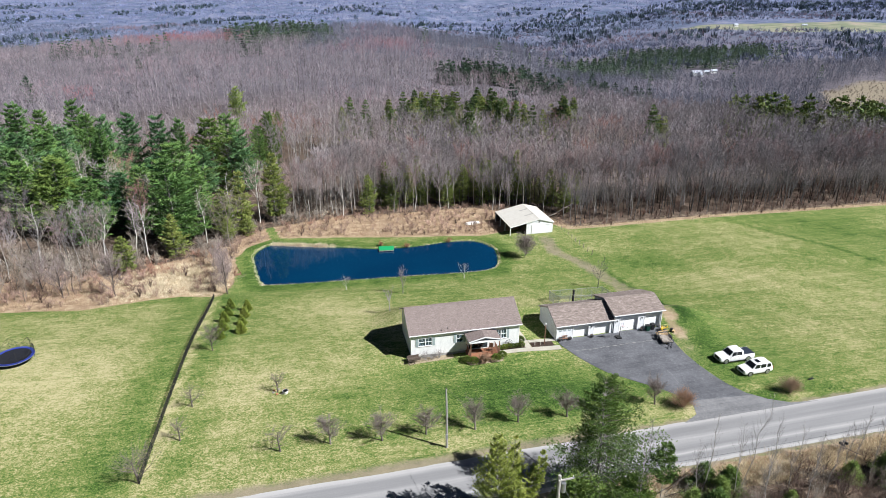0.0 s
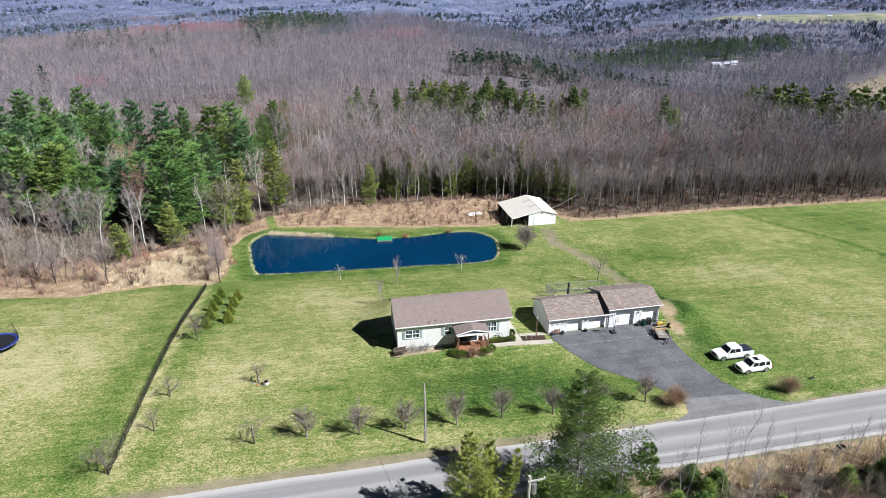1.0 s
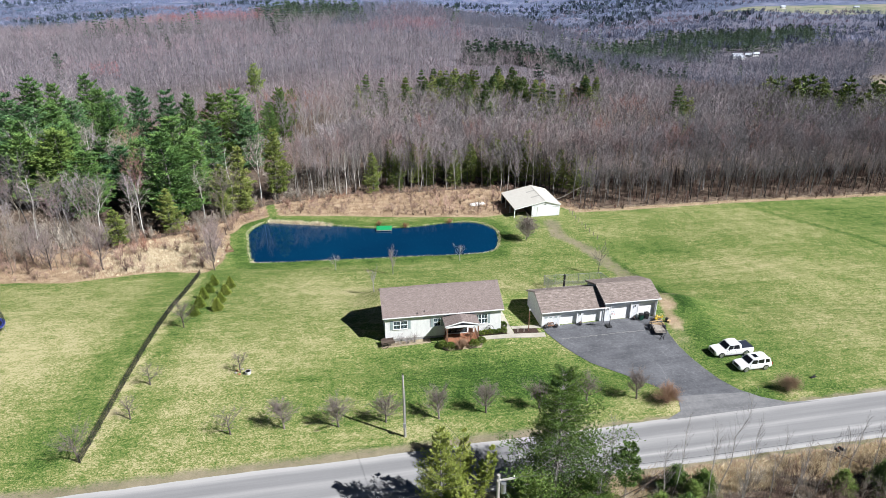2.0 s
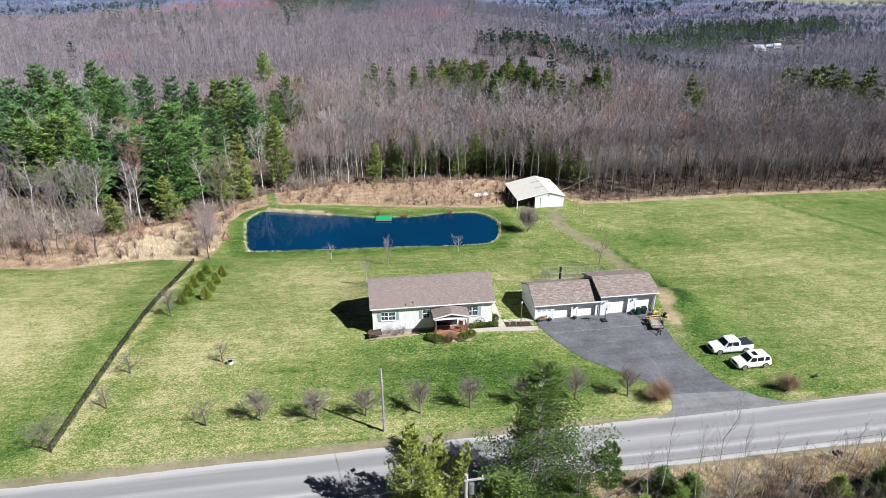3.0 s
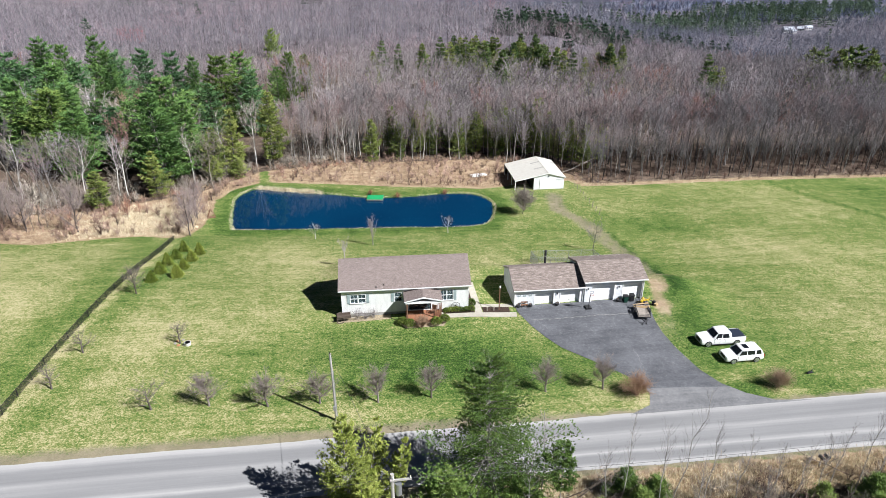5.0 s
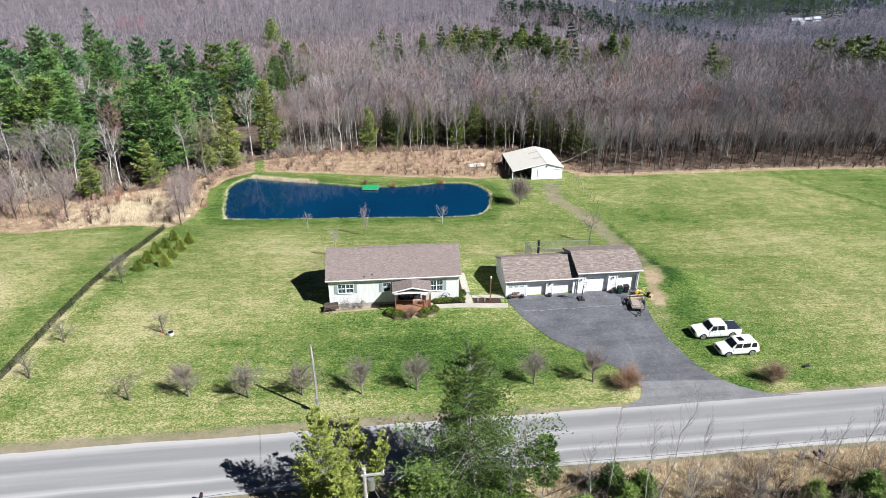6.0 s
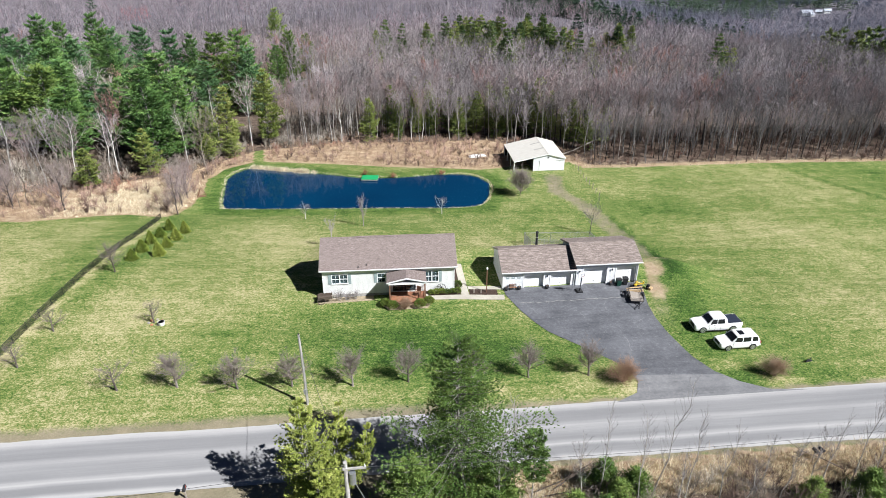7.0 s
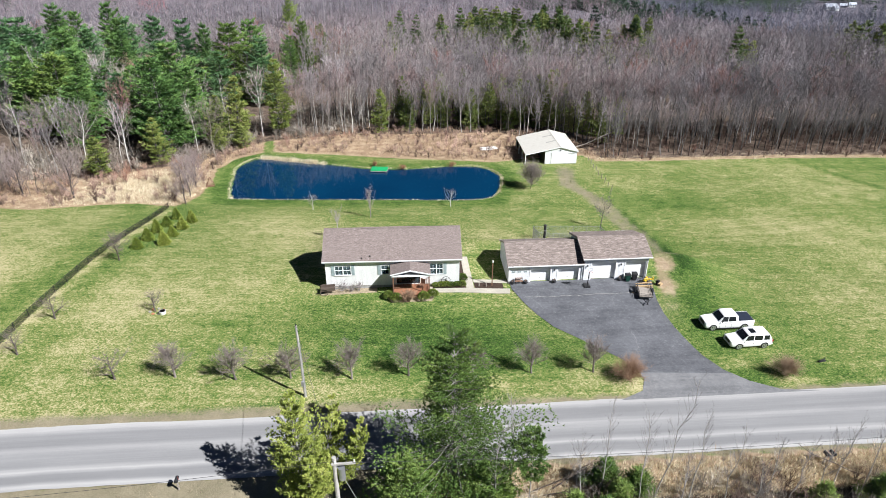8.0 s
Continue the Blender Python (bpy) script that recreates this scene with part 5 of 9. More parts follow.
def wood_tree(seed, H=15.0, fork=0.4, spread=2.2, leaders=6, sprays=10, sub=3, tw=0.016, r0=0.13, sides=4):
    """A forest hardwood: a long bare trunk that parts into steep leaders, each feathered with rising twigs."""
    g = np.random.default_rng(seed)
    tr, cr = Soup(), Soup()
    zz = np.linspace(0, 1, 6)
    bend = np.cumsum(g.normal(0, 0.014, (6, 2)), axis=0) * H
    bend -= bend[0]
    spine = np.stack([bend[:, 0], bend[:, 1], zz * H * 0.96], 1)
    spine[0, 2] = -0.3
    tr.limb(spine, r0 * (1 - 0.88 * zz), sides)
    for k in range(leaders):
        f = np.clip(fork + (0.85 - fork) * (k + g.uniform(-0.3, 0.3)) / leaders, 0.15, 0.9)
        p = np.array([np.interp(f, zz, spine[:, j]) for j in range(3)])
        a = k * 2.4 + g.normal(0, 0.4)
        reach = spread * g.uniform(0.7, 1.25) * (1.15 - 0.6 * f)
        rise = H * (0.97 - f) * g.uniform(0.5, 0.95) + 0.4
        s = np.array([0.0, 0.45, 1.0])
        pts = p + np.stack([np.cos(a + 0.3 * s) * reach * s ** 0.8, np.sin(a + 0.3 * s) * reach * s ** 0.8, rise * s ** 1.15], 1)
        tr.limb(pts, [r0 * 0.42 * (1.15 - f), r0 * 0.26 * (1.15 - f), 0.012], 3, 0.3)
        t = g.uniform(0.12, 1.0, sprays)
        base = np.stack([np.interp(t, s, pts[:, j]) for j in range(3)], 1)
        d = (pts[2] - pts[0]) / np.linalg.norm(pts[2] - pts[0])
        way = d * 0.9 + [0, 0, 0.35] + g.normal(0, 0.45, (sprays, 3))
        way /= np.linalg.norm(way, axis=1)[:, None]
        ln = g.uniform(0.6, 1.2, sprays) * (0.5 + 0.35 * spread)
        cr.blades(base, way, ln, tw * 1.3, g, 0.85)
        rep = np.repeat(np.arange(sprays), sub)
        u = g.uniform(0.15, 0.9, len(rep))
        cr.blades(base[rep] + way[rep] * (ln[rep] * u)[:, None], way[rep] + g.normal(0, 0.45, (len(rep), 3)), ln[rep] * g.uniform(0.4, 0.75, len(rep)), tw, g)
    return tr, cr


def white_pine(seed, H=17.0, base=0.15, spread=4.4, whorls=12, per=6, sprays=30, size=1.0, width=0.15, lift=0.0):
    """A forest conifer: flat plates of foliage on long, uneven branches, open between the tiers."""
    g = np.random.default_rng(seed)
    tr, cr = Soup(), Soup()
    zz = np.linspace(0, 1, 6)
    lean = g.normal(0, 0.02, 2) * H
    tr.limb(np.stack([lean[0] * zz ** 2, lean[1] * zz ** 2, zz * H - 0.3 * (zz == 0)], 1), 0.016 * H * (1 - 0.94 * zz), 6)
    heavy = g.random() * 2 * np.pi
    for w in range(whorls):
        f = min(base + (0.985 - base) * (w + g.uniform(-0.2, 0.2)) / (whorls - 0.6), 0.985)
        f = max(f, base)
        q = (f - base) / (1 - base)
        prof = (1 - q) ** 0.62 * (0.6 + 0.4 * min(1.0, q * 4)) * g.uniform(0.78, 1.15)
        for b in range(per):
            a = 2 * np.pi * (b + g.uniform(-0.4, 0.4)) / per + w * 0.9
            reach = spread * (prof + 0.05) * g.uniform(0.65, 1.2) * (1 + 0.22 * np.cos(a - heavy))
            d = np.array([np.cos(a), np.sin(a), 0.5 * q + lift + g.normal(0, 0.07)])
            side = np.array([-d[1], d[0], 0.0])
            p0 = np.array([lean[0] * f * f, lean[1] * f * f, f * H])
            p1 = p0 + d * reach + [0, 0, 0.08 * reach]
            tr.limb([p0, p1], [0.05 * (1.15 - f) + 0.01, 0.01], 3, 0.2)
            n = max(3, int(sprays * (0.3 + 0.7 * reach / spread) + 0.5))
            s = g.uniform(0.18, 1.0, n) ** 0.7
            off = g.normal(0, 0.2, n) * reach * (1.25 - s)
            at = p0 + (p1 - p0) * s[:, None] + side * off[:, None] + g.normal(0, 0.05, (n, 3)) * size
            way = d * 0.8 + side * np.sign(off)[:, None] * 0.55 + g.normal(0, 0.35, (n, 3)) * [1, 1, 0.6] + [0, 0, 0.22]
            tone = np.clip(g.normal(0.45, 0.12) + g.normal(0, 0.10, n) + 0.28 * (s - 0.6), 0, 1)
            cr.blades(at, way, size * g.uniform(0.6, 1.2, n) * (0.6 + 0.4 * prof), width, g, np.repeat(tone, 3))
    cr.blades(np.tile([[lean[0], lean[1], H * 0.97]], (12, 1)), g.normal(0, 0.5, (12, 3)) + [0, 0, 1], size, width, g, 0.6)
    return tr, cr


def bush(seed, R=1.0, H=1.4, stems=16, twigs=7, tw=0.02, sub=2):
    """A many-stemmed leafless shrub."""
    g = np.random.default_rng(seed)
    s = Soup()
    for i in range(stems):
        a, lean = g.random() * 2 * np.pi, g.uniform(0.1, 1.0)
        top = np.array([np.cos(a) * R * lean, np.sin(a) * R * lean, H * g.uniform(0.6, 1.0) * (1 - 0.35 * lean)])
        mid = top * [0.4, 0.4, 0.6] + g.normal(0, 0.05, 3)
        s.limb([np.array([np.cos(a) * 0.08, np.sin(a) * 0.08, -0.1]), mid, top], [tw * 1.1, tw * 0.8, tw * 0.3], 3, 0.2)
        t = g.uniform(0.2, 1, twigs)[:, None]
        base = np.where(t < 0.5, mid * t * 2, mid + (top - mid) * (t * 2 - 1))
        way = g.normal(0, 0.5, (twigs, 3)) + top / (np.linalg.norm(top) + 1e-6)
        ln = g.uniform(0.25, 0.55, twigs) * H
        s.blades(base, way, ln, tw * 0.8, g)
        if sub:
            rep = np.repeat(np.arange(twigs), sub)
            wn_ = way / np.linalg.norm(way, axis=1)[:, None]
            s.blades(base[rep] + wn_[rep] * (ln[rep] * g.uniform(0.3, 0.9, len(rep)))[:, None], way[rep] + g.normal(0, 0.5, (len(rep), 3)), ln[rep] * 0.5, tw * 0.6, g)
    return s


def soup_mesh(name, arr, mat, tint=0.5, tip_is_tint=False):
    v, t, tip = arr
    me = soup(name, v, t, mat, tip if tip_is_tint else np.full(len(v), tint))
    if not tip_is_tint:
        put_attr(me, "tip", tip)
    return me


def strew(name, variants, places, mat, label, category, tip_is_tint=False, tints=None):
    """Many plants joined into one object: variants are (v, t, tip); places are (x, y, z, turn, scale, stretch)."""
    places = np.asarray(places, float)
    pick = np.arange(len(places)) % len(variants)
    V, T, A, B, n = [], [], [], [], 0
    g = np.random.default_rng(len(places))
    tints = g.random(len(places)) if tints is None else tints
    for i, (v, t, tip) in enumerate(variants):
        sel = np.nonzero(pick == i)[0]
        if not len(sel):
            continue
        pl = places[sel]
        c, s = np.cos(pl[:, 3]), np.sin(pl[:, 3])
        x = (v[None, :, 0] * c[:, None] - v[None, :, 1] * s[:, None]) * pl[:, 4:5] + pl[:, 0:1]
        y = (v[None, :, 0] * s[:, None] + v[None, :, 1] * c[:, None]) * pl[:, 4:5] + pl[:, 1:2]
        z = v[None, :, 2] * pl[:, 5:6] + pl[:, 2:3]
        V.append(np.stack([x, y, z], 2).reshape(-1, 3))
        T.append((t[None] + (np.arange(len(sel)) * len(v))[:, None, None] + n).reshape(-1, 3))
        if tip_is_tint:
            A.append(np.clip(tip[None] + (tints[sel][:, None] - 0.5) * 0.5, 0, 1).ravel())
        else:
            A.append(np.repeat(tints[sel], len(v)))
            B.append(np.tile(tip, len(sel)))
        n += len(sel) * len(v)
    me = soup(name, np.concatenate(V), np.concatenate(T), mat, np.concatenate(A))
    if not tip_is_tint:
        put_attr(me, "tip", np.concatenate(B))
    return tagged(new(name, me), label, category, kind="stuff")


def join(*soups):
    v, t, a, n = [], [], [], 0
    for s in soups:
        x = s.arrays()
        v.append(x[0])
        t.append(x[1] + n)
        a.append(x[2])
        n += len(x[0])
    return np.concatenate(v), np.concatenate(t), np.concatenate(a)


# ---- the woods ----
G = np.random.default_rng(11)


def scatter(x0, x1, y0, y1, step):
    xs, ys = np.meshgrid(np.arange(x0, x1, step), np.arange(y0, y1, step))
    x, y = xs.ravel() + G.uniform(-0.5, 0.5, xs.size) * step, ys.ravel() + G.uniform(-0.5, 0.5, xs.size) * step
    keep = (x > -0.86 * y - 8) & (x < 0.74 * y + 38)
    return x[keep], y[keep]


def pine_zone(x, y):
    """How far the ground belongs to the pine stand beside the pond."""
    return ss(-34, -44, x - 0.22 * (y - 140)) * ss(108, 114, y + 0.05 * x) * ss(12, 0, y - 188 + 0.1 * (x + 40))


def plant(name, meshes, x, y, turn, s, h, label, category, group, sink=0.0):
    t = thing(name, Matrix.Translation((x, y, land(x, y) - sink)) @ Matrix.Rotation(turn, 4, 'Z') @ Matrix.Diagonal((s, s, h, 1)), label, category, group)
    for me in meshes:
        ob = new(me.name.split(".")[0], me)
        ob.parent = t
    return t


def rows_of(x, y, lo, hi, sink=0.0):
    n = len(x)
    s = G.uniform(lo, hi, n)
    return np.stack([x, y, shaped(x, y) - sink, G.random(n) * 6.28, s * G.uniform(0.85, 1.15, n), s], 1)


# white pines of the stand: plan place, height, crown radius, tone
PINES = [(-114.4, 162.2, 21.0, 5.6, 1), (-128.4, 191.8, 22.0, 6.6, 0), (-116.8, 185.6, 21.0, 5.0, 0), (-110.4, 191.2, 23.0, 5.4, 0), (-104.5, 186.0, 19.5, 5.0, 0),
         (-91.0, 167.5, 18.0, 4.8, 0), (-93.0, 173.0, 20.5, 4.6, 1), (-88.7, 179.6, 21.0, 4.8, 1), (-81.0, 180.0, 20.0, 5.2, 1), (-75.2, 180.8, 19.0, 4.0, 0),
         (-63.4, 172.5, 20.5, 6.6, 2), (-60.8, 178.9, 20.5, 6.0, 0), (-55.1, 171.7, 17.0, 4.6, 1), (-102.6, 151.7, 20.0, 6.8, 1), (-101.3, 158.5, 19.0, 5.8, 0),
         (-63.7, 165.2, 14.5, 5.0, 1), (-59.8, 137.7, 20.0, 6.2, 0), (-54.0, 133.6, 16.0, 5.2, 0), (-57.0, 127.5, 18.5, 6.0, 0), (-65.4, 133.8, 15.5, 5.0, 0),
         (-85.2, 135.5, 17.0, 6.6, 2), (-91.5, 133.5, 16.5, 6.0, 0), (-74.9, 127.2, 14.5, 5.2, 0), (-72.0, 137.0, 13.5, 4.4, 1), (-79.0, 143.0, 14.0, 5.0, 0),
         (-97.0, 141.0, 18.0, 6.0, 0), (-108.0, 145.0, 19.0, 6.0, 1), (-120.0, 150.0, 20.0, 6.0, 0), (-125.0, 170.0, 20.0, 6.0, 1), (-138.0, 178.0, 21.0, 6.0, 0),
         (-104.0, 172.0, 18.0, 5.6, 1), (-86.3, 267.1, 20.0, 4.2, 2), (-56.0, 202.4, 18.5, 4.0, 2), (-57.5, 196.0, 15.0, 3.6, 0), (-70.0, 150.0, 14.0, 4.6, 1), (-92.0, 150.5, 16.0, 5.4, 0)]
pine_meshes = {}
for tone, mat in enumerate((MAT_PINE, MAT_PINEBLUE, MAT_PINEOLIVE)):
    pine_meshes[tone] = []
    for i in range(2):
        a, b = plume_pine(400 + 10 * tone + i, 20.0, 5.9, 0.08 + 0.05 * i, 14, 7, 52, 3, 0.80, 0.125, 0.24, (), 0.58)
        pine_meshes[tone].append((soup_mesh("trunk", a.arrays(), MAT_BARE, 0.3), soup_mesh("crown", b.arrays(), mat, tip_is_tint=True)))
for i, (px_, py_, h, r, tone) in enumerate(PINES):
    plant("pine_tree", pine_meshes[tone][i % 2], px_, py_, i * 2.4, r / 5.3, h / 20.0, "tall green white pine in the stand by the pond", "tree", "white pines")

def near_belt(x, y):
    """The belt of tall conifers below the field's far wood."""
    return np.maximum(0.9 * seg(x, y, 130, 270, 165, 259, 8), seg(x, y, 165, 259, 222, 283, 8))


def conifer_belt(x, y):
    """How far a place belongs to the belts of conifers on the far slope."""
    return np.maximum.reduce([near_belt(x, y), 0.8 * seg(x, y, 5, 432, 75, 436, 10), 0.5 * seg(x, y, 60, 500, 150, 480, 12), seg(x, y, 133, 690, 231, 718, 20), seg(x, y, 250, 795, 340, 790, 14),
                              0.32 * seg(x, y, 90, 620, 130, 560, 14), 0.36 * seg(x, y, 40, 560, 100, 640, 8), seg(x, y, -190, 655, -130, 660, 24), 0.45 * seg(x, y, -160, 560, -150, 650, 14), 0.5 * seg(x, y, -330, 560, -230, 560, 8), 0.8 * seg(x, y, 250, 860, 420, 900, 40)])


# groups of hemlocks in the wood: plan centre, width, number
CLUMPS = [(-8, 250, 11, 13), (4, 250, 10, 13), (14, 241, 10, 13), (24, 235, 10, 13), (30, 224, 5, 6), (41, 231, 4, 5), (10, 256, 14, 8), (-20, 240, 8, 4), (-57, 230, 4, 2), (71, 216, 4, 3), (-36, 236, 6, 3), (46, 244, 4, 3), (8, 214, 6, 3)]

# hardwoods at the wood's edge
edge_kinds = []
for i in range(10):
    tr, cr = wood_tree(100 + i, 14.5 + 0.4 * (i % 5), 0.30 + 0.05 * (i % 4), 2.2 + 0.4 * (i % 4), 9 + i % 3, 16, 5, 0.017, 0.105 + 0.012 * (i % 4), 5)
    edge_kinds.append((tr.arrays(), cr.arrays()))
edge_meshes = []
for i, (a, b) in enumerate(edge_kinds):
    tint = 0.04 + 0.094 * i
    edge_meshes.append((soup_mesh("trunk", a, MAT_BARE, tint), soup_mesh("crown", b, MAT_BARE, tint)))
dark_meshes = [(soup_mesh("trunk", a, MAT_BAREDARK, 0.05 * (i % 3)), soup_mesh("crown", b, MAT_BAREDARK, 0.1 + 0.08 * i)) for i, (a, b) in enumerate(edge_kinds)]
shed_clear = lambda x, y: (x > 9) & (x < 29) & (y < 152)
x, y = scatter(-130, 175, 98, 225, 2.55)
back = y - tree_line(x)
ok = (back > 0) & (back < 24) & ~shed_clear(x, y)
ok &= G.random(len(x)) > (0.55 + 0.43 * ss(4, 11, back)) * pine_zone(x, y)
for hx, hy in ((-39.9, 143.4), (-45.8, 136.5), (-48.6, 133.5), (-54.4, 119.5), (-60.2, 110.8), (-18.2, 150.2), (-57.0, 127.5), (-74.9, 127.2)):
    ok &= ~((np.abs(x - hx) < 3.6) & (y < hy + 3) & (y > hy - 14))
ok &= (x > -44) | (G.random(len(x)) < 0.5)
ok &= ~((x > -47) & (x < -41) & (y < 152))
x, y, back = x[ok], y[ok], back[ok]
first = np.argsort(back + G.uniform(0, 2, len(back)))[:296]
rest = np.setdiff1d(np.arange(len(x)), first)
for k, i in enumerate(first):
    s = G.uniform(0.66, 1.1) * (0.82 + 0.18 * min(1.0, back[i] / 8)) * (0.86 if x[i] > 28 else 1.0)
    pick = int(G.integers(10))
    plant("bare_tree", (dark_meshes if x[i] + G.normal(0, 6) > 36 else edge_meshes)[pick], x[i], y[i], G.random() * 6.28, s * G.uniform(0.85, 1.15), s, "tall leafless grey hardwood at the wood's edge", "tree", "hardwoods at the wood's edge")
both = [(np.concatenate([a[0], b[0]]), np.concatenate([a[1], b[1] + len(a[0])]), np.concatenate([a[2], b[2]])) for a, b in edge_kinds]
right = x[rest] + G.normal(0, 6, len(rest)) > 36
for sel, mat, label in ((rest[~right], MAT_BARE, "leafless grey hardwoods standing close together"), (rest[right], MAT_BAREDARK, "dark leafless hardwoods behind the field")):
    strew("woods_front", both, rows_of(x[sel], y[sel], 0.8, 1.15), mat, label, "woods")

# hardwoods on the slope
mid_kinds = [join(*wood_tree(200 + i, 15 + 0.6 * (i % 4), 0.36 + 0.05 * (i % 3), 2.5 + 0.45 * (i % 3), 7, 10, 4, 0.028, 0.095, 3)) for i in range(9)]
x, y = scatter(-240, 260, 120, 330, 4.6)
back = y - tree_line(x)
clump = np.maximum.reduce([bump2(x, y, cx, cy - 2, 0.7 * w, 0.6 * w) for cx, cy, w, _ in CLUMPS])
ok = (G.random(len(x)) > 0.85 * ss(0.35, 0.6, clump)) & (conifer_belt(x, y + 4) < 0.5) & (conifer_belt(x, y + 14) < 0.7) & (conifer_belt(x, y + 22) < 0.85) & (near_belt(x, y + 18) < 0.5) & (near_belt(x, y + 27) < 0.5) & (back >= 24) & (back < 125) & (G.random(len(x)) > 0.93 * pine_zone(x, y))
x, y = x[ok], y[ok]
tints = np.clip(0.48 - 0.2 * ss(30, 100, x) + 0.22 * waves(x * 1.6, y * 1.6) + G.normal(0, 0.2, len(x)), 0.02, 1)
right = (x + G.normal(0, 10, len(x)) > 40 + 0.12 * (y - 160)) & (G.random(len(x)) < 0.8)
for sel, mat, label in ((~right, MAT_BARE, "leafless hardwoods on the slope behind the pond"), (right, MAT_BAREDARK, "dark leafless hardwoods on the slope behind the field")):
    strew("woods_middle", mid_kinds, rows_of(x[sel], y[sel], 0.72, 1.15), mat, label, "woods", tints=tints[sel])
far_kinds = []
for i in range(9):
    g = np.random.default_rng(300 + i)
    s = Soup()
    s.limb([[0, 0, -0.3], g.normal(0, 0.3, 3) * [1, 1, 0] + [0, 0, 7], g.normal(0, 0.5, 3) * [1, 1, 0] + [0, 0, 12.5]], [0.12, 0.09, 0.03], 3)
    n = 52
    h = g.uniform(0.40, 0.92, n)
    a = g.random(n) * 2 * np.pi
    wide = (2.2 + 0.6 * (i % 3)) * np.sqrt(np.clip(1 - ((h - 0.62) / 0.36) ** 2, 0.05, 1)) * np.sqrt(g.random(n))
    at = np.stack([np.cos(a) * wide, np.sin(a) * wide, h * 13.5], 1)
    s.blades(at, np.stack([np.cos(a) * 0.6, np.sin(a) * 0.6, np.ones(n)], 1) + g.normal(0, 0.35, (n, 3)), g.uniform(1.3, 2.8, n), 0.085, g, 0.9)
    far_kinds.append(s.arrays())
x, y = scatter(-640, 760, 240, 800, 6.6)
ok = (y - tree_line(x)) > 125
ok &= (near_belt(x, y + 18) < 0.5) & (near_belt(x, y + 27) < 0.5) & (conifer_belt(x, y + 4) < 0.5) & (conifer_belt(x, y + 14) < 0.7) & (conifer_belt(x, y + 22) < 0.85) & (hay_field(x, y) < 0.5) & (bump2(x, y, 297, 742, 40, 30) < 0.5)
x, y = x[ok], y[ok]
patchy = ss(0.2, 0.9, waves(x * 0.8 + 40, y * 0.8)) * 0.25
pale = np.maximum.reduce([bump2(x, y, -236, 455, 34, 16), 0.9 * bump2(x, y, -150, 590, 30, 70), 0.8 * bump2(x, y, -95, 330, 10, 30), 0.9 * bump2(x, y, 35, 425, 30, 8)])
ruddy = np.maximum.reduce([0.9 * bump2(x, y, -235, 640, 90, 40), 0.95 * bump2(x, y, -186, 335, 12, 11), 0.5 * bump2(x, y, -40, 570, 50, 60), 0.4 * bump2(x, y, -60, 700, 60, 60)])
tints = np.clip((0.12 + G.random(len(x)) * 0.5 + patchy) * (1 - pale) + ruddy, 0, 1)
valley = (ss(430, 560, y + 0.5 * np.clip(x, -120, 300)) > G.random(len(x))) & (x > -120) | (y > 680)
for sel, mat, label in ((~valley, MAT_FARBARE, "leafless hardwoods covering the far slope"), (valley, MAT_HAZEVALLEY, "leafless woods in the valley with lilac haze in their colour")):
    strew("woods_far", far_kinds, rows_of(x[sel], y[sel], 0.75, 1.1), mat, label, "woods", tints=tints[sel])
dist_kinds = []
for i in range(6):
    s = Soup()
    n = 15
    s.blades(G.normal(0, 2.2, (n, 3)) * [1, 1, 0.5] + [0, 0, 5], G.normal(0, 0.35, (n, 3)) + [0, 0, 1.0], G.uniform(3.0, 6.0, n), 0.36, G)
    dist_kinds.append(s.arrays())
x, y = scatter(-1500, 1600, 790, 1900, 15)
open_land = bump2(x, y, 800, 1470, 360, 150) > 0.35
ok = ~open_land & (x > -0.8 * y) & (x < 0.8 * y)
strew("woods_distant", dist_kinds, rows_of(x[ok], y[ok], 0.8, 1.3), MAT_HAZELILAC, "distant leafless woods on the hills, lilac haze in their colour", "woods", tints=np.clip(0.45 + 0.3 * waves(x[ok] * 0.25, y[ok] * 0.25) + G.normal(0, 0.15, int(ok.sum())), 0, 0.9))
x, y = scatter(-2200, 2400, 1900, 3100, 25)
ok = (x > -0.8 * y) & (x < 0.8 * y) & (bump2(x, y, 900, 2600, 200, 60) < 0.4) & (G.random(len(x)) < 0.55 + 0.4 * (waves(x * 0.4, y * 0.3) > -0.2))
strew("woods_horizon", [(v[:27] * [2.0, 2.0, 1.0], t[(t < 27).all(axis=1)], a[:27]) for v, t, a in dist_kinds], rows_of(x[ok], y[ok], 0.9, 1.4), MAT_HAZEBLUE, "leafless woods towards the horizon, blue haze in their colour", "woods")

# hemlocks among the hardwoods
hem_kinds = [plume_pine(500 + i, 16.5, 2.9, 0.2 + 0.08 * i, 16, 7, 20, 3, 0.65, 0.13, 0.05, (), 0.8) for i in range(3)]
hem_meshes = [(soup_mesh("trunk", a.arrays(), MAT_BARE, 0.2), soup_mesh("crown", b.arrays(), MAT_HEMLOCK, tip_is_tint=True)) for a, b in hem_kinds]
olive_meshes = [(a, soup_mesh("crown", b.arrays(), MAT_UNDERSTORY, tip_is_tint=True)) for (a, _), (_, b) in zip(hem_meshes, hem_kinds)]
g = np.random.default_rng(77)
for cx, cy, spread_, count in CLUMPS:
    for k in range(count):
        s = g.uniform(0.8, 1.15)
        hx, hy = g.normal(cx, spread_ * 0.6), g.normal(cy, spread_ * 0.55)
        plant("hemlock_tree", (olive_meshes if k % 3 else hem_meshes)[int(g.integers(3))], hx, hy, g.random() * 6.28, s * 1.25, s * 1.08, "dark green hemlock among leafless hardwoods", "tree", "hemlocks in the wood")
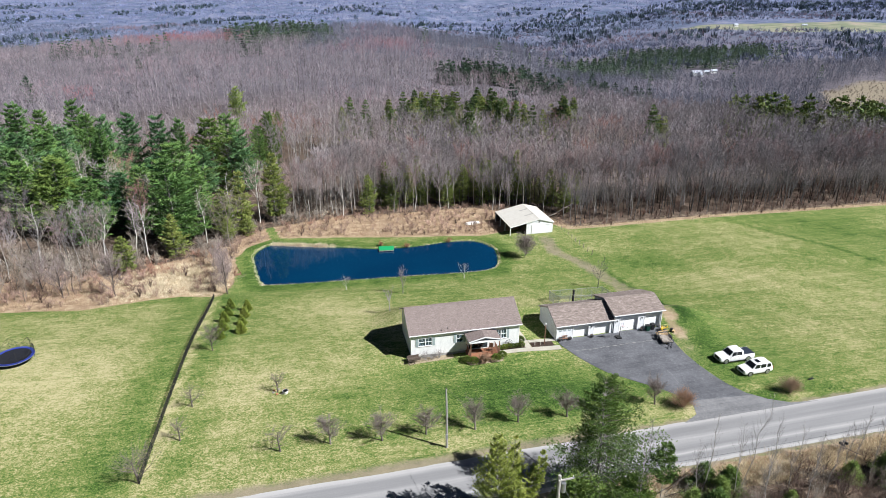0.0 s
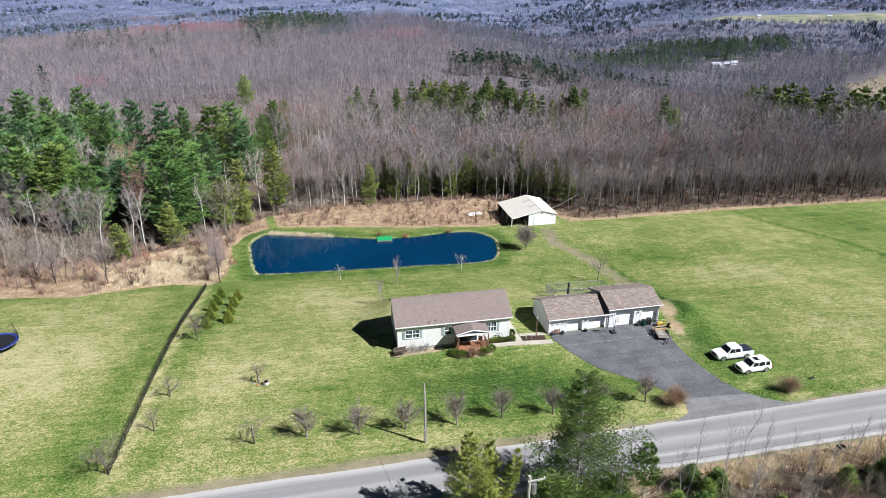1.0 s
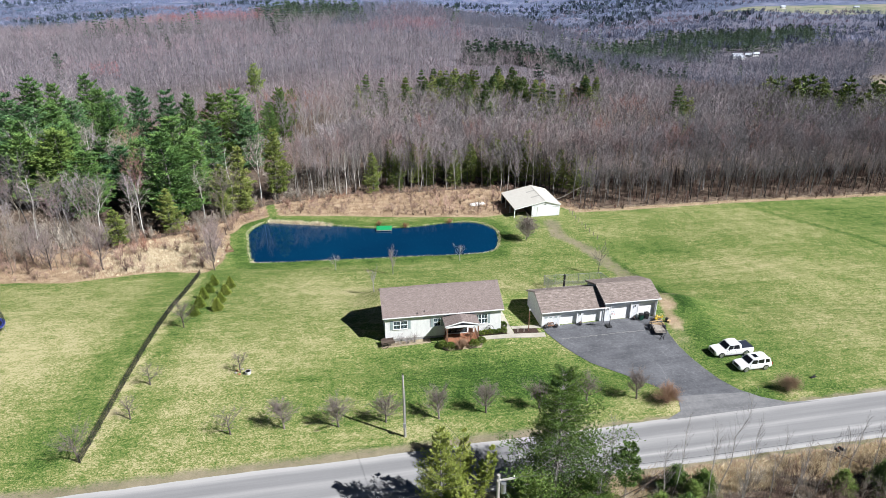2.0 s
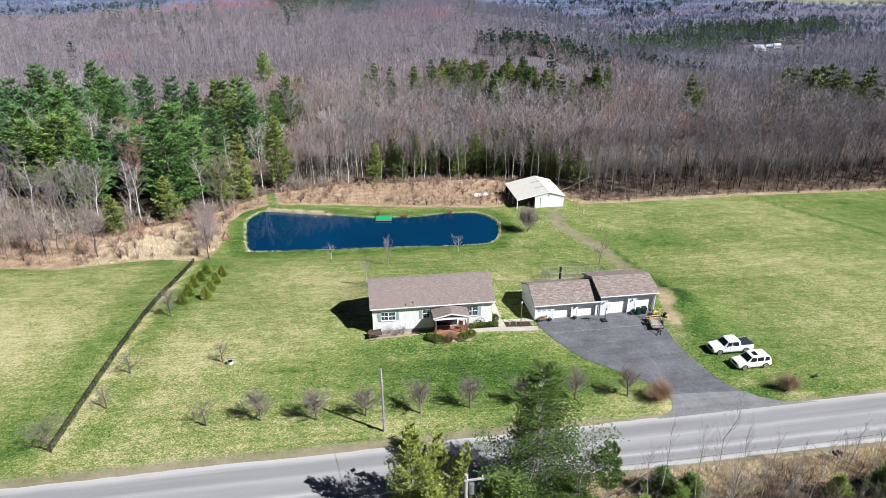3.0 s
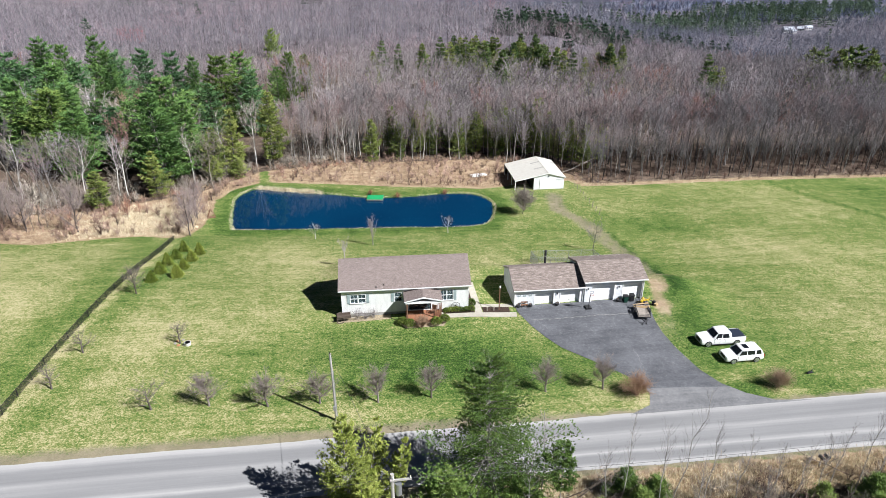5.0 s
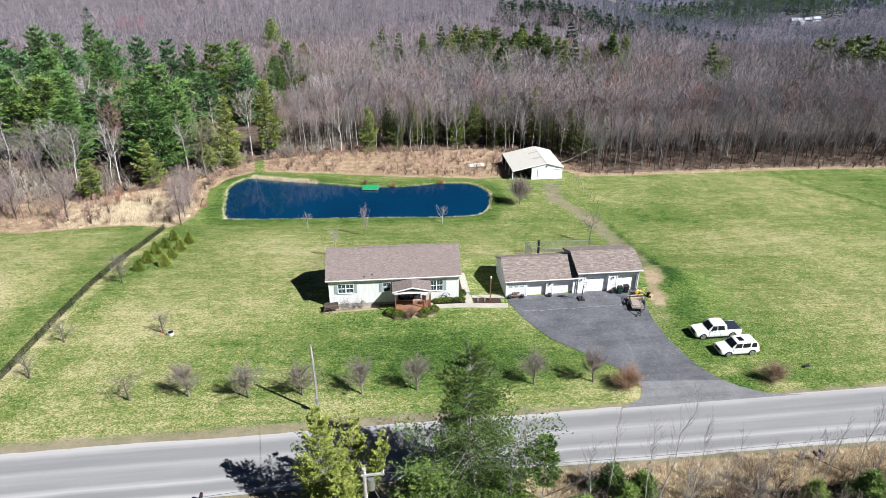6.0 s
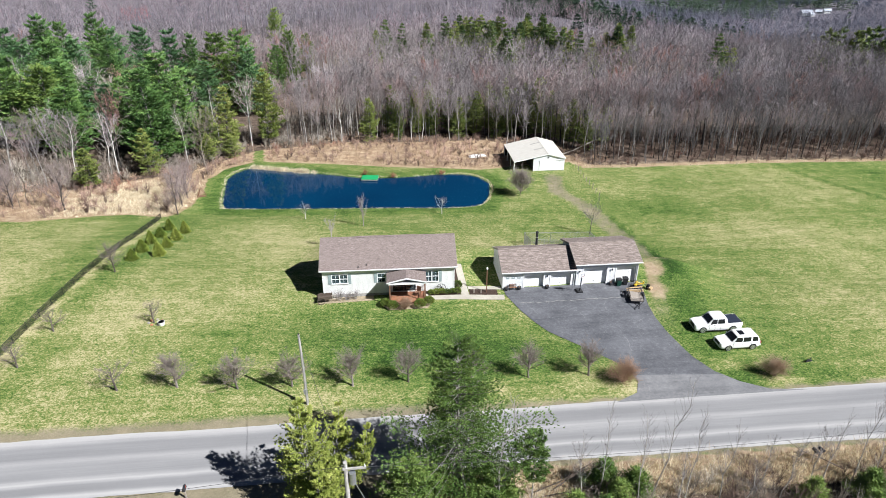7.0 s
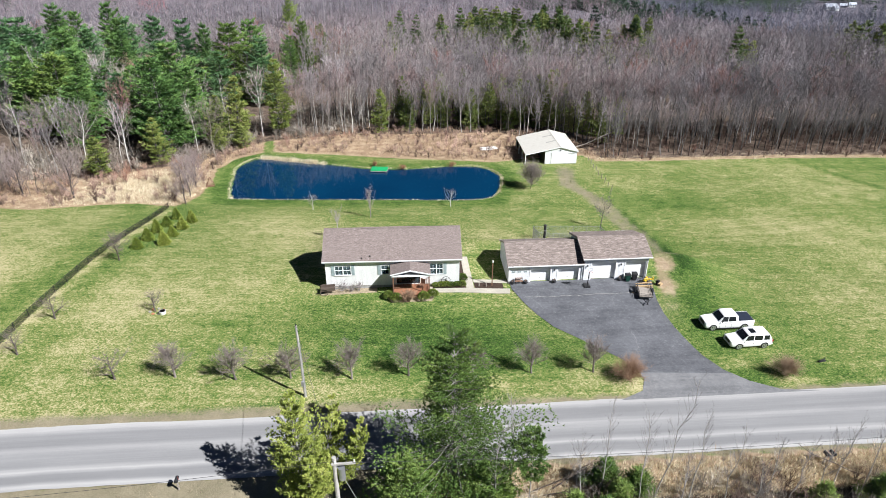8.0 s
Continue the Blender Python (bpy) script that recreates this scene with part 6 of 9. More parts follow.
belt_kinds = [plume_pine(610 + i, 11.5, 3.9, 0.05, 9, 6, 7, 3, 1.15, 0.32, 0.05)[1].arrays() for i in range(3)]
x, y = scatter(-330, 320, 246, 560, 4.4)
ok = (G.random(len(x)) < ss(0.2, 0.55, conifer_belt(x, y))) | ((G.random(len(x)) < 0.0012) & (y > 330))
near = near_belt(x, y) > 0.2
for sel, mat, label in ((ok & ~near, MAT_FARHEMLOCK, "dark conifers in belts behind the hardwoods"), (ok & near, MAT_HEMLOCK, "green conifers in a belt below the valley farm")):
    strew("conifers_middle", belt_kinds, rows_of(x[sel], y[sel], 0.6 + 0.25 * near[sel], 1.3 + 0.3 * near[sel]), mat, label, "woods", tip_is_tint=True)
far_hem = [white_pine(600 + i, 15, 0.10, 2.9, 8, 5, 3, 1.5, 0.46, -0.05)[1].arrays() for i in range(3)]
x, y = scatter(-500, 700, 560, 1000, 6.0)
belt = conifer_belt(x, y)
ok = (G.random(len(x)) < 0.95 * ss(0.2, 0.6, belt) * np.minimum(1, belt * 1.4) + 0.006) & (hay_field(x, y) < 0.3)
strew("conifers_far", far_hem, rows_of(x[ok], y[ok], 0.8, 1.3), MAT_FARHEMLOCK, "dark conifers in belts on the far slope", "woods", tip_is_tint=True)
cone_kinds = []
for i in range(3):
    s = Soup()
    n = 14
    s.blades(G.normal(0, 3.2, (n, 3)) * [1, 1, 0.2] + [0, 0, 2], G.normal(0, 0.2, (n, 3)) + [0, 0, 1.0], G.uniform(6, 11, n), 1.3, G, np.repeat(G.uniform(0.2, 0.6, n), 3))
    cone_kinds.append(s.arrays())
x, y = scatter(-1900, 2200, 900, 2800, 22)
belt = ss(0.35, 1.0, waves(x * 0.3, y * 0.22 + 9)) * 0.7
ok = (G.random(len(x)) < np.maximum(belt, 0.85 * seg(x, y, 350, 2000, 1500, 2300, 220))) & ~(bump2(x, y, 800, 1470, 360, 150) > 0.35)
strew("conifers_distant", cone_kinds, rows_of(x[ok], y[ok], 0.8, 1.4), MAT_HAZECONIFER, "dark conifer belts on distant hills, blue haze in their colour", "woods", tip_is_tint=True)


# ---- vehicles ----
MAT_WHITECAR = plain("white_car_paint", (0.80, 0.80, 0.79), 0.22, wear=0.03, spec=0.6)
MAT_TYRE = plain("black_rubber", (0.022, 0.022, 0.023), 0.85, wear=0.3)
MAT_RIM = plain("alloy_rim", (0.55, 0.55, 0.56), 0.3, 0.8, wear=0.1)
MAT_CARGLASS = plain("tinted_car_glass", (0.012, 0.014, 0.017), 0.06, wear=0.1, spec=0.7)
MAT_BLACKTRIM = plain("black_plastic", (0.018, 0.018, 0.02), 0.45, wear=0.2)
MAT_LAMP = plain("clear_lamp_lens", (0.55, 0.58, 0.60), 0.12, wear=0.08, spec=0.7)
MAT_TAIL = plain("red_tail_lens", (0.30, 0.01, 0.01), 0.2, wear=0.1, spec=0.6)
MAT_TONNEAU = plain("dark_navy_bed_cover", (0.022, 0.028, 0.045), 0.55, wear=0.2)
MAT_PLATE = plain("pale_plate", (0.5, 0.5, 0.48), 0.5, wear=0.1)


def loft(sections):
    """A skin over sections (x, bottom, waist, top, half width at the bottom, waist, top)."""
    b = Mesh()
    for (x, zb, zw, zt, wb, ww, wt) in sections:
        ring = [(wb * 0.9, zb), (wb, zb + 0.06), (ww, zw), (wt + (ww - wt) * 0.25, zt - 0.05), (wt * 0.88, zt)]
        ring = ring + [(-w, z) for w, z in ring[::-1]]
        b.v += [(x, w, z) for w, z in ring]
    n = 10
    for i in range(len(sections) - 1):
        for j in range(n):
            p, q = i * n + j, i * n + (j + 1) % n
            b.f.append((p, q, q + n, p + n))
    b.f.append(tuple(range(n))[::-1])
    b.f.append(tuple(range((len(sections) - 1) * n, len(sections) * n)))
    return b


def wheel(parent, x, y, r, w):
    s = 1 if y > 0 else -1
    t = Mesh().tube([(x, y - s * w, r), (x, y - s * w * 0.9, r), (x, y - s * 0.02, r), (x, y, r)], [r * 0.92, r, r, r * 0.93], 20)
    ty = part("wheel", t, MAT_TYRE, parent, "black tyre on alloy rim")
    rim = Mesh().tube([(x, y - s * 0.05, r), (x, y + s * 0.006, r)], [r * 0.80, r * 0.77], 18)
    part("rim", rim, MAT_RIM, ty)
    # Black discs laid on the rim stand in for its shaded openings.
    for k in range(5):
        a = 2 * math.pi * k / 5
        g = Mesh().tube([(x + math.cos(a + 0.63) * r * 0.42, y + s * 0.004, r + math.sin(a + 0.63) * r * 0.42), (x + math.cos(a + 0.63) * r * 0.42, y + s * 0.012, r + math.sin(a + 0.63) * r * 0.42)], r * 0.13, 8)
        part("rim_gap", g, MAT_BLACKTRIM, ty)
    arch = Mesh()
    n = 14
    for k in range(n + 1):
        a = math.pi * k / n
        for q in (r * 1.02, r * 1.10):
            arch.v.append((x + math.cos(a) * q, y + s * 0.004, r + math.sin(a) * q))
            arch.v.append((x + math.cos(a) * q, y - s * 0.10, r + math.sin(a) * q))
    for k in range(n):
        p = k * 4
        arch.f += [(p, p + 2, p + 6, p + 4), (p + 1, p + 5, p + 7, p + 3), (p + 2, p + 3, p + 7, p + 6), (p, p + 4, p + 5, p + 1)]
    part("wheel_arch", arch, MAT_BLACKTRIM, parent)


def quad(a, b, c, d, t):
    """A thin plate over four corners, thickness t along its normal."""
    A, B, C, D = (Vector(p) for p in (a, b, c, d))
    nn = (B - A).cross(D - A).normalized() * t
    q = Mesh()
    q.add([A, B, C, D, A + nn, B + nn, C + nn, D + nn], [(3, 2, 1, 0), (4, 5, 6, 7), (0, 1, 5, 4), (1, 2, 6, 5), (2, 3, 7, 6), (3, 0, 4, 7)])
    return q


def soften(ob, width):
    b = ob.modifiers.new("rounded", 'BEVEL')
    b.width, b.segments, b.limit_method, b.angle_limit = width, 2, 'ANGLE', radians(14)


def vehicle(kind, m, label, L, W, H, hood, cowl, roof_f, roof_b, tail, belt, bed=None):
    """A car with its nose at +x. hood, cowl, roof and tail are places along x; belt is the window line."""
    c = thing(kind, m, label, "truck" if bed else "car", "parked white vehicles")
    w = W / 2
    f, b = L / 2, -L / 2
    hz = belt - 0.02
    secs = [(f, 0.40, 0.62, hz - 0.20, w * 0.82, w * 0.87, w * 0.78), (f - 0.08, 0.32, 0.65, hz - 0.10, w * 0.90, w * 0.95, w * 0.84), (f - 0.28, 0.29, 0.67, hz - 0.07, w * 0.94, w * 0.985, w * 0.86), (f - 0.6, 0.27, 0.68, hz - 0.03, w * 0.96, w, w * 0.9),
            (hood, 0.27, 0.7, hz + 0.02, w * 0.97, w, w * 0.92), (cowl, 0.27, 0.7, belt + 0.03, w * 0.97, w, w * 0.94)]
    if bed:
        secs += [(bed + 0.02, 0.27, 0.7, belt + 0.03, w * 0.97, w, w * 0.95), (b + 0.1, 0.33, 0.7, belt + 0.04, w * 0.97, w, w * 0.96), (b, 0.45, 0.7, belt + 0.02, w * 0.92, w * 0.97, w * 0.93)]
    else:
        secs += [(tail + 0.3, 0.28, 0.7, belt + 0.05, w * 0.97, w, w * 0.93), (b + 0.12, 0.36, 0.72, belt + 0.04, w * 0.93, w * 0.97, w * 0.88), (b, 0.5, 0.74, belt - 0.12, w * 0.80, w * 0.86, w * 0.76)]
    body = part("body", loft(secs), MAT_WHITECAR, c, "glossy white painted bodywork", smooth=True)
    soften(body, 0.07)
    wr = w * 0.85
    cabin = Mesh()
    zb, zr = belt + 0.01, H
    base = [(cowl, w * 0.90), (tail, w * 0.90)]
    prof = [(cowl + 0.05, zb, w * 0.93), (roof_f, zr - 0.05, wr), (roof_f - 0.35, zr, wr * 0.97), ((roof_f + roof_b) / 2, zr + 0.02, wr * 0.98), (roof_b + 0.25, zr - 0.01, wr * 0.97), (roof_b, zr - 0.07, wr), (tail, zb, w * 0.92)]
    for (x, z, hw) in prof:
        cabin.v += [(x, hw, z), (x, -hw, z)]
    n = len(prof)
    for i in range(n - 1):
        cabin.f.append((2 * i, 2 * i + 2, 2 * i + 3, 2 * i + 1))
    cabin.f.append(tuple(range(0, 2 * n, 2))[::-1])
    cabin.f.append(tuple(range(1, 2 * n, 2)))
    cabin.f.append((0, 1, 2 * n - 1, 2 * n - 2))
    cab = part("cabin", cabin, MAT_WHITECAR, c, "white roof and pillars", smooth=True)
    soften(cab, 0.05)

    def on_front(u, s):
        """A point of the windscreen: u up the glass, s across."""
        x, z, hw = (prof[0][i] + (prof[1][i] - prof[0][i]) * u for i in range(3))
        return (x + 0.006, s * hw, z + 0.006)

    part("windscreen", quad(on_front(0.10, -0.86), on_front(0.10, 0.86), on_front(0.88, 0.80), on_front(0.88, -0.80), 0.012), MAT_CARGLASS, c, "dark windscreen")

    def on_back(u, s):
        x, z, hw = (prof[-1][i] + (prof[-2][i] - prof[-1][i]) * u for i in range(3))
        return (x - 0.006, s * hw, z + 0.006)

    part("rear_window", quad(on_back(0.2, 0.85), on_back(0.2, -0.85), on_back(0.9, -0.85), on_back(0.9, 0.85), 0.012), MAT_CARGLASS, c)
    cuts = [0.0, 0.42, 0.46, 0.92] if bed else [0.0, 0.32, 0.35, 0.66, 0.72, 0.95]
    x_f, x_b = cowl - 0.28, tail + 0.18
    for s in (-1, 1):
        for k in range(0, len(cuts), 2):
            xa, xb = x_f + (x_b - x_f) * cuts[k], x_f + (x_b - x_f) * cuts[k + 1]
            z0, z1 = zb + 0.03, zr - 0.11

            def side(x, z):
                u = (z - zb) / (zr - 0.05 - zb)
                return (x, s * ((w * 0.93) * (1 - u) + wr * u + 0.004), z)
            slant = 0.30 if k == 0 else 0.0
            back_sl = 0.12 if k == len(cuts) - 2 else 0.0
            q = [side(xa, z0), side(xb, z0), side(xb + back_sl, z1), side(xa - slant, z1)]
            if s > 0:
                q = q[::-1]
            part("side_window", quad(*q, 0.012), MAT_CARGLASS, c)
        part("mirror", Mesh().ball((cowl - 0.35, s * (w + 0.1), belt + 0.1), 0.07, 0.12, 0.09, 8, 5), MAT_WHITECAR if bed is None else MAT_BLACKTRIM, c)
        part("headlight", Mesh().box(f - 0.28, s * w * 0.52 if s > 0 else -w * 0.86, hz - 0.30, f - 0.02, s * w * 0.86 if s > 0 else -w * 0.52, hz - 0.14), MAT_LAMP, c, "clear headlight")
        part("tail_light", Mesh().box(b - 0.012, s * w * 0.72 if s > 0 else -w * 0.93, belt - 0.35, b + 0.12, s * w * 0.93 if s > 0 else -w * 0.72, belt - 0.02), MAT_TAIL, c, "red tail light")
        for k in (0.30, 0.62):
            x = x_f + (x_b - x_f) * k
            part("door_handle", Mesh().box(x, s * w - 0.01 if s > 0 else -w - 0.02, belt - 0.12, x + 0.16, s * w + 0.02 if s > 0 else -w + 0.01, belt - 0.08), MAT_WHITECAR if bed is None else MAT_BLACKTRIM, c)
        for k in (0.0, 0.36, 0.72):
            x = x_f + 0.1 + (x_b - x_f) * k
            part("door_seam", Mesh().box(x, s * w - 0.002 if s > 0 else -w - 0.006, 0.42, x + 0.012, s * w + 0.006 if s > 0 else -w + 0.002, belt - 0.03), MAT_BLACKTRIM, c)
    part("grille", Mesh().box(f - 0.05, -w * 0.5, 0.60, f + 0.012, w * 0.5, hz - 0.16), MAT_BLACKTRIM, c, "black grille")
    part("bumper", Mesh().box(f - 0.1, -w * 0.8, 0.40, f + 0.04, w * 0.8, 0.56), MAT_RIM if bed else MAT_WHITECAR, c)
    part("bumper", Mesh().box(b - 0.06, -w * 0.85, 0.42, b + 0.08, w * 0.85, 0.58), MAT_RIM if bed else MAT_WHITECAR, c)
    part("number_plate", Mesh().box(b - 0.075, -0.15, 0.62, b - 0.01, 0.15, 0.77), MAT_PLATE, c)
    for x in (f - 0.95, b + (1.15 if bed else 0.95)):
        for s in (-1, 1):
            # Flat black half-disc on the body side stands in for the wheel well's shade.
            part("wheel_arch", Mesh().prism([(x + 0.445 * math.cos(math.pi * k / 10), 0.38 + 0.445 * math.sin(math.pi * k / 10)) for k in range(11)], 1, s * (w + 0.004) - 0.004, s * (w + 0.004) + 0.004), MAT_BLACKTRIM, c)
            wheel(c, x, s * (w + 0.02), 0.41 if bed else 0.38, 0.26)
    if bed:
        part("bed_cover", Mesh().box(b + 0.10, -w * 0.91, belt + 0.03, bed - 0.03, w * 0.91, belt + 0.085), MAT_TONNEAU, c, "dark folding bed cover")
        for s in (-1, 1):
            part("bed_rail", Mesh().box(b + 0.06, s * w * 0.94 - 0.022, belt + 0.02, bed - 0.02, s * w * 0.94 + 0.022, belt + 0.08), MAT_WHITECAR, c)
        part("running_board", Mesh().box(-1.1, -w - 0.06, 0.30, 1.3, -w + 0.04, 0.35), MAT_BLACKTRIM, c)
        part("running_board", Mesh().box(-1.1, w - 0.04, 0.30, 1.3, w + 0.06, 0.35), MAT_BLACKTRIM, c)
    else:
        part("sunroof", quad((roof_f - 0.30, -0.42, zr + 0.008), (roof_f - 0.30, 0.42, zr + 0.008), (roof_f - 0.95, 0.42, zr + 0.020), (roof_f - 0.95, -0.42, zr + 0.020), 0.008), MAT_CARGLASS, c, "dark sunroof")
        for s in (-1, 1):
            part("roof_rail", Mesh().tube([(roof_f - 0.4, s * wr * 0.9, zr + 0.05), (roof_b + 0.4, s * wr * 0.9, zr + 0.05)], 0.02, 6), MAT_RIM, c)
    return c


def on_land(x, y, turn, size=1.0):
    return pose(x, y, land(x, y), 0, 0, turn) @ Matrix.Scale(size, 4)


vehicle("pickup_truck", on_land(38.3, 72.2, 193.3, TRUE), "white crew-cab pickup with dark bed cover parked on grass", 5.85, 2.03, 1.90, 1.62, 1.42, 0.72, -0.88, -1.02, 1.16, bed=-1.05)
vehicle("suv", on_land(39.7, 69.2, 194.5, TRUE), "white sport utility car with sunroof parked on grass", 4.85, 1.97, 1.80, 1.38, 1.15, 0.42, -1.95, -2.32, 1.08)

# ---- by the garages ----
MAT_BINGREEN = plain("dark_green_plastic", (0.012, 0.05, 0.035), 0.45, wear=0.2)
MAT_YELLOW = plain("yellow_machine_paint", (0.62, 0.42, 0.03), 0.4, wear=0.2)
MAT_BOARD = plain("white_backboard", (0.75, 0.76, 0.78), 0.3, wear=0.05)
MAT_RED = plain("red_rim_paint", (0.5, 0.06, 0.03), 0.5, wear=0.15)
MAT_LUMBER = plain("sawn_lumber", (0.48, 0.34, 0.19), 0.8, wear=0.2)
MAT_STONE = plain("field_stone", (0.33, 0.31, 0.28), 0.9, wear=0.35)
MAT_TERRA = plain("terracotta", (0.42, 0.18, 0.10), 0.8, wear=0.2)
MAT_WHITEPOT = plain("white_glaze", (0.72, 0.72, 0.70), 0.35, wear=0.08)
MAT_GREENDECK = plain("green_dock_carpet", (0.015, 0.30, 0.10), 0.85, wear=0.2)
MAT_BLUEPAD = plain("blue_vinyl_pad", (0.035, 0.055, 0.30), 0.45, wear=0.2)
MAT_MAT = plain("black_jumping_mat", (0.014, 0.015, 0.02), 0.7, wear=0.2)


def ga(u, v, dz=0.0, turn=0.0):
    q = garage_a.matrix_basis @ Vector((u, v, 0))
    return pose(q.x, q.y, land(q.x, q.y) + 0.035 + dz, 0, 0, 13.4 + turn) @ Matrix.Scale(TRUE, 4)


def gb(u, v, dz=0.0, turn=0.0):
    q = garage_b.matrix_basis @ Vector((u, v, 0))
    return pose(q.x, q.y, land(q.x, q.y) + 0.035 + dz, 0, 0, 13.4 + turn) @ Matrix.Scale(TRUE, 4)


def kettle(m, label):
    k = thing("planter", m, label, "planter", "dark round planters")
    part("pot", Mesh().tube([(0, 0, 0), (0, 0, 0.05), (0, 0, 0.22), (0, 0, 0.36), (0, 0, 0.40), (0, 0, 0.38)], [0.14, 0.22, 0.32, 0.28, 0.30, 0.24], 14), MAT_DARK, k)
    part("soil", Mesh().tube([(0, 0, 0.33), (0, 0, 0.365)], [0.24, 0.22], 12), MAT_MULCH, k)
    part("plant", soup_mesh("plant", bush(int(m.translation.x * 10), 0.22, 0.35, 8, 4, 0.012, 0).arrays(), MAT_SHRUB, 0.4), MAT_SHRUB, k).matrix_basis = pose(0, 0, 0.36)
    return k


kettle(ga(0.45, -0.35), "dark round planter beside a bench at the garage")
kettle(ga(1.95, -0.35), "dark round planter at the garage bench's end")
kettle(ga(5.25, -0.4), "dark round planter between garage doors")
kettle(gb(4.15, -0.35), "dark round planter by the tall garage")
bench = thing("bench", ga(1.2, -0.35), "small dark wooden bench against the garage wall", "bench")
for k in range(3):
    part("seat_slat", Mesh().box(-0.5, -0.2 + k * 0.13, 0.40, 0.5, -0.09 + k * 0.13, 0.43), MAT_POST, bench)
for k in range(2):
    part("back_slat", Mesh().box(-0.5, 0.2, 0.55 + k * 0.15, 0.5, 0.225, 0.66 + k * 0.15), MAT_POST, bench)
for x in (-0.47, 0.43):
    part("leg", Mesh().box(x, -0.2, 0, x + 0.05, -0.15, 0.4), MAT_DARK, bench)
    part("leg", Mesh().box(x, 0.15, 0, x + 0.05, 0.2, 0.82), MAT_DARK, bench)


def coach_lamp(m):
    c = thing("wall_lamp", m, "small dark lantern on the garage wall", "lamp", "garage wall lanterns")
    part("bracket", Mesh().box(-0.04, -0.06, -0.02, 0.04, 0.0, 0.04), MAT_DARK, c)
    part("lantern", Mesh().tube([(0, -0.12, -0.14), (0, -0.12, 0.0), (0, -0.12, 0.06), (0, -0.12, 0.12)], [0.05, 0.08, 0.09, 0.01], 6), MAT_DARK, c)


ma, mb = garage_a.matrix_basis, garage_b.matrix_basis
for mm in (ma @ pose(5.27, -0.003, 1.6), mb @ pose(0.35, -0.003, 1.9), mb @ pose(4.2, -0.003, 2.0)):
    coach_lamp(mm)
for mm, hh, xs in ((ma, 2.0, (0.06, 8.5)), (mb, 2.6, (7.3,))):
    for xx in xs:
        d = thing("downpipe", mm @ pose(xx, -0.06, 0), "white downpipe at the garage corner", "downpipe")
        part("pipe", Mesh().box(-0.04, -0.04, 0.1, 0.04, 0.03, hh).box(-0.04, -0.2, 0.03, 0.04, 0.03, 0.1), MAT_TRIM, d)

hoop = thing("basketball_hoop", ga(8.75, -1.75), "portable basketball hoop with white backboard and dark base", "hoop")
part("base", Mesh().prism([(-0.4, 0), (0.4, 0), (0.36, 0.2), (-0.36, 0.2)], 1, -0.2, 0.75), MAT_BLACKTRIM, hoop)
part("pole", Mesh().tube([(0, 0.1, 0.1), (0, 0.0, 1.5), (0, -0.15, 2.8)], 0.05, 8), MAT_DARK, hoop)
part("backboard", Mesh().box(-0.56, -0.46, 2.55, 0.56, -0.42, 3.25), MAT_BOARD, hoop)
part("target", Mesh().box(-0.24, -0.465, 2.72, 0.24, -0.461, 2.75).box(-0.24, -0.465, 3.02, 0.24, -0.461, 3.05).box(-0.24, -0.465, 2.75, -0.21, -0.461, 3.02).box(0.21, -0.465, 2.75, 0.24, -0.461, 3.02), MAT_DARK, hoop)
part("arm", Mesh().tube([(-0.05, -0.1, 2.7), (-0.2, -0.43, 2.75)], 0.02, 6).tube([(0.05, -0.1, 2.7), (0.2, -0.43, 2.75)], 0.02, 6), MAT_DARK, hoop)
ring = [(0.23 * math.cos(a), -0.72 + 0.23 * math.sin(a), 2.68) for a in np.linspace(0, 2 * math.pi, 17)]
part("rim", Mesh().tube(ring, 0.012, 5), MAT_RED, hoop)
net = Mesh()
for a in np.linspace(0, 2 * math.pi, 12, endpoint=False):
    for s in (0.4, -0.4):
        net.tube([(0.22 * math.cos(a), -0.72 + 0.22 * math.sin(a), 2.67), (0.14 * math.cos(a + s), -0.72 + 0.14 * math.sin(a + s), 2.3)], 0.006, 3)
part("net", net, MAT_BOARD, hoop)


def bin_(m, mat, label):
    b = thing("trash_bin", m, label, "bin", "wheeled bins")
    t = Mesh()
    t.add([(-0.24, -0.26, 0.05), (0.24, -0.26, 0.05), (0.24, 0.26, 0.05), (-0.24, 0.26, 0.05), (-0.31, -0.36, 1.0), (0.31, -0.36, 1.0), (0.31, 0.36, 1.0), (-0.31, 0.36, 1.0)],
          [(3, 2, 1, 0), (4, 5, 6, 7), (0, 1, 5, 4), (1, 2, 6, 5), (2, 3, 7, 6), (3, 0, 4, 7)])
    part("body", t, mat, b)
    part("lid", Mesh().prism([(-0.38, 1.0), (0.38, 1.0), (0.36, 1.06), (0.0, 1.11), (-0.36, 1.06)], 0, -0.33, 0.33), MAT_BLACKTRIM if mat is not MAT_BLACKTRIM else MAT_TYRE, b)
    part("handle", Mesh().tube([(-0.25, 0.42, 0.98), (0.25, 0.42, 0.98)], 0.02, 6), MAT_BLACKTRIM, b)
    for s in (-1, 1):
        part("wheel", Mesh().tube([(s * 0.2, 0.3, 0.12), (s * 0.27, 0.3, 0.12)], 0.12, 10), MAT_TYRE, b)


bin_(gb(5.0, -0.55), MAT_BINGREEN, "dark green wheeled rubbish bin")
bin_(gb(5.85, -0.35), MAT_BLACKTRIM, "black wheeled rubbish bin")

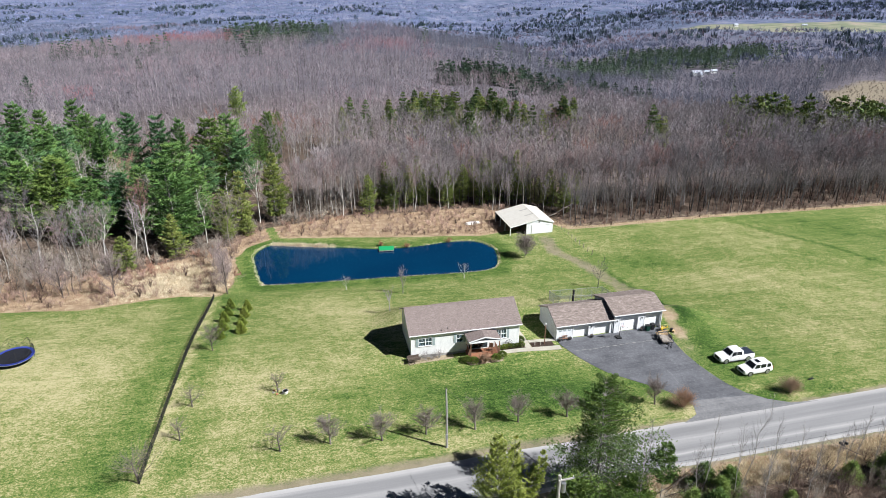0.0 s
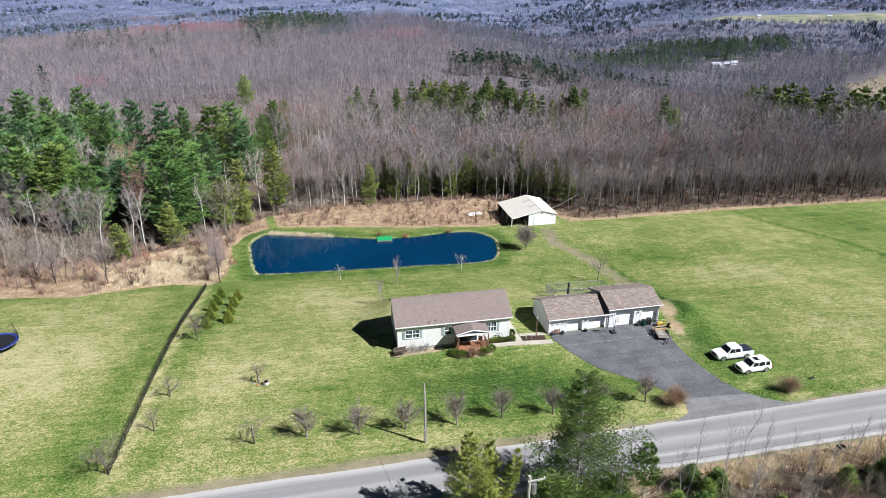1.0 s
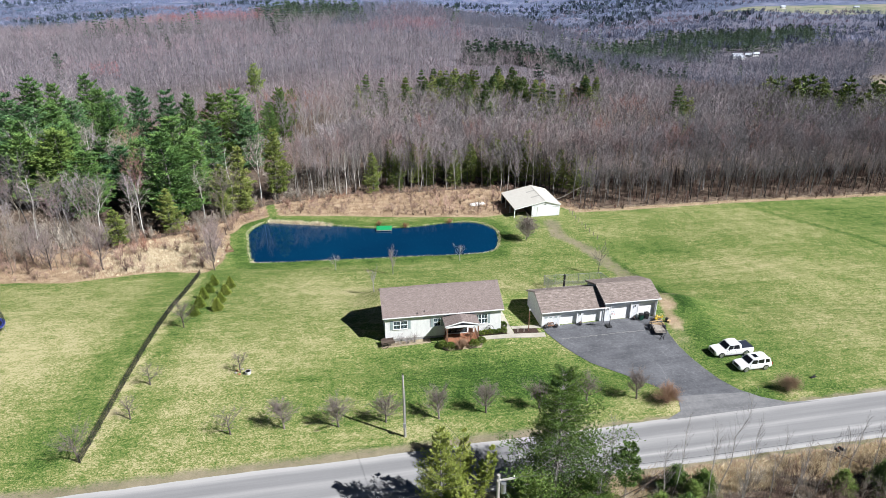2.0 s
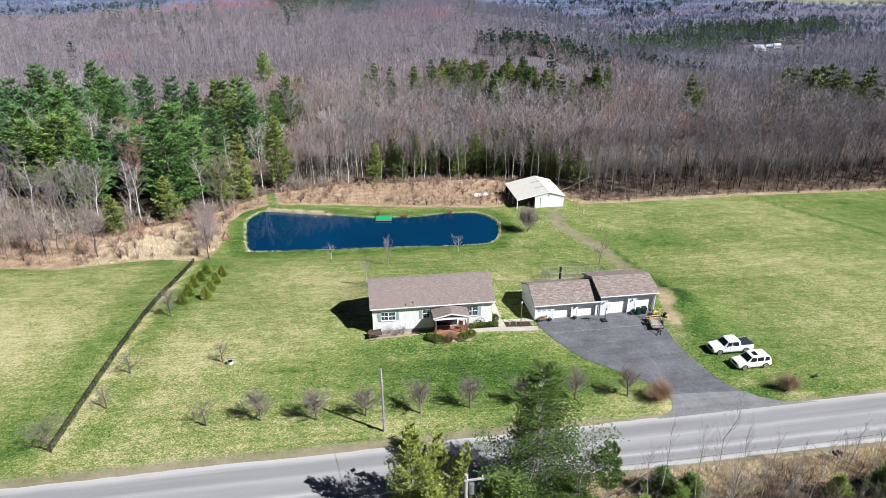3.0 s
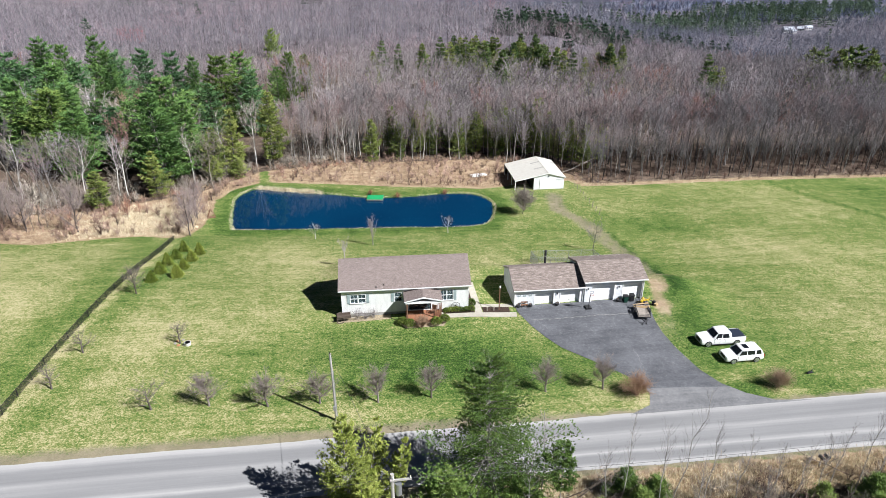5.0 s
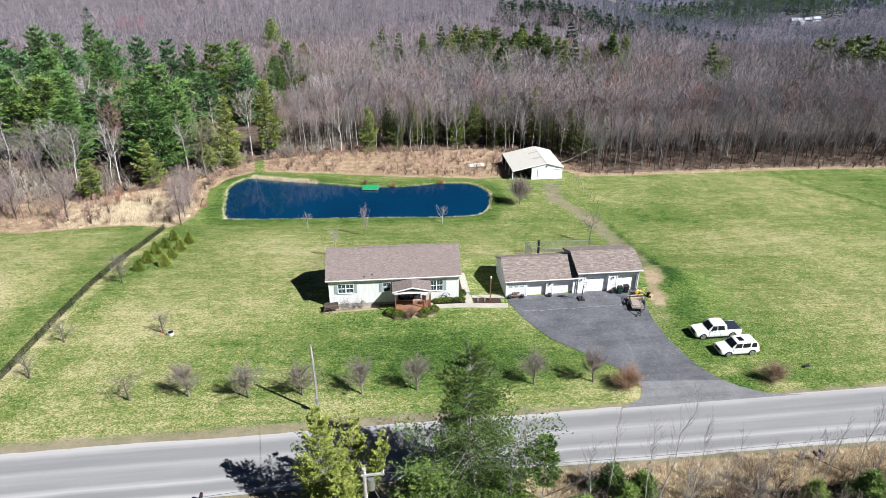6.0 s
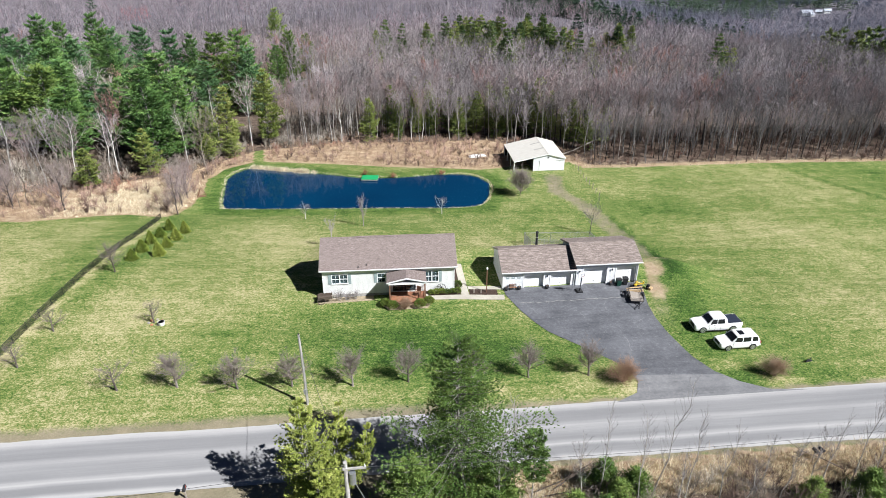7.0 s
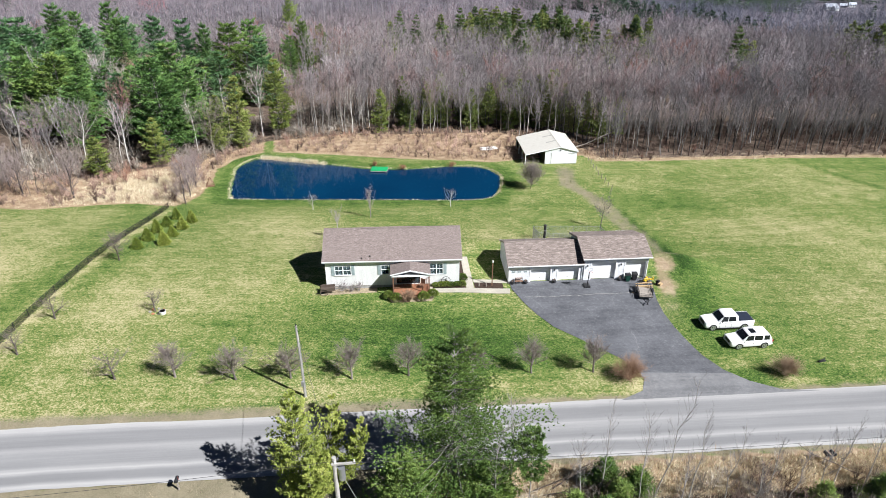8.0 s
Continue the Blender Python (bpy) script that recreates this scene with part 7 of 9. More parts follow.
# utility trailer with its tongue towards the road
trailer = thing("utility_trailer", ga(14.6, -3.7, 0, -12), "black steel utility trailer with wooden deck and rails", "trailer")
for k in range(9):
    part("plank", Mesh().box(-0.80 + k * 0.178, -1.5, 0.50, -0.63 + k * 0.178, 1.5, 0.54), MAT_WOODGREY, trailer)
fr = Mesh()
for x in (-0.84, 0.80):
    fr.box(x, -1.52, 0.40, x + 0.05, 1.52, 0.52)
for y in (-1.52, -0.5, 0.5, 1.48):
    fr.box(-0.8, y, 0.42, 0.8, y + 0.05, 0.498)
part("frame", fr, MAT_DARK, trailer, "black steel frame")
rl = Mesh()
for x in (-0.82, 0.82):
    for z in (0.72, 0.92):
        rl.tube([(x, -1.5, z), (x, 1.5, z)], 0.022, 6)
    for y in (-1.5, -0.75, 0.0, 0.75, 1.5):
        rl.tube([(x, y, 0.5), (x, y, 0.93)], 0.022, 6)
for z in (0.72, 0.92):
    rl.tube([(-0.82, -1.5, z), (0.82, -1.5, z)], 0.022, 6)
part("rail", rl, MAT_DARK, trailer)
part("tongue", Mesh().tube([(-0.7, -1.5, 0.44), (0, -2.8, 0.46)], 0.045, 6).tube([(0.7, -1.5, 0.44), (0, -2.8, 0.46)], 0.045, 6).box(-0.05, -3.0, 0.42, 0.05, -2.75, 0.52), MAT_DARK, trailer)
part("jack", Mesh().tube([(0.12, -2.45, 0.0), (0.12, -2.45, 0.95)], 0.035, 8).box(0.02, -2.55, 0.0, 0.22, -2.35, 0.03), MAT_DARK, trailer)
gate = Mesh()
for x in np.linspace(-0.75, 0.75, 9):
    gate.tube([(x, 1.55, 0.5), (x, 1.75, 1.7)], 0.014, 4)
for z in (0.52, 0.9, 1.3, 1.7):
    y = 1.55 + 0.2 * (z - 0.5) / 1.2
    gate.tube([(-0.78, y, z), (0.78, y, z)], 0.02, 5)
part("ramp_gate", gate, MAT_DARK, trailer, "raised mesh ramp gate")
for s in (-1, 1):
    w_ = part("wheel", Mesh().tube([(s * 0.9, 0.2, 0.33), (s * 1.1, 0.2, 0.33)], 0.33, 16), MAT_TYRE, trailer)
    part("rim", Mesh().tube([(s * 1.1, 0.2, 0.33), (s * 1.112, 0.2, 0.33)], 0.19, 12), MAT_RIM, w_)
    part("fender", Mesh().box(min(s * 0.87, s * 1.14), -0.25, 0.69, max(s * 0.87, s * 1.14), 0.65, 0.71), MAT_DARK, trailer)
lum = thing("lumber", trailer.matrix_basis @ pose(0, 0.9, 0.56), "loose sawn boards lying across the trailer", "lumber")
for k in range(5):
    part("board", Mesh().box(-1.0, -0.1 + k * 0.16, 0.0 + 0.05 * (k % 2), 1.15, 0.02 + k * 0.16, 0.045 + 0.05 * (k % 2), pose(0, 0, 0.2 * (k > 2), 0, -6, 6 * (k - 2))), MAT_LUMBER, lum)
split = thing("log_splitter", ga(15.9, -1.35, 0, 8) @ Matrix.Scale(0.75, 4), "yellow wheeled log splitter beside the trailer", "machine")
part("beam", Mesh().box(-1.0, -0.10, 0.60, 0.9, 0.10, 0.78).box(0.78, -0.14, 0.78, 0.92, 0.14, 1.05), MAT_YELLOW, split)
part("cylinder", Mesh().tube([(-0.95, 0, 0.92), (0.2, 0, 0.92)], 0.10, 12), MAT_YELLOW, split)
part("tank", Mesh().tube([(-0.7, -0.3, 0.5), (-0.7, 0.3, 0.5)], 0.2, 12), MAT_YELLOW, split)
part("engine", Mesh().box(-0.5, 0.15, 0.6, -0.05, 0.55, 0.98).ball((-0.28, 0.35, 1.02), 0.2, 0.2, 0.12, 10, 5), MAT_YELLOW, split)
for s in (-1, 1):
    part("wheel", Mesh().tube([(-0.6, s * 0.38, 0.25), (-0.6, s * 0.52, 0.25)], 0.25, 14), MAT_TYRE, split)
part("tongue", Mesh().tube([(0.8, 0, 0.62), (1.5, 0, 0.35)], 0.04, 6), MAT_DARK, split)
blower = thing("snow_blower", ga(17.0, -1.9, 0, 40) @ Matrix.Scale(0.8, 4), "tan and black walk-behind machine on bare soil", "machine")
part("housing", Mesh().box(-0.35, -0.35, 0.08, 0.35, 0.1, 0.4), MAT_LUMBER, blower)
part("engine", Mesh().box(-0.25, 0.1, 0.3, 0.25, 0.55, 0.72), MAT_BLACKTRIM, blower)
part("handle", Mesh().tube([(-0.25, 0.5, 0.4), (-0.28, 1.2, 0.95)], 0.02, 6).tube([(0.25, 0.5, 0.4), (0.28, 1.2, 0.95)], 0.02, 6), MAT_DARK, blower)
for s in (-1, 1):
    part("wheel", Mesh().tube([(s * 0.3, 0.3, 0.2), (s * 0.44, 0.3, 0.2)], 0.2, 12), MAT_TYRE, blower)

# ---- house front and path ----
post_lamp = thing("lamp_post", pose(13.95, 76.0, land(13.95, 76.0) + 0.04), "brown wooden yard post with small white light", "lamp")
part("pole", Mesh().box(-0.06, -0.06, 0, 0.06, 0.06, 2.95), MAT_POST, post_lamp)
part("arm", Mesh().box(-0.05, -0.32, 2.72, 0.05, 0.06, 2.8), MAT_POST, post_lamp)
part("light", Mesh().tube([(0, 0, 2.96), (0, 0, 3.06), (0, 0, 3.18), (0, 0, 3.28)], [0.07, 0.11, 0.1, 0.02], 8), MAT_WHITEPOT, post_lamp)
for dx, h in ((-0.6, 0.45), (-1.4, 0.5)):
    st = thing("garden_stake", pose(13.95 + dx, 75.8 + dx * 0.2, land(13.9, 75.8) + 0.04), "short weathered wooden stake in mulch", "stake", "garden stakes")
    part("stake", Mesh().box(-0.06, -0.06, 0, 0.06, 0.06, h), MAT_WOODGREY, st)
wh = thing("wagon_wheel", pose(*hl(13.3, -0.16), land(*hl(13.3, -0.2)) + 0.30, 8, 0, 12.8) @ Matrix.Scale(1.1, 4), "black iron wagon wheel leaning by the house", "wheel")
part("rim", Mesh().tube([(0.45 * math.cos(a), 0, 0.46 + 0.45 * math.sin(a)) for a in np.linspace(0, 2 * math.pi, 21)], 0.025, 5), MAT_DARK, wh)
for k in range(5):
    a = math.pi * k / 5
    part("spoke", Mesh().tube([(0.44 * math.cos(a), 0, 0.46 + 0.44 * math.sin(a)), (-0.44 * math.cos(a), 0, 0.46 - 0.44 * math.sin(a))], 0.014, 4), MAT_DARK, wh)
part("hub", Mesh().tube([(0, -0.06, 0.46), (0, 0.06, 0.46)], 0.06, 8), MAT_DARK, wh)
MAT_TRUNKWOOD = plain("dark_weathered_wood", (0.10, 0.075, 0.06), 0.85, wear=0.3)
cart = thing("wooden_cart", pose(*hl(0.2, -0.8), land(*hl(0.2, -0.8)), 0, 0, 20) @ Matrix.Scale(1.45, 4), "weathered dark wooden garden cart by the corner", "cart")
part("tray", Mesh().box(-0.55, -0.3, 0.35, 0.55, 0.3, 0.4).box(-0.55, -0.3, 0.4, 0.55, -0.27, 0.6).box(-0.55, 0.27, 0.4, 0.55, 0.3, 0.6), MAT_TRUNKWOOD, cart)
for s in (-1, 1):
    part("wheel", Mesh().tube([(0.3 * math.cos(a) - 0.3, s * 0.36, 0.3 + 0.3 * math.sin(a)) for a in np.linspace(0, 2 * math.pi, 15)], 0.03, 5), MAT_TRUNKWOOD, cart)
part("shaft", Mesh().tube([(0.5, -0.2, 0.4), (1.2, -0.1, 0.1)], 0.025, 5).tube([(0.5, 0.2, 0.4), (1.2, 0.1, 0.1)], 0.025, 5), MAT_WOODGREY, cart)
rocker = thing("porch_chair", house.matrix_basis @ pose(10.6, -0.9, pz, 0, 0, -30), "dark wooden chair on the porch", "chair")
part("seat", Mesh().box(-0.28, -0.26, 0.38, 0.28, 0.26, 0.42), MAT_POST, rocker)
part("backrest", Mesh().box(-0.28, 0.24, 0.42, 0.28, 0.29, 1.05), MAT_POST, rocker)
for x in (-0.28, 0.23):
    for y in (-0.26, 0.21):
        part("leg", Mesh().box(x, y, 0, x + 0.05, y + 0.05, 0.38), MAT_POST, rocker)
    part("armrest", Mesh().box(x, -0.28, 0.6, x + 0.05, 0.26, 0.63).box(x, -0.26, 0.42, x + 0.05, -0.21, 0.6), MAT_POST, rocker)


# ---- poles, mailboxes, lines ----
MAT_POLE = plain("grey_weathered_pole", (0.40, 0.38, 0.35), 0.8, wear=0.2)
yard_pole = thing("utility_pole", on_land(0.38, 53.3, 0), "bare grey service pole in the lawn", "pole")
part("pole", Mesh().tube([(0, 0, -0.4), (0, 0, 4), (-0.06, 0, 7.25)], [0.125, 0.11, 0.09], 10), MAT_POLE, yard_pole)
part("conduit", Mesh().tube([(0.13, -0.05, 0.2), (0.11, -0.05, 5.5)], 0.025, 6), MAT_GALV, yard_pole)
part("meter_box", Mesh().box(-0.12, -0.28, 1.3, 0.12, -0.10, 1.75), MAT_GALV, yard_pole)
part("insulator", Mesh().tube([(-0.06, 0, 7.25), (-0.06, 0, 7.4)], [0.05, 0.03], 8), MAT_DARK, yard_pole)
line_pole = thing("utility_pole", on_land(8.8, 37.8, 16), "weathered utility pole with crossarm and transformer", "pole")
top = 10.9 - land(8.8, 37.8)
part("pole", Mesh().tube([(0, 0, -0.4), (0, 0, top)], [0.16, 0.12], 10), MAT_POLE, line_pole)
part("crossarm", Mesh().box(-0.15, -0.18, top - 0.45, 1.15, -0.08, top - 0.33), MAT_POLE, line_pole)
for x in (0.05, 1.08):
    part("insulator", Mesh().tube([(x, -0.13, top - 0.33), (x, -0.13, top - 0.15)], [0.05, 0.03], 8), MAT_WHITEPOT, line_pole)
part("transformer", Mesh().tube([(0.36, -0.05, top - 1.6), (0.36, -0.05, top - 0.75)], 0.19, 12), MAT_GALV, line_pole, "grey transformer can")
part("guy_wire", Mesh().tube([(0.1, 0, top - 0.6), (4.5, -2.5, 0.0)], 0.015, 4), MAT_GALV, line_pole)


def cable(a, b, sag, r=0.014):
    c = thing("power_line", Matrix.Identity(4), "thin dark overhead service line", "cable", "overhead lines")
    pts = [Vector(a).lerp(Vector(b), i / 24) - Vector((0, 0, sag * 4 * (i / 24) * (1 - i / 24))) for i in range(25)]
    part("wire", Mesh().tube(pts, r, 4), MAT_DARK, c)


z0 = 10.9
cable((8.8, 37.7, z0 - 0.2), (0.35, 53.3, land(0.38, 53.3) + 7.3), 0.35)
cable((9.8, 37.9, z0 - 0.3), (72, 54.5, 11.5), 1.4)
cable((8.8, 37.7, z0 - 0.2), (-52, 20.5, 12.0), 1.4)


def mailbox(x, y, turn, label):
    m = thing("mailbox", on_land(x, y, turn, TRUE), label, "mailbox", "roadside mailboxes")
    part("post", Mesh().box(-0.05, -0.05, -0.3, 0.05, 0.05, 1.05), MAT_WOODGREY, m)
    arch = [(-0.13, 1.06), (0.13, 1.06), (0.13, 1.2)] + [(0.13 * math.cos(a), 1.2 + 0.13 * math.sin(a)) for a in np.linspace(0.3, math.pi - 0.3, 6)] + [(-0.13, 1.2)]
    part("box", Mesh().prism(arch, 1, -0.3, 0.28), MAT_DARK, m, "black metal mailbox")
    part("door", Mesh().prism([(a * 0.95, 1.06 + (b - 1.06) * 0.95 + 0.003) for a, b in arch], 1, 0.281, 0.295), MAT_WHITEPOT, m)
    part("flag", Mesh().box(0.131, 0.0, 1.1, 0.142, 0.04, 1.42), MAT_RED, m)


mailbox(-4.75, 42.15, 16, "black mailbox on a wooden post by the road")
mailbox(41.75, 53.4, 30, "dark mailbox on a post beside the road")
mailbox(41.25, 53.2, 20, "second dark mailbox leaning beside its neighbour")

# ---- lawn things ----
tub = thing("planter", on_land(-18.6, 63.1, 0), "white tub beside terracotta pots on the lawn", "planter")
part("tub", Mesh().tube([(0, 0, 0), (0, 0, 0.05), (0, 0, 0.42), (0, 0, 0.42), (0, 0, 0.36)], [0.24, 0.28, 0.36, 0.31, 0.29], 16), MAT_WHITEPOT, tub)
part("soil", Mesh().tube([(0, 0, 0.34), (0, 0, 0.37)], [0.3, 0.28], 12), MAT_MULCH, tub)
rr = random.Random(7)
for k in range(7):
    a = k * 0.9
    s = thing("stone", on_land(-19.4 + 0.75 * math.cos(a), 63.4 + 0.55 * math.sin(a), k * 40), "reddish edging stone round the little tree", "stone", "edging stones")
    part("rock", Mesh().ball((0, 0, 0.08), 0.17, 0.13, 0.12, 8, 5, 0.15, rr), MAT_TERRA if k % 2 else MAT_STONE, s)
stump = thing("stump", on_land(46.0, 67.3, 15), "dark fallen branch stump on dead grass", "stump")
part("wood", Mesh().tube([(-0.35, 0, 0.1), (0, 0.05, 0.2), (0.3, 0, 0.14)], [0.1, 0.14, 0.06], 8).tube([(0.05, 0.05, 0.2), (0.2, 0.1, 0.5)], [0.07, 0.03], 6).tube([(-0.2, 0.02, 0.15), (-0.35, -0.1, 0.42)], [0.05, 0.02], 6), MAT_DARK, stump)

tr_m = on_land(-55.0, 70.2, 0)
tramp = thing("trampoline", tr_m, "round black trampoline with blue edge pad and net", "trampoline")
R = 2.35


def circle(r, z, n=28):
    return [(r * math.cos(2 * math.pi * k / n), r * math.sin(2 * math.pi * k / n), z) for k in range(n + 1)]


mat_ = Mesh()
mat_.v = circle(R - 0.33, 0.86)[:-1]
mat_.f = [tuple(range(28))]
mat_.v += circle(R - 0.33, 0.84)[:-1]
mat_.f += [tuple(range(55, 27, -1))]
part("jumping_mat", mat_, MAT_MAT, tramp, "black jumping mat")
pad_ = Mesh()
for k in range(28):
    a0, a1 = 2 * math.pi * k / 28, 2 * math.pi * (k + 1) / 28
    q = [(r * math.cos(a), r * math.sin(a)) for r, a in ((R - 0.36, a0), (R + 0.02, a0), (R + 0.02, a1), (R - 0.36, a1))]
    pad_.prism(q, 2, 0.87, 0.92)
part("edge_pad", pad_, MAT_BLUEPAD, tramp, "faded blue edge pad")
part("frame_ring", Mesh().tube(circle(R, 0.86), 0.035, 6), MAT_GALV, tramp)
for k in range(6):
    a = 2 * math.pi * k / 6 + 0.2
    x0, y0 = R * math.cos(a), R * math.sin(a)
    part("leg", Mesh().tube([(x0, y0, 0.85), (x0 * 1.03, y0 * 1.03, 0.0)], 0.025, 6), MAT_GALV, tramp)
    part("net_pole", Mesh().tube([(x0 * 1.02, y0 * 1.02, 0.5), (x0 * 1.05, y0 * 1.05, 1.7), (x0, y0, 2.55)], 0.022, 6), MAT_DARK, tramp)
netm = Mesh()
for k in range(96):
    a = 2 * math.pi * k / 96
    h = 1.9 + 0.45 * math.cos(6 * (a - 0.2))
    netm.tube([(R * math.cos(a), R * math.sin(a), 0.9), (R * 0.99 * math.cos(a), R * 0.99 * math.sin(a), h)], 0.007, 3)
for z in np.arange(1.0, 1.6, 0.12):
    netm.tube(circle(R * 0.995, z, 36), 0.006, 3)
netm.tube([(R * math.cos(a), R * math.sin(a), 1.9 + 0.45 * math.cos(6 * (a - 0.2))) for a in np.linspace(0, 2 * math.pi, 73)], 0.02, 4)
part("net", netm, MAT_MAT, tramp, "sagging black safety net")

# ---- black chain-link boundary fence ----
MAT_FENCE = plain("black_vinyl_wire", (0.020, 0.021, 0.020), 0.6, wear=0.25)
fence = thing("fence", Matrix.Identity(4), "black chain-link boundary fence across the lawns", "fence")


def mesh_bay(w, h, step, r):
    m = Mesh()
    n = int((w + h) / step)
    for s in (1, -1):
        for k in range(n):
            a = k * step
            u0, v0 = (a, 0.0) if a <= w else (w, a - w)
            u1, v1 = (a - h, h) if a >= h else (0.0, a)
            if s < 0:
                u0, u1 = w - u0, w - u1
            m.tube([(u0, 0, v0), (u1, 0, v1)], r, 3, False)
    return m


def fence_line(x0, y0, x1, y1, bay, h, step, r, mat, parent):
    n = round(math.hypot(x1 - x0, y1 - y0) / bay)
    w = math.hypot(x1 - x0, y1 - y0) / n
    me = mesh_bay(w, h - 0.08, step, r).data("wire_mesh", mat)
    turn = math.degrees(math.atan2(y1 - y0, x1 - x0))
    post = Mesh().tube([(0, 0, -0.3), (0, 0, h + 0.04)], 0.035, 7).ball((0, 0, h + 0.05), 0.045, 0.045, 0.03, 7, 4).data("post", mat)
    for i in range(n + 1):
        a = i / n
        x, y = x0 + (x1 - x0) * a, y0 + (y1 - y0) * a
        z = land(x, y)
        p = new("post", post)
        p.parent, p.matrix_basis = parent, pose(x, y, z)
        if i < n:
            b = (i + 1) / n
            xb, yb = x0 + (x1 - x0) * b, y0 + (y1 - y0) * b
            zb_ = land(xb, yb)
            slope = math.degrees(math.atan2(zb_ - z, w))
            q = new("wire_mesh", me)
            q.parent, q.matrix_basis = parent, pose(x, y, z + 0.04, 0, 0, turn) @ pose(0, 0, 0, 0, -slope, 0)
            part("top_rail", Mesh().tube([(x, y, z + h), (xb, yb, zb_ + h)], 0.025, 6), mat, parent)


fence_line(-28.8, 47.4, -30.3, 55.0, 2.6, 0.85, 0.11, 0.009, MAT_FENCE, fence)
fence_line(-30.3, 55.0, -39.0, 97.2, 2.6, 0.85, 0.11, 0.009, MAT_FENCE, fence)
kennel = thing("kennel", Matrix.Identity(4), "galvanised chain-link dog run on the grass", "enclosure")
ka, kb, kc, kd = (18.8, 92.5), (28.2, 94.8), (27.3, 98.4), (17.9, 96.1)
for p, q in ((ka, kb), (kb, kc), (kd, kc), (ka, kd)):
    fence_line(*p, *q, 2.1, 1.8, 0.12, 0.006, MAT_GALV, kennel)

# ---- pond side ----
dock = thing("dock", pose(-11.9, 123.75, WATER, 0, 0, 6), "floating swim dock with bright green top", "dock")
for k in range(12):
    part("plank", Mesh().box(-1.55 + k * 0.26, -1.15, 0.30, -1.30 + k * 0.26, 1.15, 0.335), MAT_GREENDECK, dock)
part("frame", Mesh().box(-1.57, -1.17, 0.12, 1.58, -1.11, 0.298).box(-1.57, 1.11, 0.12, 1.58, 1.17, 0.298).box(-1.57, -1.1, 0.12, -1.5, 1.1, 0.298).box(1.51, -1.1, 0.12, 1.58, 1.1, 0.298), MAT_WOODGREY, dock)
for x in (-1.1, 0.0, 1.1):
    part("float", Mesh().tube([(x, -1.0, 0.05), (x, 1.0, 0.05)], 0.22, 10), MAT_BLUEPAD, dock)
for y in (-1.1, 1.08):
    part("post", Mesh().tube([(1.4, y, -1.0), (1.4, y, 0.5)], 0.05, 6), MAT_GALV, dock)

junk = thing("rowboat", on_land(6.6, 141.6, 25), "upturned white boat lying in dead grass", "boat")
hull = []
for i in range(7):
    x = -1.5 + i * 0.5
    w = 0.62 * (1 - ((x + 0.2) / 1.9) ** 2) + 0.05
    hull.append((x, 0.0, 0.22, 0.48, w, w * 0.92, w * 0.5))
part("hull", loft(hull), MAT_WHITEPOT, junk)
part("keel", Mesh().box(-1.3, -0.03, 0.46, 1.3, 0.03, 0.53), MAT_WHITEPOT, junk)
tarp = thing("tarp", on_land(8.0, 142.4, 0), "crumpled white plastic sheet on the brush", "sheet")
part("sheet", Mesh().ball((0, 0, 0.12), 0.9, 0.55, 0.3, 12, 6, 0.3, rr), MAT_WHITEPOT, tarp)
log = thing("fallen_tree", on_land(26.5, 146.0, 0), "pale fallen trunk leaning beside the shed", "log")
part("trunk", Mesh().tube([(-3.0, -1.5, 0.25), (0.5, 0.5, 1.0), (4.0, 2.5, 2.3), (6.5, 3.6, 3.2)], [0.13, 0.12, 0.08, 0.03], 8), MAT_WOODGREY, log)
for p, q in (((2.0, 1.4, 1.6), (3.0, 0.2, 3.0)), ((3.5, 2.2, 2.1), (5.5, 1.4, 2.2)), ((1.0, 0.8, 1.2), (1.2, 2.2, 2.8))):
    part("limb", Mesh().tube([p, q], [0.05, 0.015], 6), MAT_WOODGREY, log)
stand = thing("wooden_stand", on_land(-39.2, 110.6, 25), "small brown wooden A-frame stand on the mown edge", "stand")
for y_ in (-0.55, 0.55):
    for x_ in (-0.75, 0.75):
        part("leg", Mesh().tube([(x_, y_, -0.05), (0.04 * (1 if x_ > 0 else -1), y_ * 0.55, 1.55)], 0.05, 6), MAT_POST, stand)
part("ridge_pole", Mesh().tube([(0, -0.5, 1.5), (0, 0.5, 1.5)], 0.045, 6), MAT_POST, stand)
for z_ in (0.28, 0.56, 0.84):
    w_ = 0.75 * (1 - z_ / 1.6)
    part("board", Mesh().box(-w_ - 0.05, -0.48, z_ - 0.09, -w_ + 0.0, 0.48, z_ + 0.09), MAT_DECK, stand)
part("floor_board", Mesh().box(-0.55, -0.45, 0.06, 0.55, 0.45, 0.11), MAT_POST, stand)
old_fence = thing("fence", Matrix.Identity(4), "old weathered wooden posts along the field edge", "fence")
for k in range(9):
    u = k / 8
    x, y = 27.3 + 3.2 * u, 137.5 - 17.0 * u
    part("post", Mesh().tube([(x, y, land(x, y) - 0.2), (x + rr.uniform(-.15, .15), y + rr.uniform(-.1, .1), land(x, y) + rr.uniform(0.8, 1.3))], 0.06, 6), MAT_WOODGREY, old_fence)


# ---- garden plants ----
def bush_mesh(seed, R, H, stems, twigs, tw, mat, tint, sub=2):
    return soup_mesh("crown", bush(seed, R, H, stems, twigs, tw, sub).arrays(), mat, tint)


def round_tree(seed, H, spread, r0=0.07, limbs=14, twigs=9, sub=3, crown=0.28, tw=0.016, rise=0.9):
    tr, cr = bare_tree(seed, H, crown, spread, limbs, twigs, sub, r0, 6, tw, rise)
    return tr.arrays(), cr.arrays()


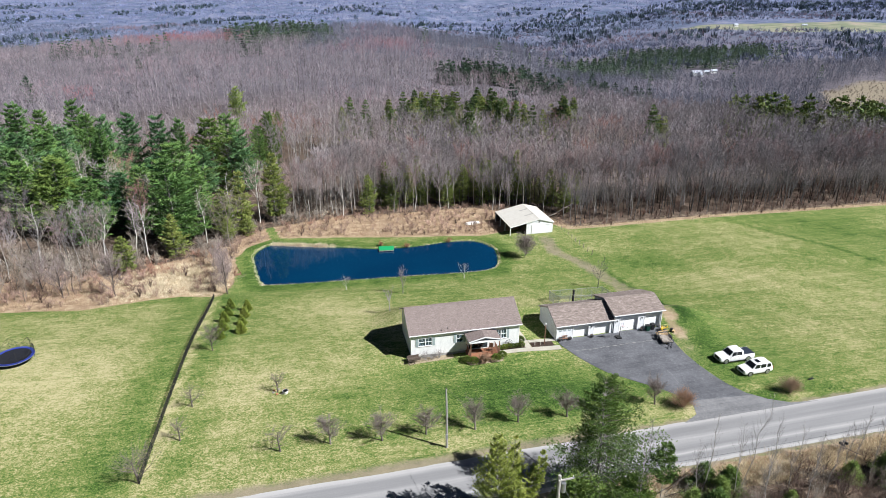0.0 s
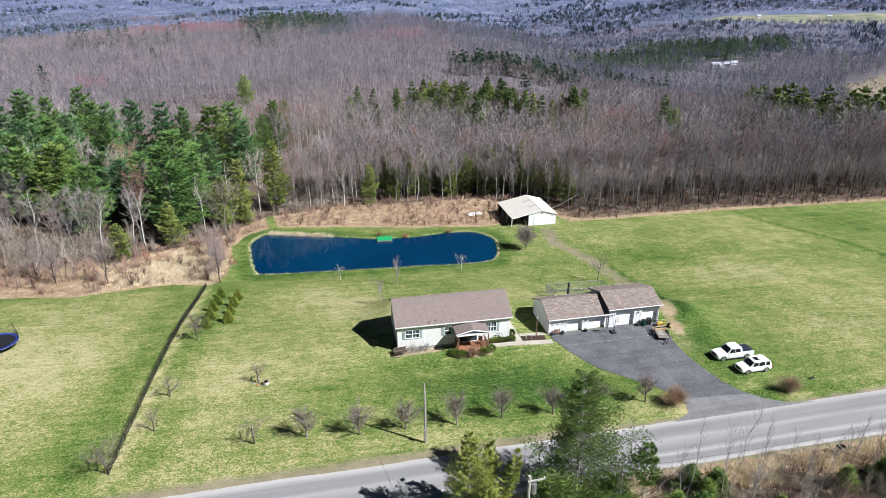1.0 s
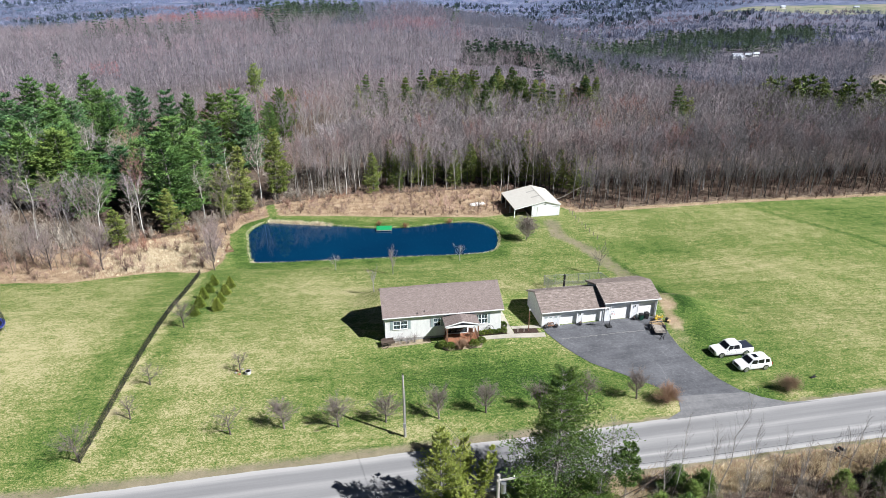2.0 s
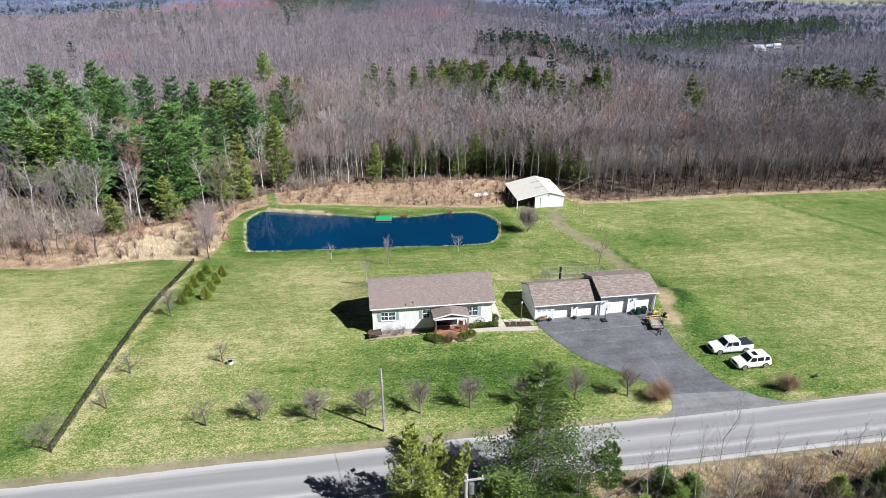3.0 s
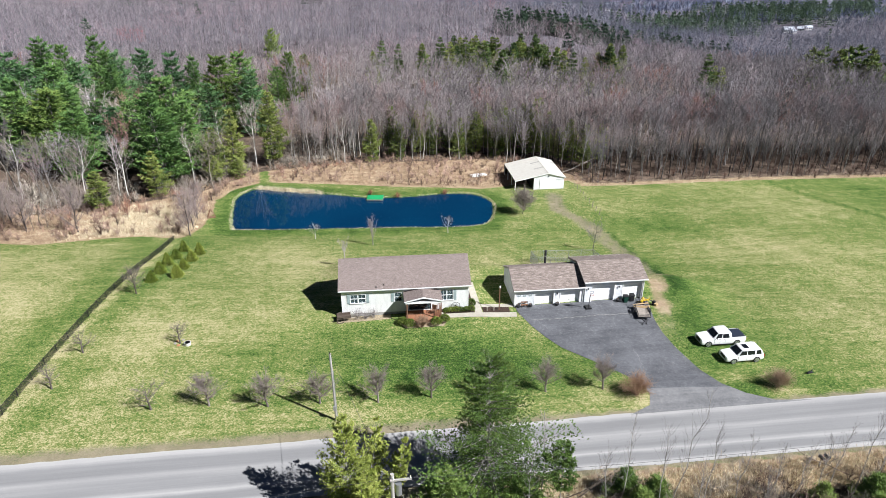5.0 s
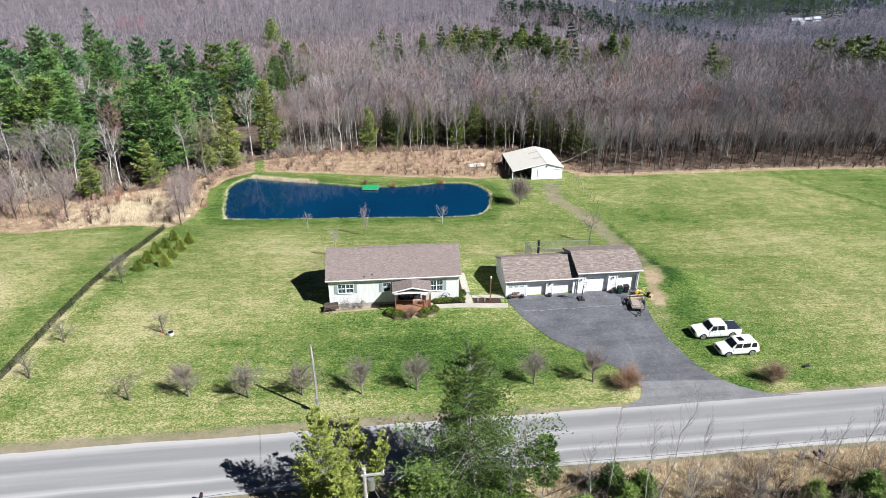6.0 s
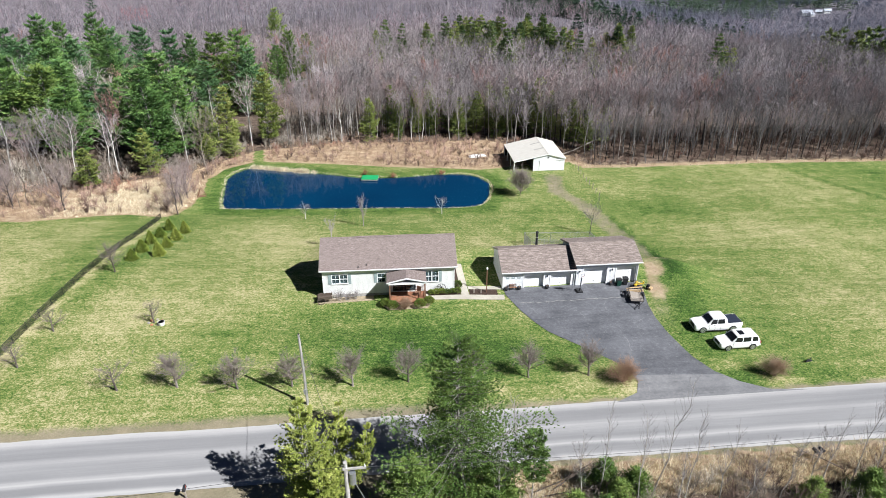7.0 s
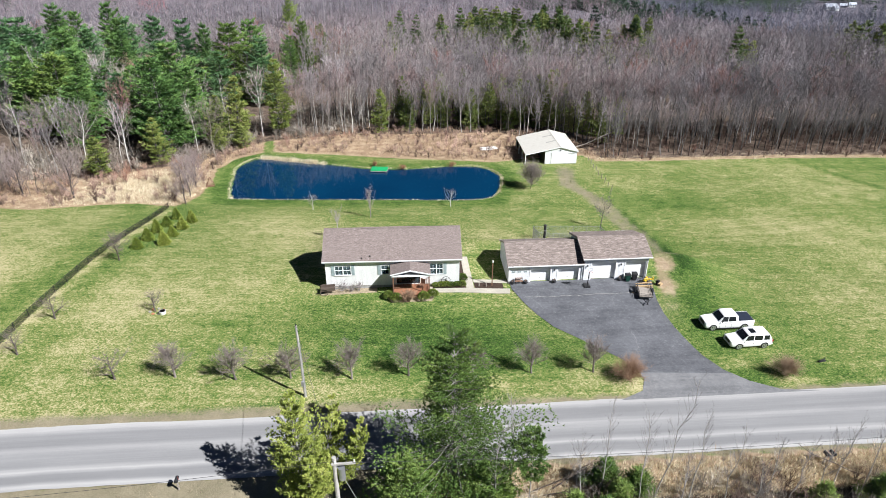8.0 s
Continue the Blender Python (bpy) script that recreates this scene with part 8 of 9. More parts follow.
def garden_tree(x, y, H, spread, seed, label, tint=0.5, group="", mat=None, **kw):
    a, b = round_tree(seed, H, spread, **kw)
    mat = mat or MAT_BARE
    return plant("young_tree", (soup_mesh("trunk", a, mat, tint), soup_mesh("crown", b, mat, tint)), x, y, seed, 1, 1, label, "tree", group)


# fruit trees along the front lawn
front_row = [(-16.65, 52.4), (-11.7, 53.65), (-6.35, 54.35), (-1.8, 55.45), (3.5, 56.35), (8.3, 57.8), (13.9, 58.9), (19.1, 60.3), (24.6, 61.5)]
for i, (x, y) in enumerate(front_row):
    if i == 0:
        garden_tree(x, y, 2.5, 1.5, 700, "small sparse leafless fruit tree on the front lawn", 0.3, "fruit trees on the front lawn", mat=MAT_FRUIT, limbs=16, twigs=8, sub=3, crown=0.22, tw=0.013, rise=0.7, r0=0.1)
        continue
    garden_tree(x, y, 2.75 + 0.12 * (i % 3), 1.35, 700 + i, "small leafless fruit tree on the front lawn", 0.35 + 0.05 * (i % 3), "fruit trees on the front lawn",
                mat=MAT_FRUIT, limbs=34, twigs=15, sub=5, crown=0.22, tw=0.013, rise=0.8, r0=0.10)
side_row = [(-27.5, 53.95, 2.5, 1.1), (-28.5, 60.1, 2.4, 1.3), (-31.0, 74.0, 3.3, 1.7), (-19.6, 63.4, 2.3, 1.2), (-28.9, 47.5, 3.2, 2.2)]
for i, (x, y, h, s) in enumerate(side_row):
    garden_tree(x, y, h, s, 720 + i, "low spreading leafless tree near the fence", 0.3, "small trees near the fence", mat=MAT_FRUIT, limbs=17 + 8 * (i == 4) + 20 * (i == 2), twigs=8, sub=3, crown=0.2, tw=0.010, rise=0.75, r0=0.08)
garden_tree(-17.4, 102.7, 2.4, 1.1, 731, "pale young tree by the pond", 0.15, "young trees by the pond", limbs=12, twigs=7, mat=MAT_BIRCH, tw=0.012)
garden_tree(4.0, 109.1, 2.6, 1.1, 732, "pale young tree by the pond", 0.15, "young trees by the pond", limbs=12, twigs=7, mat=MAT_BIRCH, tw=0.012)
garden_tree(-7.0, 99.95, 4.6, 1.0, 733, "upright leafless ornamental tree by the pond", 0.75, "young trees by the pond", limbs=18, twigs=11, rise=2.2, crown=0.15, tw=0.016)
garden_tree(-8.3, 88.6, 3.4, 0.8, 734, "upright thin leafless tree behind the house", 0.5, "young trees by the pond", limbs=14, twigs=8, rise=2.0, crown=0.2)
garden_tree(16.6, 119.2, 4.2, 2.0, 735, "round dense leafless tree beside the pond", 0.6, "young trees by the pond", mat=MAT_FRUIT, limbs=60, twigs=18, sub=6, rise=0.75, crown=0.15, tw=0.02)
garden_tree(27.7, 102.9, 4.4, 1.7, 736, "bare tree behind the garages", 0.3, "young trees by the pond", limbs=14, twigs=9, rise=1.0, crown=0.25)
for i, (x, y, h, s) in enumerate([(-37.6, 99.8, 7.0, 2.0), (-39.6, 104.6, 6.0, 2.1), (-41.2, 109.2, 5.2, 2.0), (-43.6, 113.5, 4.8, 2.0)]):
    garden_tree(x, y, h, s, 740 + i, "dusty mauve leafless tree with many stems at the fence end", 0.70, "mauve trees at the fence end", mat=MAT_MAUVE, limbs=34, twigs=12, sub=4, rise=1.25, crown=0.05, tw=0.014, r0=0.09)
for i, (x, y, h, s) in enumerate([(-56.4, 98.4, 7.5, 2.9), (-65.0, 97.5, 6.0, 2.6), (-70.5, 101.0, 6.5, 2.6)]):
    garden_tree(x, y, h, s, 745 + i, "grey bushy leafless tree with many stems in the brush", 0.42, "bushy trees in the brush", mat=MAT_MAUVE, limbs=40, twigs=12, sub=4, rise=1.05, crown=0.05, tw=0.014, r0=0.11)
plant("dead_bush", (bush_mesh(749, 1.5, 1.9, 34, 9, 0.02, MAT_REED, 0.2, 3),), -46.3, 108.0, 0, 1, 1, "pale bleached dead bush in open straw", "shrub", "")

# clipped shrubs
def leaf_ball(seed, R, H, n, size, cone=False):
    """A leafy mound or cone: sprays all over its outside and some way in."""
    g = np.random.default_rng(seed)
    s = Soup()
    d = g.normal(size=(n, 3))
    d /= np.linalg.norm(d, axis=1)[:, None]
    if cone:
        h = 1 - np.sqrt(g.random(n))
        rad = R * (1 - h) ** 0.85 * np.sqrt(g.uniform(0.55, 1.0, n))
        a = g.random(n) * 2 * np.pi
        lump = 1 + 0.12 * np.sin(a * 5 + h * 9)
        p = np.stack([np.cos(a) * rad * lump, np.sin(a) * rad * lump, 0.06 * H + h * H * 0.94], 1)
        way = np.stack([np.cos(a), np.sin(a), np.full(n, 0.55)], 1) + g.normal(0, 0.45, (n, 3))
    else:
        d[:, 2] = np.abs(d[:, 2]) * 1.0 - 0.25 * (g.random(n) < 0.3)
        lump = 1 + 0.10 * np.sin(d[:, 0] * 6 + seed) * np.cos(d[:, 1] * 7)
        p = d * [R, R, H * 0.5] * (np.cbrt(g.uniform(0.55, 1.0, n)) * lump)[:, None] + [0, 0, H * 0.48]
        way = d + g.normal(0, 0.5, (n, 3)) + [0, 0, 0.25]
    tint = np.repeat(np.clip(g.normal(0.5, 0.18, n), 0, 1), 4)
    s.leaves(p, way, size * g.uniform(0.6, 1.2, n), size * 0.3, g, tint)
    return s.arrays()


cone_meshes = [soup_mesh("foliage", leaf_ball(760 + i, 0.76, 1.75, 3400, 0.16, True), MAT_GOLDCONE, tip_is_tint=True) for i in range(3)]
stem_me = Mesh().tube([(0, 0, -0.2), (0, 0, 1.1)], [0.06, 0.03], 6).data("trunk", MAT_TRUNK)
stem_me.name = "trunk"
for i, (x, y) in enumerate([(-31.4, 78.2), (-32.1, 81.5), (-33.1, 85.1), (-33.7, 88.4), (-34.5, 92.1), (-29.1, 80.4), (-30.1, 84.0), (-30.9, 87.7), (-31.4, 91.0)]):
    plant("arborvitae", (stem_me, cone_meshes[i % 3]), x, y, i * 1.1, 0.95 + 0.1 * (i % 2), 0.9 + 0.12 * (i % 3), "small cone-shaped golden-green evergreen in a double row", "shrub", "evergreen cones by the fence")
ball_meshes = [soup_mesh("foliage", leaf_ball(770 + i, 0.68, 1.1, 1300, 0.16), MAT_SHRUBGREEN, tip_is_tint=True) for i in range(2)]
for i, (u, v, s) in enumerate([(6.95, -2.35, 0.80), (7.75, -2.95, 0.84), (10.75, -2.95, 0.88), (11.75, -2.4, 0.84)]):
    plant("evergreen_shrub", (ball_meshes[i % 2],), *hl(u, v), i, s, s, "clipped round evergreen shrub in front of the porch", "shrub", "porch shrubs", 0.03)
small_ball = soup_mesh("foliage", leaf_ball(775, 0.38, 0.75, 700, 0.12), MAT_SHRUBGREEN, tip_is_tint=True)
for i in range(6):
    plant("evergreen_shrub", (small_ball,), *hl(12.15 + i * 0.6, -0.38), i * 1.3, 0.95 + 0.1 * (i % 2), 0.72 + 0.1 * (i % 3), "little clipped evergreen in the mulch bed", "shrub", "bed shrubs", -0.03)
plant("evergreen_shrub", (small_ball,), *hl(15.25, 0.45), 0.3, 1.2, 1.5, "little clipped evergreen in the mulch bed", "shrub", "bed shrubs", -0.03)
plant("red_shrub", (bush_mesh(780, 0.95, 1.35, 60, 11, 0.011, MAT_SHRUB, 0.7, 4),), *hl(9.1, -3.2), 0, 1, 1, "reddish leafless mounded shrub by the porch", "shrub", "", 0)
for i, (u, v) in enumerate([(1.8, -0.5), (3.6, -0.55), (2.7, -0.7)]):
    plant("bare_shrub", (bush_mesh(782 + i, 0.7, 1.25 - 0.35 * (i == 2), 18, 8, 0.010, MAT_BARE, 0.5, 2),), *hl(u, v), 0, 1, 1, "leafless grey shrub against the house wall", "shrub", "shrubs under the window")
plant("red_shrub", (bush_mesh(786, 1.45, 1.75, 80, 14, 0.010, MAT_BRUSH, 0.35, 5),), 41.9, 64.5, 0, 1, 1, "round red-brown leafless shrub by the drive", "shrub", "shrubs at the drive")
plant("red_shrub", (bush_mesh(787, 1.5, 1.95, 80, 14, 0.010, MAT_SHRUB, 0.75, 5),), 27.7, 61.1, 0, 1, 1, "round red-brown leafless shrub at the drive's bend", "shrub", "shrubs at the drive")
plant("yard_shrub", (bush_mesh(788, 0.8, 0.9, 20, 8, 0.012, MAT_BRUSH, 0.6, 2),), 60.5, 66.5, 0, 1, 1, "low leafless shrub at the field edge", "shrub", "")

# ---- dead grass, reeds and brush ----
def tuft(seed, n, h, r, w):
    g = np.random.default_rng(seed)
    s = Soup()
    base = g.normal(0, r, (n, 3)) * [1, 1, 0]
    s.blades(base, g.normal(0, 0.45, (n, 3)) + [0, 0, 1], h * g.uniform(0.5, 1.1, n), w, g)
    return s.arrays()


G = np.random.default_rng(23)
reed = [tuft(800 + i, 14, 1.1, 0.22, 0.022) for i in range(4)]
k = 330
u = np.clip(np.repeat(G.random(22), 15) + G.normal(0, 0.025, 330), 0, 1)
rx, ry = -36.5 + 15.5 * u, 126.1 - 1.4 * u + G.uniform(-0.25, 0.6, k)
pl = np.stack([rx, ry, np.full(k, WATER - 0.05), G.random(k) * 6.28, G.uniform(0.8, 1.2, k), G.uniform(0.6, 1.1, k)], 1)
strew("reeds", reed, pl, MAT_REED, "pale dead reeds standing at the pond's far shore", "reeds")
# straw fringe all round the water
loop2 = smooth_loop(POND, 40)
sel = G.integers(0, len(loop2), 1500)
fr_ = loop2[sel] + G.normal(0, 0.16, (1500, 2))
mid_ = loop2.mean(axis=0)
fr_ = fr_ + (fr_ - mid_) / np.linalg.norm(fr_ - mid_, axis=1)[:, None] * 0.3
strew("shore_grass", [tuft(810 + i, 7, 0.32, 0.14, 0.02) for i in range(3)], np.stack([fr_[:, 0], fr_[:, 1], np.maximum(shaped(fr_[:, 0], fr_[:, 1]), WATER - 0.1), G.random(1500) * 6.28, np.full(1500, 0.6), G.uniform(0.4, 1.0, 1500)], 1), MAT_REED, "straw-coloured fringe along the pond's shore", "grass")

x, y = scatter(-125, 35, 84, 160, 1.05)
inb = (brush_depth(x, y) > 0.5) & (y < tree_line(x) + 6) & ~((x > 13.5) & (x < 26.5) & (y > 131) & (y < 147))
path = (np.abs(x + 36.7 + 0.42 * (y - 130)) < 0.9) & (y > 126)
keep = inb & ~path & (G.random(len(x)) < 0.75)
strew("dead_grass", [tuft(820 + i, 12, 0.75, 0.35, 0.03) for i in range(5)], rows_of(x[keep], y[keep], 0.6, 1.35), MAT_BRUSH, "matted tan dead grass and bracken", "grass")
shr = [bush(830 + i, 0.9, 1.35, 9, 6, 0.024, 1).arrays() for i in range(5)]
x, y = scatter(-125, 30, 86, 158, 1.8)
d = brush_depth(x, y)
inb = (d > 1.2) & (y < tree_line(x) + 3) & ~((x > 12.5) & (x < 27.5) & (y > 130) & (y < 148))
path = (np.abs(x + 36.7 + 0.42 * (y - 130)) < 1.4) & (y > 126)
dens = np.clip(0.78 + 0.5 * waves(x * 5.0, y * 5.0) - 0.75 * bump2(x, y, -48, 106, 6, 8) + 0.7 * (x > -44) * (y < 128) * (x < -36), 0.06, 1.0)
keep = inb & ~path & (G.random(len(x)) < dens)
dark = G.random(len(x)) < 0.16
for sel, mat, label in ((keep & ~dark, MAT_PINKBRUSH, "tangled leafless brush between lawn and wood"), (keep & dark, MAT_BRAMBLE, "dark bramble clumps between lawn and wood")):
    strew("brush", shr, rows_of(x[sel], y[sel], 0.5, 1.25 + 0.4 * (x[sel] < -39)), mat, label, "brush", tints=np.clip(0.4 + 0.4 * waves(x[sel] * 4 + 9, y[sel] * 4) + G.normal(0, 0.15, int(sel.sum())), 0, 1))
x, y = scatter(-125, -40, 92, 128, 3.1)
keep = (y > brush_line(x) + 4.5) & (y < tree_line(x) + 5) & (G.random(len(x)) < 0.62 - 0.42 * ss(-62, -52, x))
for hx, hy in ((-54.4, 119.5), (-60.2, 110.8)):
    keep &= ~((np.abs(x - hx - 0.3 * (hy - y)) < 4.2) & (y < hy + 2))
tall = [join(*bare_tree(850 + i, 5.5 + 0.6 * i, 0.12, 1.6, 15, 7, 2, 0.06, 4, 0.022, 1.3)) for i in range(4)]
strew("thicket", tall, rows_of(x[keep], y[keep], 0.6, 1.25), MAT_BANK, "grey leafless thicket before the pines", "brush")
# bushes in the far hay field, and the valley road below it
x, y = scatter(250, 520, 405, 660, 5.0)
keep = (hay_field(x, y) > 0.5) & (G.random(len(x)) < 0.6)
strew("field_brush", shr[:3], rows_of(x[keep], y[keep], 1.0, 2.2), MAT_BANK, "brown bushes scattered over the far hay field", "brush")
MAT_VALLEYROAD = plain("pale_valley_road", (0.42, 0.40, 0.38), 0.9, wear=0.15, scale=0.3)
ribbon("valley_road", [[(244 + 6 * k, 419 - 1.4 * k - 2.0), (244 + 6 * k, 419 - 1.4 * k + 2.0)] for k in range(26)], MAT_VALLEYROAD, 0.3, "pale country road below the far hay field", "road")
# brush edge under the right-hand wood
x, y = scatter(10, 150, 136, 185, 1.7)
d = y - tree_line(x)
keep = (d > -1.5) & (d < 26) & (G.random(len(x)) < 0.5) & (x > 27)
strew("edge_brush", shr[:3], rows_of(x[keep], y[keep], 0.4, 1.5), MAT_BRAMBLE, "low brown brush along the field's wooded edge", "brush")
x, y = scatter(-100, -44, 104, 138, 1.7)
keep = (y > tree_line(x) - 4) & (y < tree_line(x) + 14) & (G.random(len(x)) < 0.5)
for hx, hy in ((-54.4, 119.5), (-60.2, 110.8)):
    keep &= ~((np.abs(x - hx - 0.3 * (hy - y)) < 3.0) & (y < hy + 1))
strew("edge_brush", shr[:4], rows_of(x[keep], y[keep], 0.8, 2.2), MAT_BANK, "grey-brown undergrowth at the foot of the pines", "brush")
x, y = G.normal(-49, 5.5, 2600), G.normal(105, 5.5, 2600)
keep = (brush_depth(x, y) > 0.6) & (y < tree_line(x) - 1)
strew("straw", [tuft(840 + i, 12, 0.6, 0.3, 0.024) for i in range(4)], rows_of(x[keep], y[keep], 0.5, 1.2), MAT_REED, "pale flattened straw in the opening before the pines", "grass")
x, y = scatter(-52, -24, 136, 172, 1.5)
keep = (y > tree_line(x) - 1) & (np.abs(x + 36.7 + 0.42 * (y - 130)) > 1.4) & (G.random(len(x)) < 0.6)
strew("edge_brush", shr[:3], rows_of(x[keep], y[keep], 0.5, 1.7), MAT_BANK, "low grey-brown undergrowth behind the first trees", "brush")
x, y = scatter(28, 150, 133, 172, 0.8)
d = y - tree_line(x)
keep = (d > -2.6) & (d < 1.5)
strew("edge_grass", [tuft(860 + i, 9, 0.4, 0.25, 0.025) for i in range(3)], rows_of(x[keep], y[keep], 0.5, 1.2), MAT_REED, "pale dead grass along the field's edge", "grass")

for i, (x, y, r) in enumerate([(-7.6, 125.0, 0.9), (1.3, 127.9, 1.1), (-13.2, 125.3, 0.6)]):
    plant("willow_shrub", (bush_mesh(790 + i, r, 1.1, 26, 8, 0.016, MAT_SHRUB, 1.0, 2),), x, y, i, 1, 1, "orange-brown leafless willow at the water's edge", "shrub", "willows in the shallows")

# single trees at the wood's edge
for i, (x, y, h) in enumerate([(-24.5, 147.9, 11.0), (-58, 116, 12.5), (-66, 115, 12.0), (-62, 119, 13.0), (-78, 113, 13.5), (-87, 112, 13.0), (-51, 128, 13.0), (-47, 135, 14.0)]):
    a, b = round_tree(900 + i, h, 2.6, 0.105, 13, 7, 3, 0.35, 0.02, 1.0)
    plant("birch_tree", (soup_mesh("trunk", a, MAT_BIRCH, 0.6), soup_mesh("crown", b, MAT_BIRCH, 0.3)), x, y, i, 1, 1, "white-barked leafless birch at the wood's edge", "tree", "birches")
MAT_YOUNGPINE = needle_material("young_pine_needles", (0.082, 0.125, 0.028), (0.225, 0.27, 0.065), (0.40, 0.41, 0.135))
# olive young pines and cedars: plan place, height, radius
yel_kinds = [plume_pine(950 + i, 10.0, 2.6, 0.05 + 0.06 * i, 16, 7, 26, 4, 0.42, 0.075, 0.22, (), 0.75) for i in range(2)]
yel_meshes = [(soup_mesh("trunk", a.arrays(), MAT_BARE, 0.3), soup_mesh("crown", b.arrays(), MAT_YOUNGPINE, tip_is_tint=True)) for a, b in yel_kinds]
for i, (x, y, h, r) in enumerate([(-18.2, 150.2, 10.0, 2.6), (-39.9, 143.4, 16.5, 4.2), (-45.8, 136.5, 14.0, 3.8), (-48.6, 133.5, 10.5, 3.4), (-54.4, 119.5, 9.0, 3.0), (-60.2, 110.8, 7.5, 2.9), (-43.5, 133.0, 5.0, 2.2), (-47.0, 129.5, 5.5, 2.2)]):
    plant("pine_tree", yel_meshes[i % 2], x, y, i, r / 2.6, h / 10.0, "yellow-green young pine at the wood's edge", "tree", "young pines")
under_meshes = [(yel_meshes[i][0], soup_mesh("crown", yel_kinds[i][1].arrays(), MAT_UNDERSTORY, tip_is_tint=True)) for i in range(2)]
for i, (x, y, h, r) in enumerate([(-12.5, 153.5, 9.0, 2.4), (-9.0, 156.0, 11.0, 2.4), (-5.5, 158.5, 9.5, 2.2), (-1.5, 160.0, 10.5, 2.6), (3.0, 161.0, 9.0, 2.4), (7.5, 163.0, 12.0, 2.6), (14.0, 163.0, 11.0, 2.4), (18.5, 158.5, 14.0, 2.8), (21.8, 160.5, 11.0, 2.6), (24.5, 157.0, 8.0, 2.2), (-2.5, 168.0, 12.0, 2.6), (11.0, 170.0, 12.0, 2.6),
                                    (-14.5, 156.0, 12.0, 2.8), (-7.0, 160.5, 12.5, 2.8), (1.0, 157.5, 9.5, 2.6), (5.0, 159.0, 10.5, 2.8), (9.5, 158.5, 9.5, 2.6), (12.0, 160.0, 11.5, 2.8), (16.5, 161.5, 12.5, 2.8), (26.5, 154.0, 10.5, 2.8), (30.0, 152.0, 10.0, 2.6), (20.0, 166.0, 13.0, 2.8), (-11.0, 165.0, 12.5, 2.8), (34.0, 156.0, 10.0, 2.6)]):
    plant("hemlock_tree", under_meshes[i % 2], x, y, i, r / 2.6, h / 10.0, "olive-green young hemlock behind the first trunks", "tree", "young hemlocks")

for i, (x, y, h, sp, mat, tint, label) in enumerate([
        (-93.6, 159.9, 15.0, 2.6, MAT_BIRCH, 0.1, "pale leafless birch among the pines"), (-78.1, 147.8, 14.0, 2.8, MAT_BIRCH, 0.1, "pale leafless birch among the pines"), (-76.7, 141.7, 14.5, 2.4, MAT_BIRCH, 0.2, "pale leafless birch among the pines"),
        (-82.0, 158.0, 14.0, 3.4, MAT_PINKBRUSH, 0.9, "reddish round-crowned leafless tree among the pines"), (-43.7, 122.0, 13.0, 3.4, MAT_BANK, 0.2, "grey spreading leafless tree before the pines"),
        (-43.3, 142.1, 15.0, 3.2, MAT_BIRCH, 0.1, "pale grey leafless tree beside the pines"), (-76.3, 119.0, 12.0, 2.8, MAT_BANK, 0.2, "grey spreading leafless tree before the pines"), (-68.0, 116.0, 11.0, 2.6, MAT_BANK, 0.1, "grey spreading leafless tree before the pines"),
        (-84.0, 117.0, 12.0, 2.8, MAT_BANK, 0.3, "grey spreading leafless tree before the pines"), (-10.8, 176.0, 15.5, 3.0, MAT_BIRCH, 0.2, "pale leafless tree standing above the wood"), (26.6, 170.0, 15.0, 2.8, MAT_BIRCH, 0.2, "pale leafless tree standing above the wood"), (-33.0, 172.0, 15.0, 2.8, MAT_BIRCH, 0.1, "pale leafless tree standing above the wood")]):
    a, b = wood_tree(1200 + i, h, 0.3, sp, 10, 18, 5, 0.018, 0.115, 5)
    plant("bare_tree", (soup_mesh("trunk", a.arrays(), mat, 0.13), soup_mesh("crown", b.arrays(), mat, tint)), x, y, i, 1, 1, label, "tree", "trees among the pines")

# ---- trees and brush on the near side of the road ----
road_pines = [
    (14.2, 46.2, plume_pine(960, 13.0, 5.4, 0.04, 22, 8, 150, 6, 0.20, 0.032, 0.20, (), 0.7, 0.014, ((0.0, 0.3, 0.42, 0.62, 0.8, 0.93, 1.0), (0.8, 0.98, 0.50, 0.40, 0.34, 0.22, 0.05))), MAT_DARKROADPINE, "tall dark green white pine beside the road"),
    (4.6, 42.2, plume_pine(961, 10.3, 3.0, 0.05, 17, 7, 105, 6, 0.20, 0.031, 0.8, ((0.10, 0.95, 2.9, 0.80), (0.08, 0.30, 4.1, 0.74), (0.12, 5.4, 2.4, 0.66)), 1.05), MAT_ROADPINE, "bushy yellow-green pine with several leaders beside the road"),
    (19.5, 44.3, plume_pine(963, 7.6, 1.4, 0.5, 8, 6, 40, 6, 0.25, 0.034, 0.2, (), 0.4, 0.008), MAT_DARKROADPINE, "thin young pine with a tufted top by the road"),
    (11.3, 42.4, plume_pine(964, 5.6, 3.0, 0.05, 12, 8, 70, 6, 0.26, 0.036, 0.3, (), 0.6), MAT_DARKROADPINE, "low spreading green pine beside the road"),
    (17.2, 44.0, plume_pine(965, 4.6, 2.4, 0.05, 10, 7, 60, 6, 0.25, 0.036, 0.3, (), 0.6), MAT_DARKROADPINE, "low spreading green pine beside the road")]
for i, (x, y, (a, b), mat, label) in enumerate(road_pines):
    plant("pine_tree", (soup_mesh("trunk", a.arrays(), MAT_BARE, 0.2), soup_mesh("crown", b.arrays(), mat, tip_is_tint=True)), x, y, 0.0 if i == 1 else i * 1.7, 1, 1, label, "tree", "roadside pines")
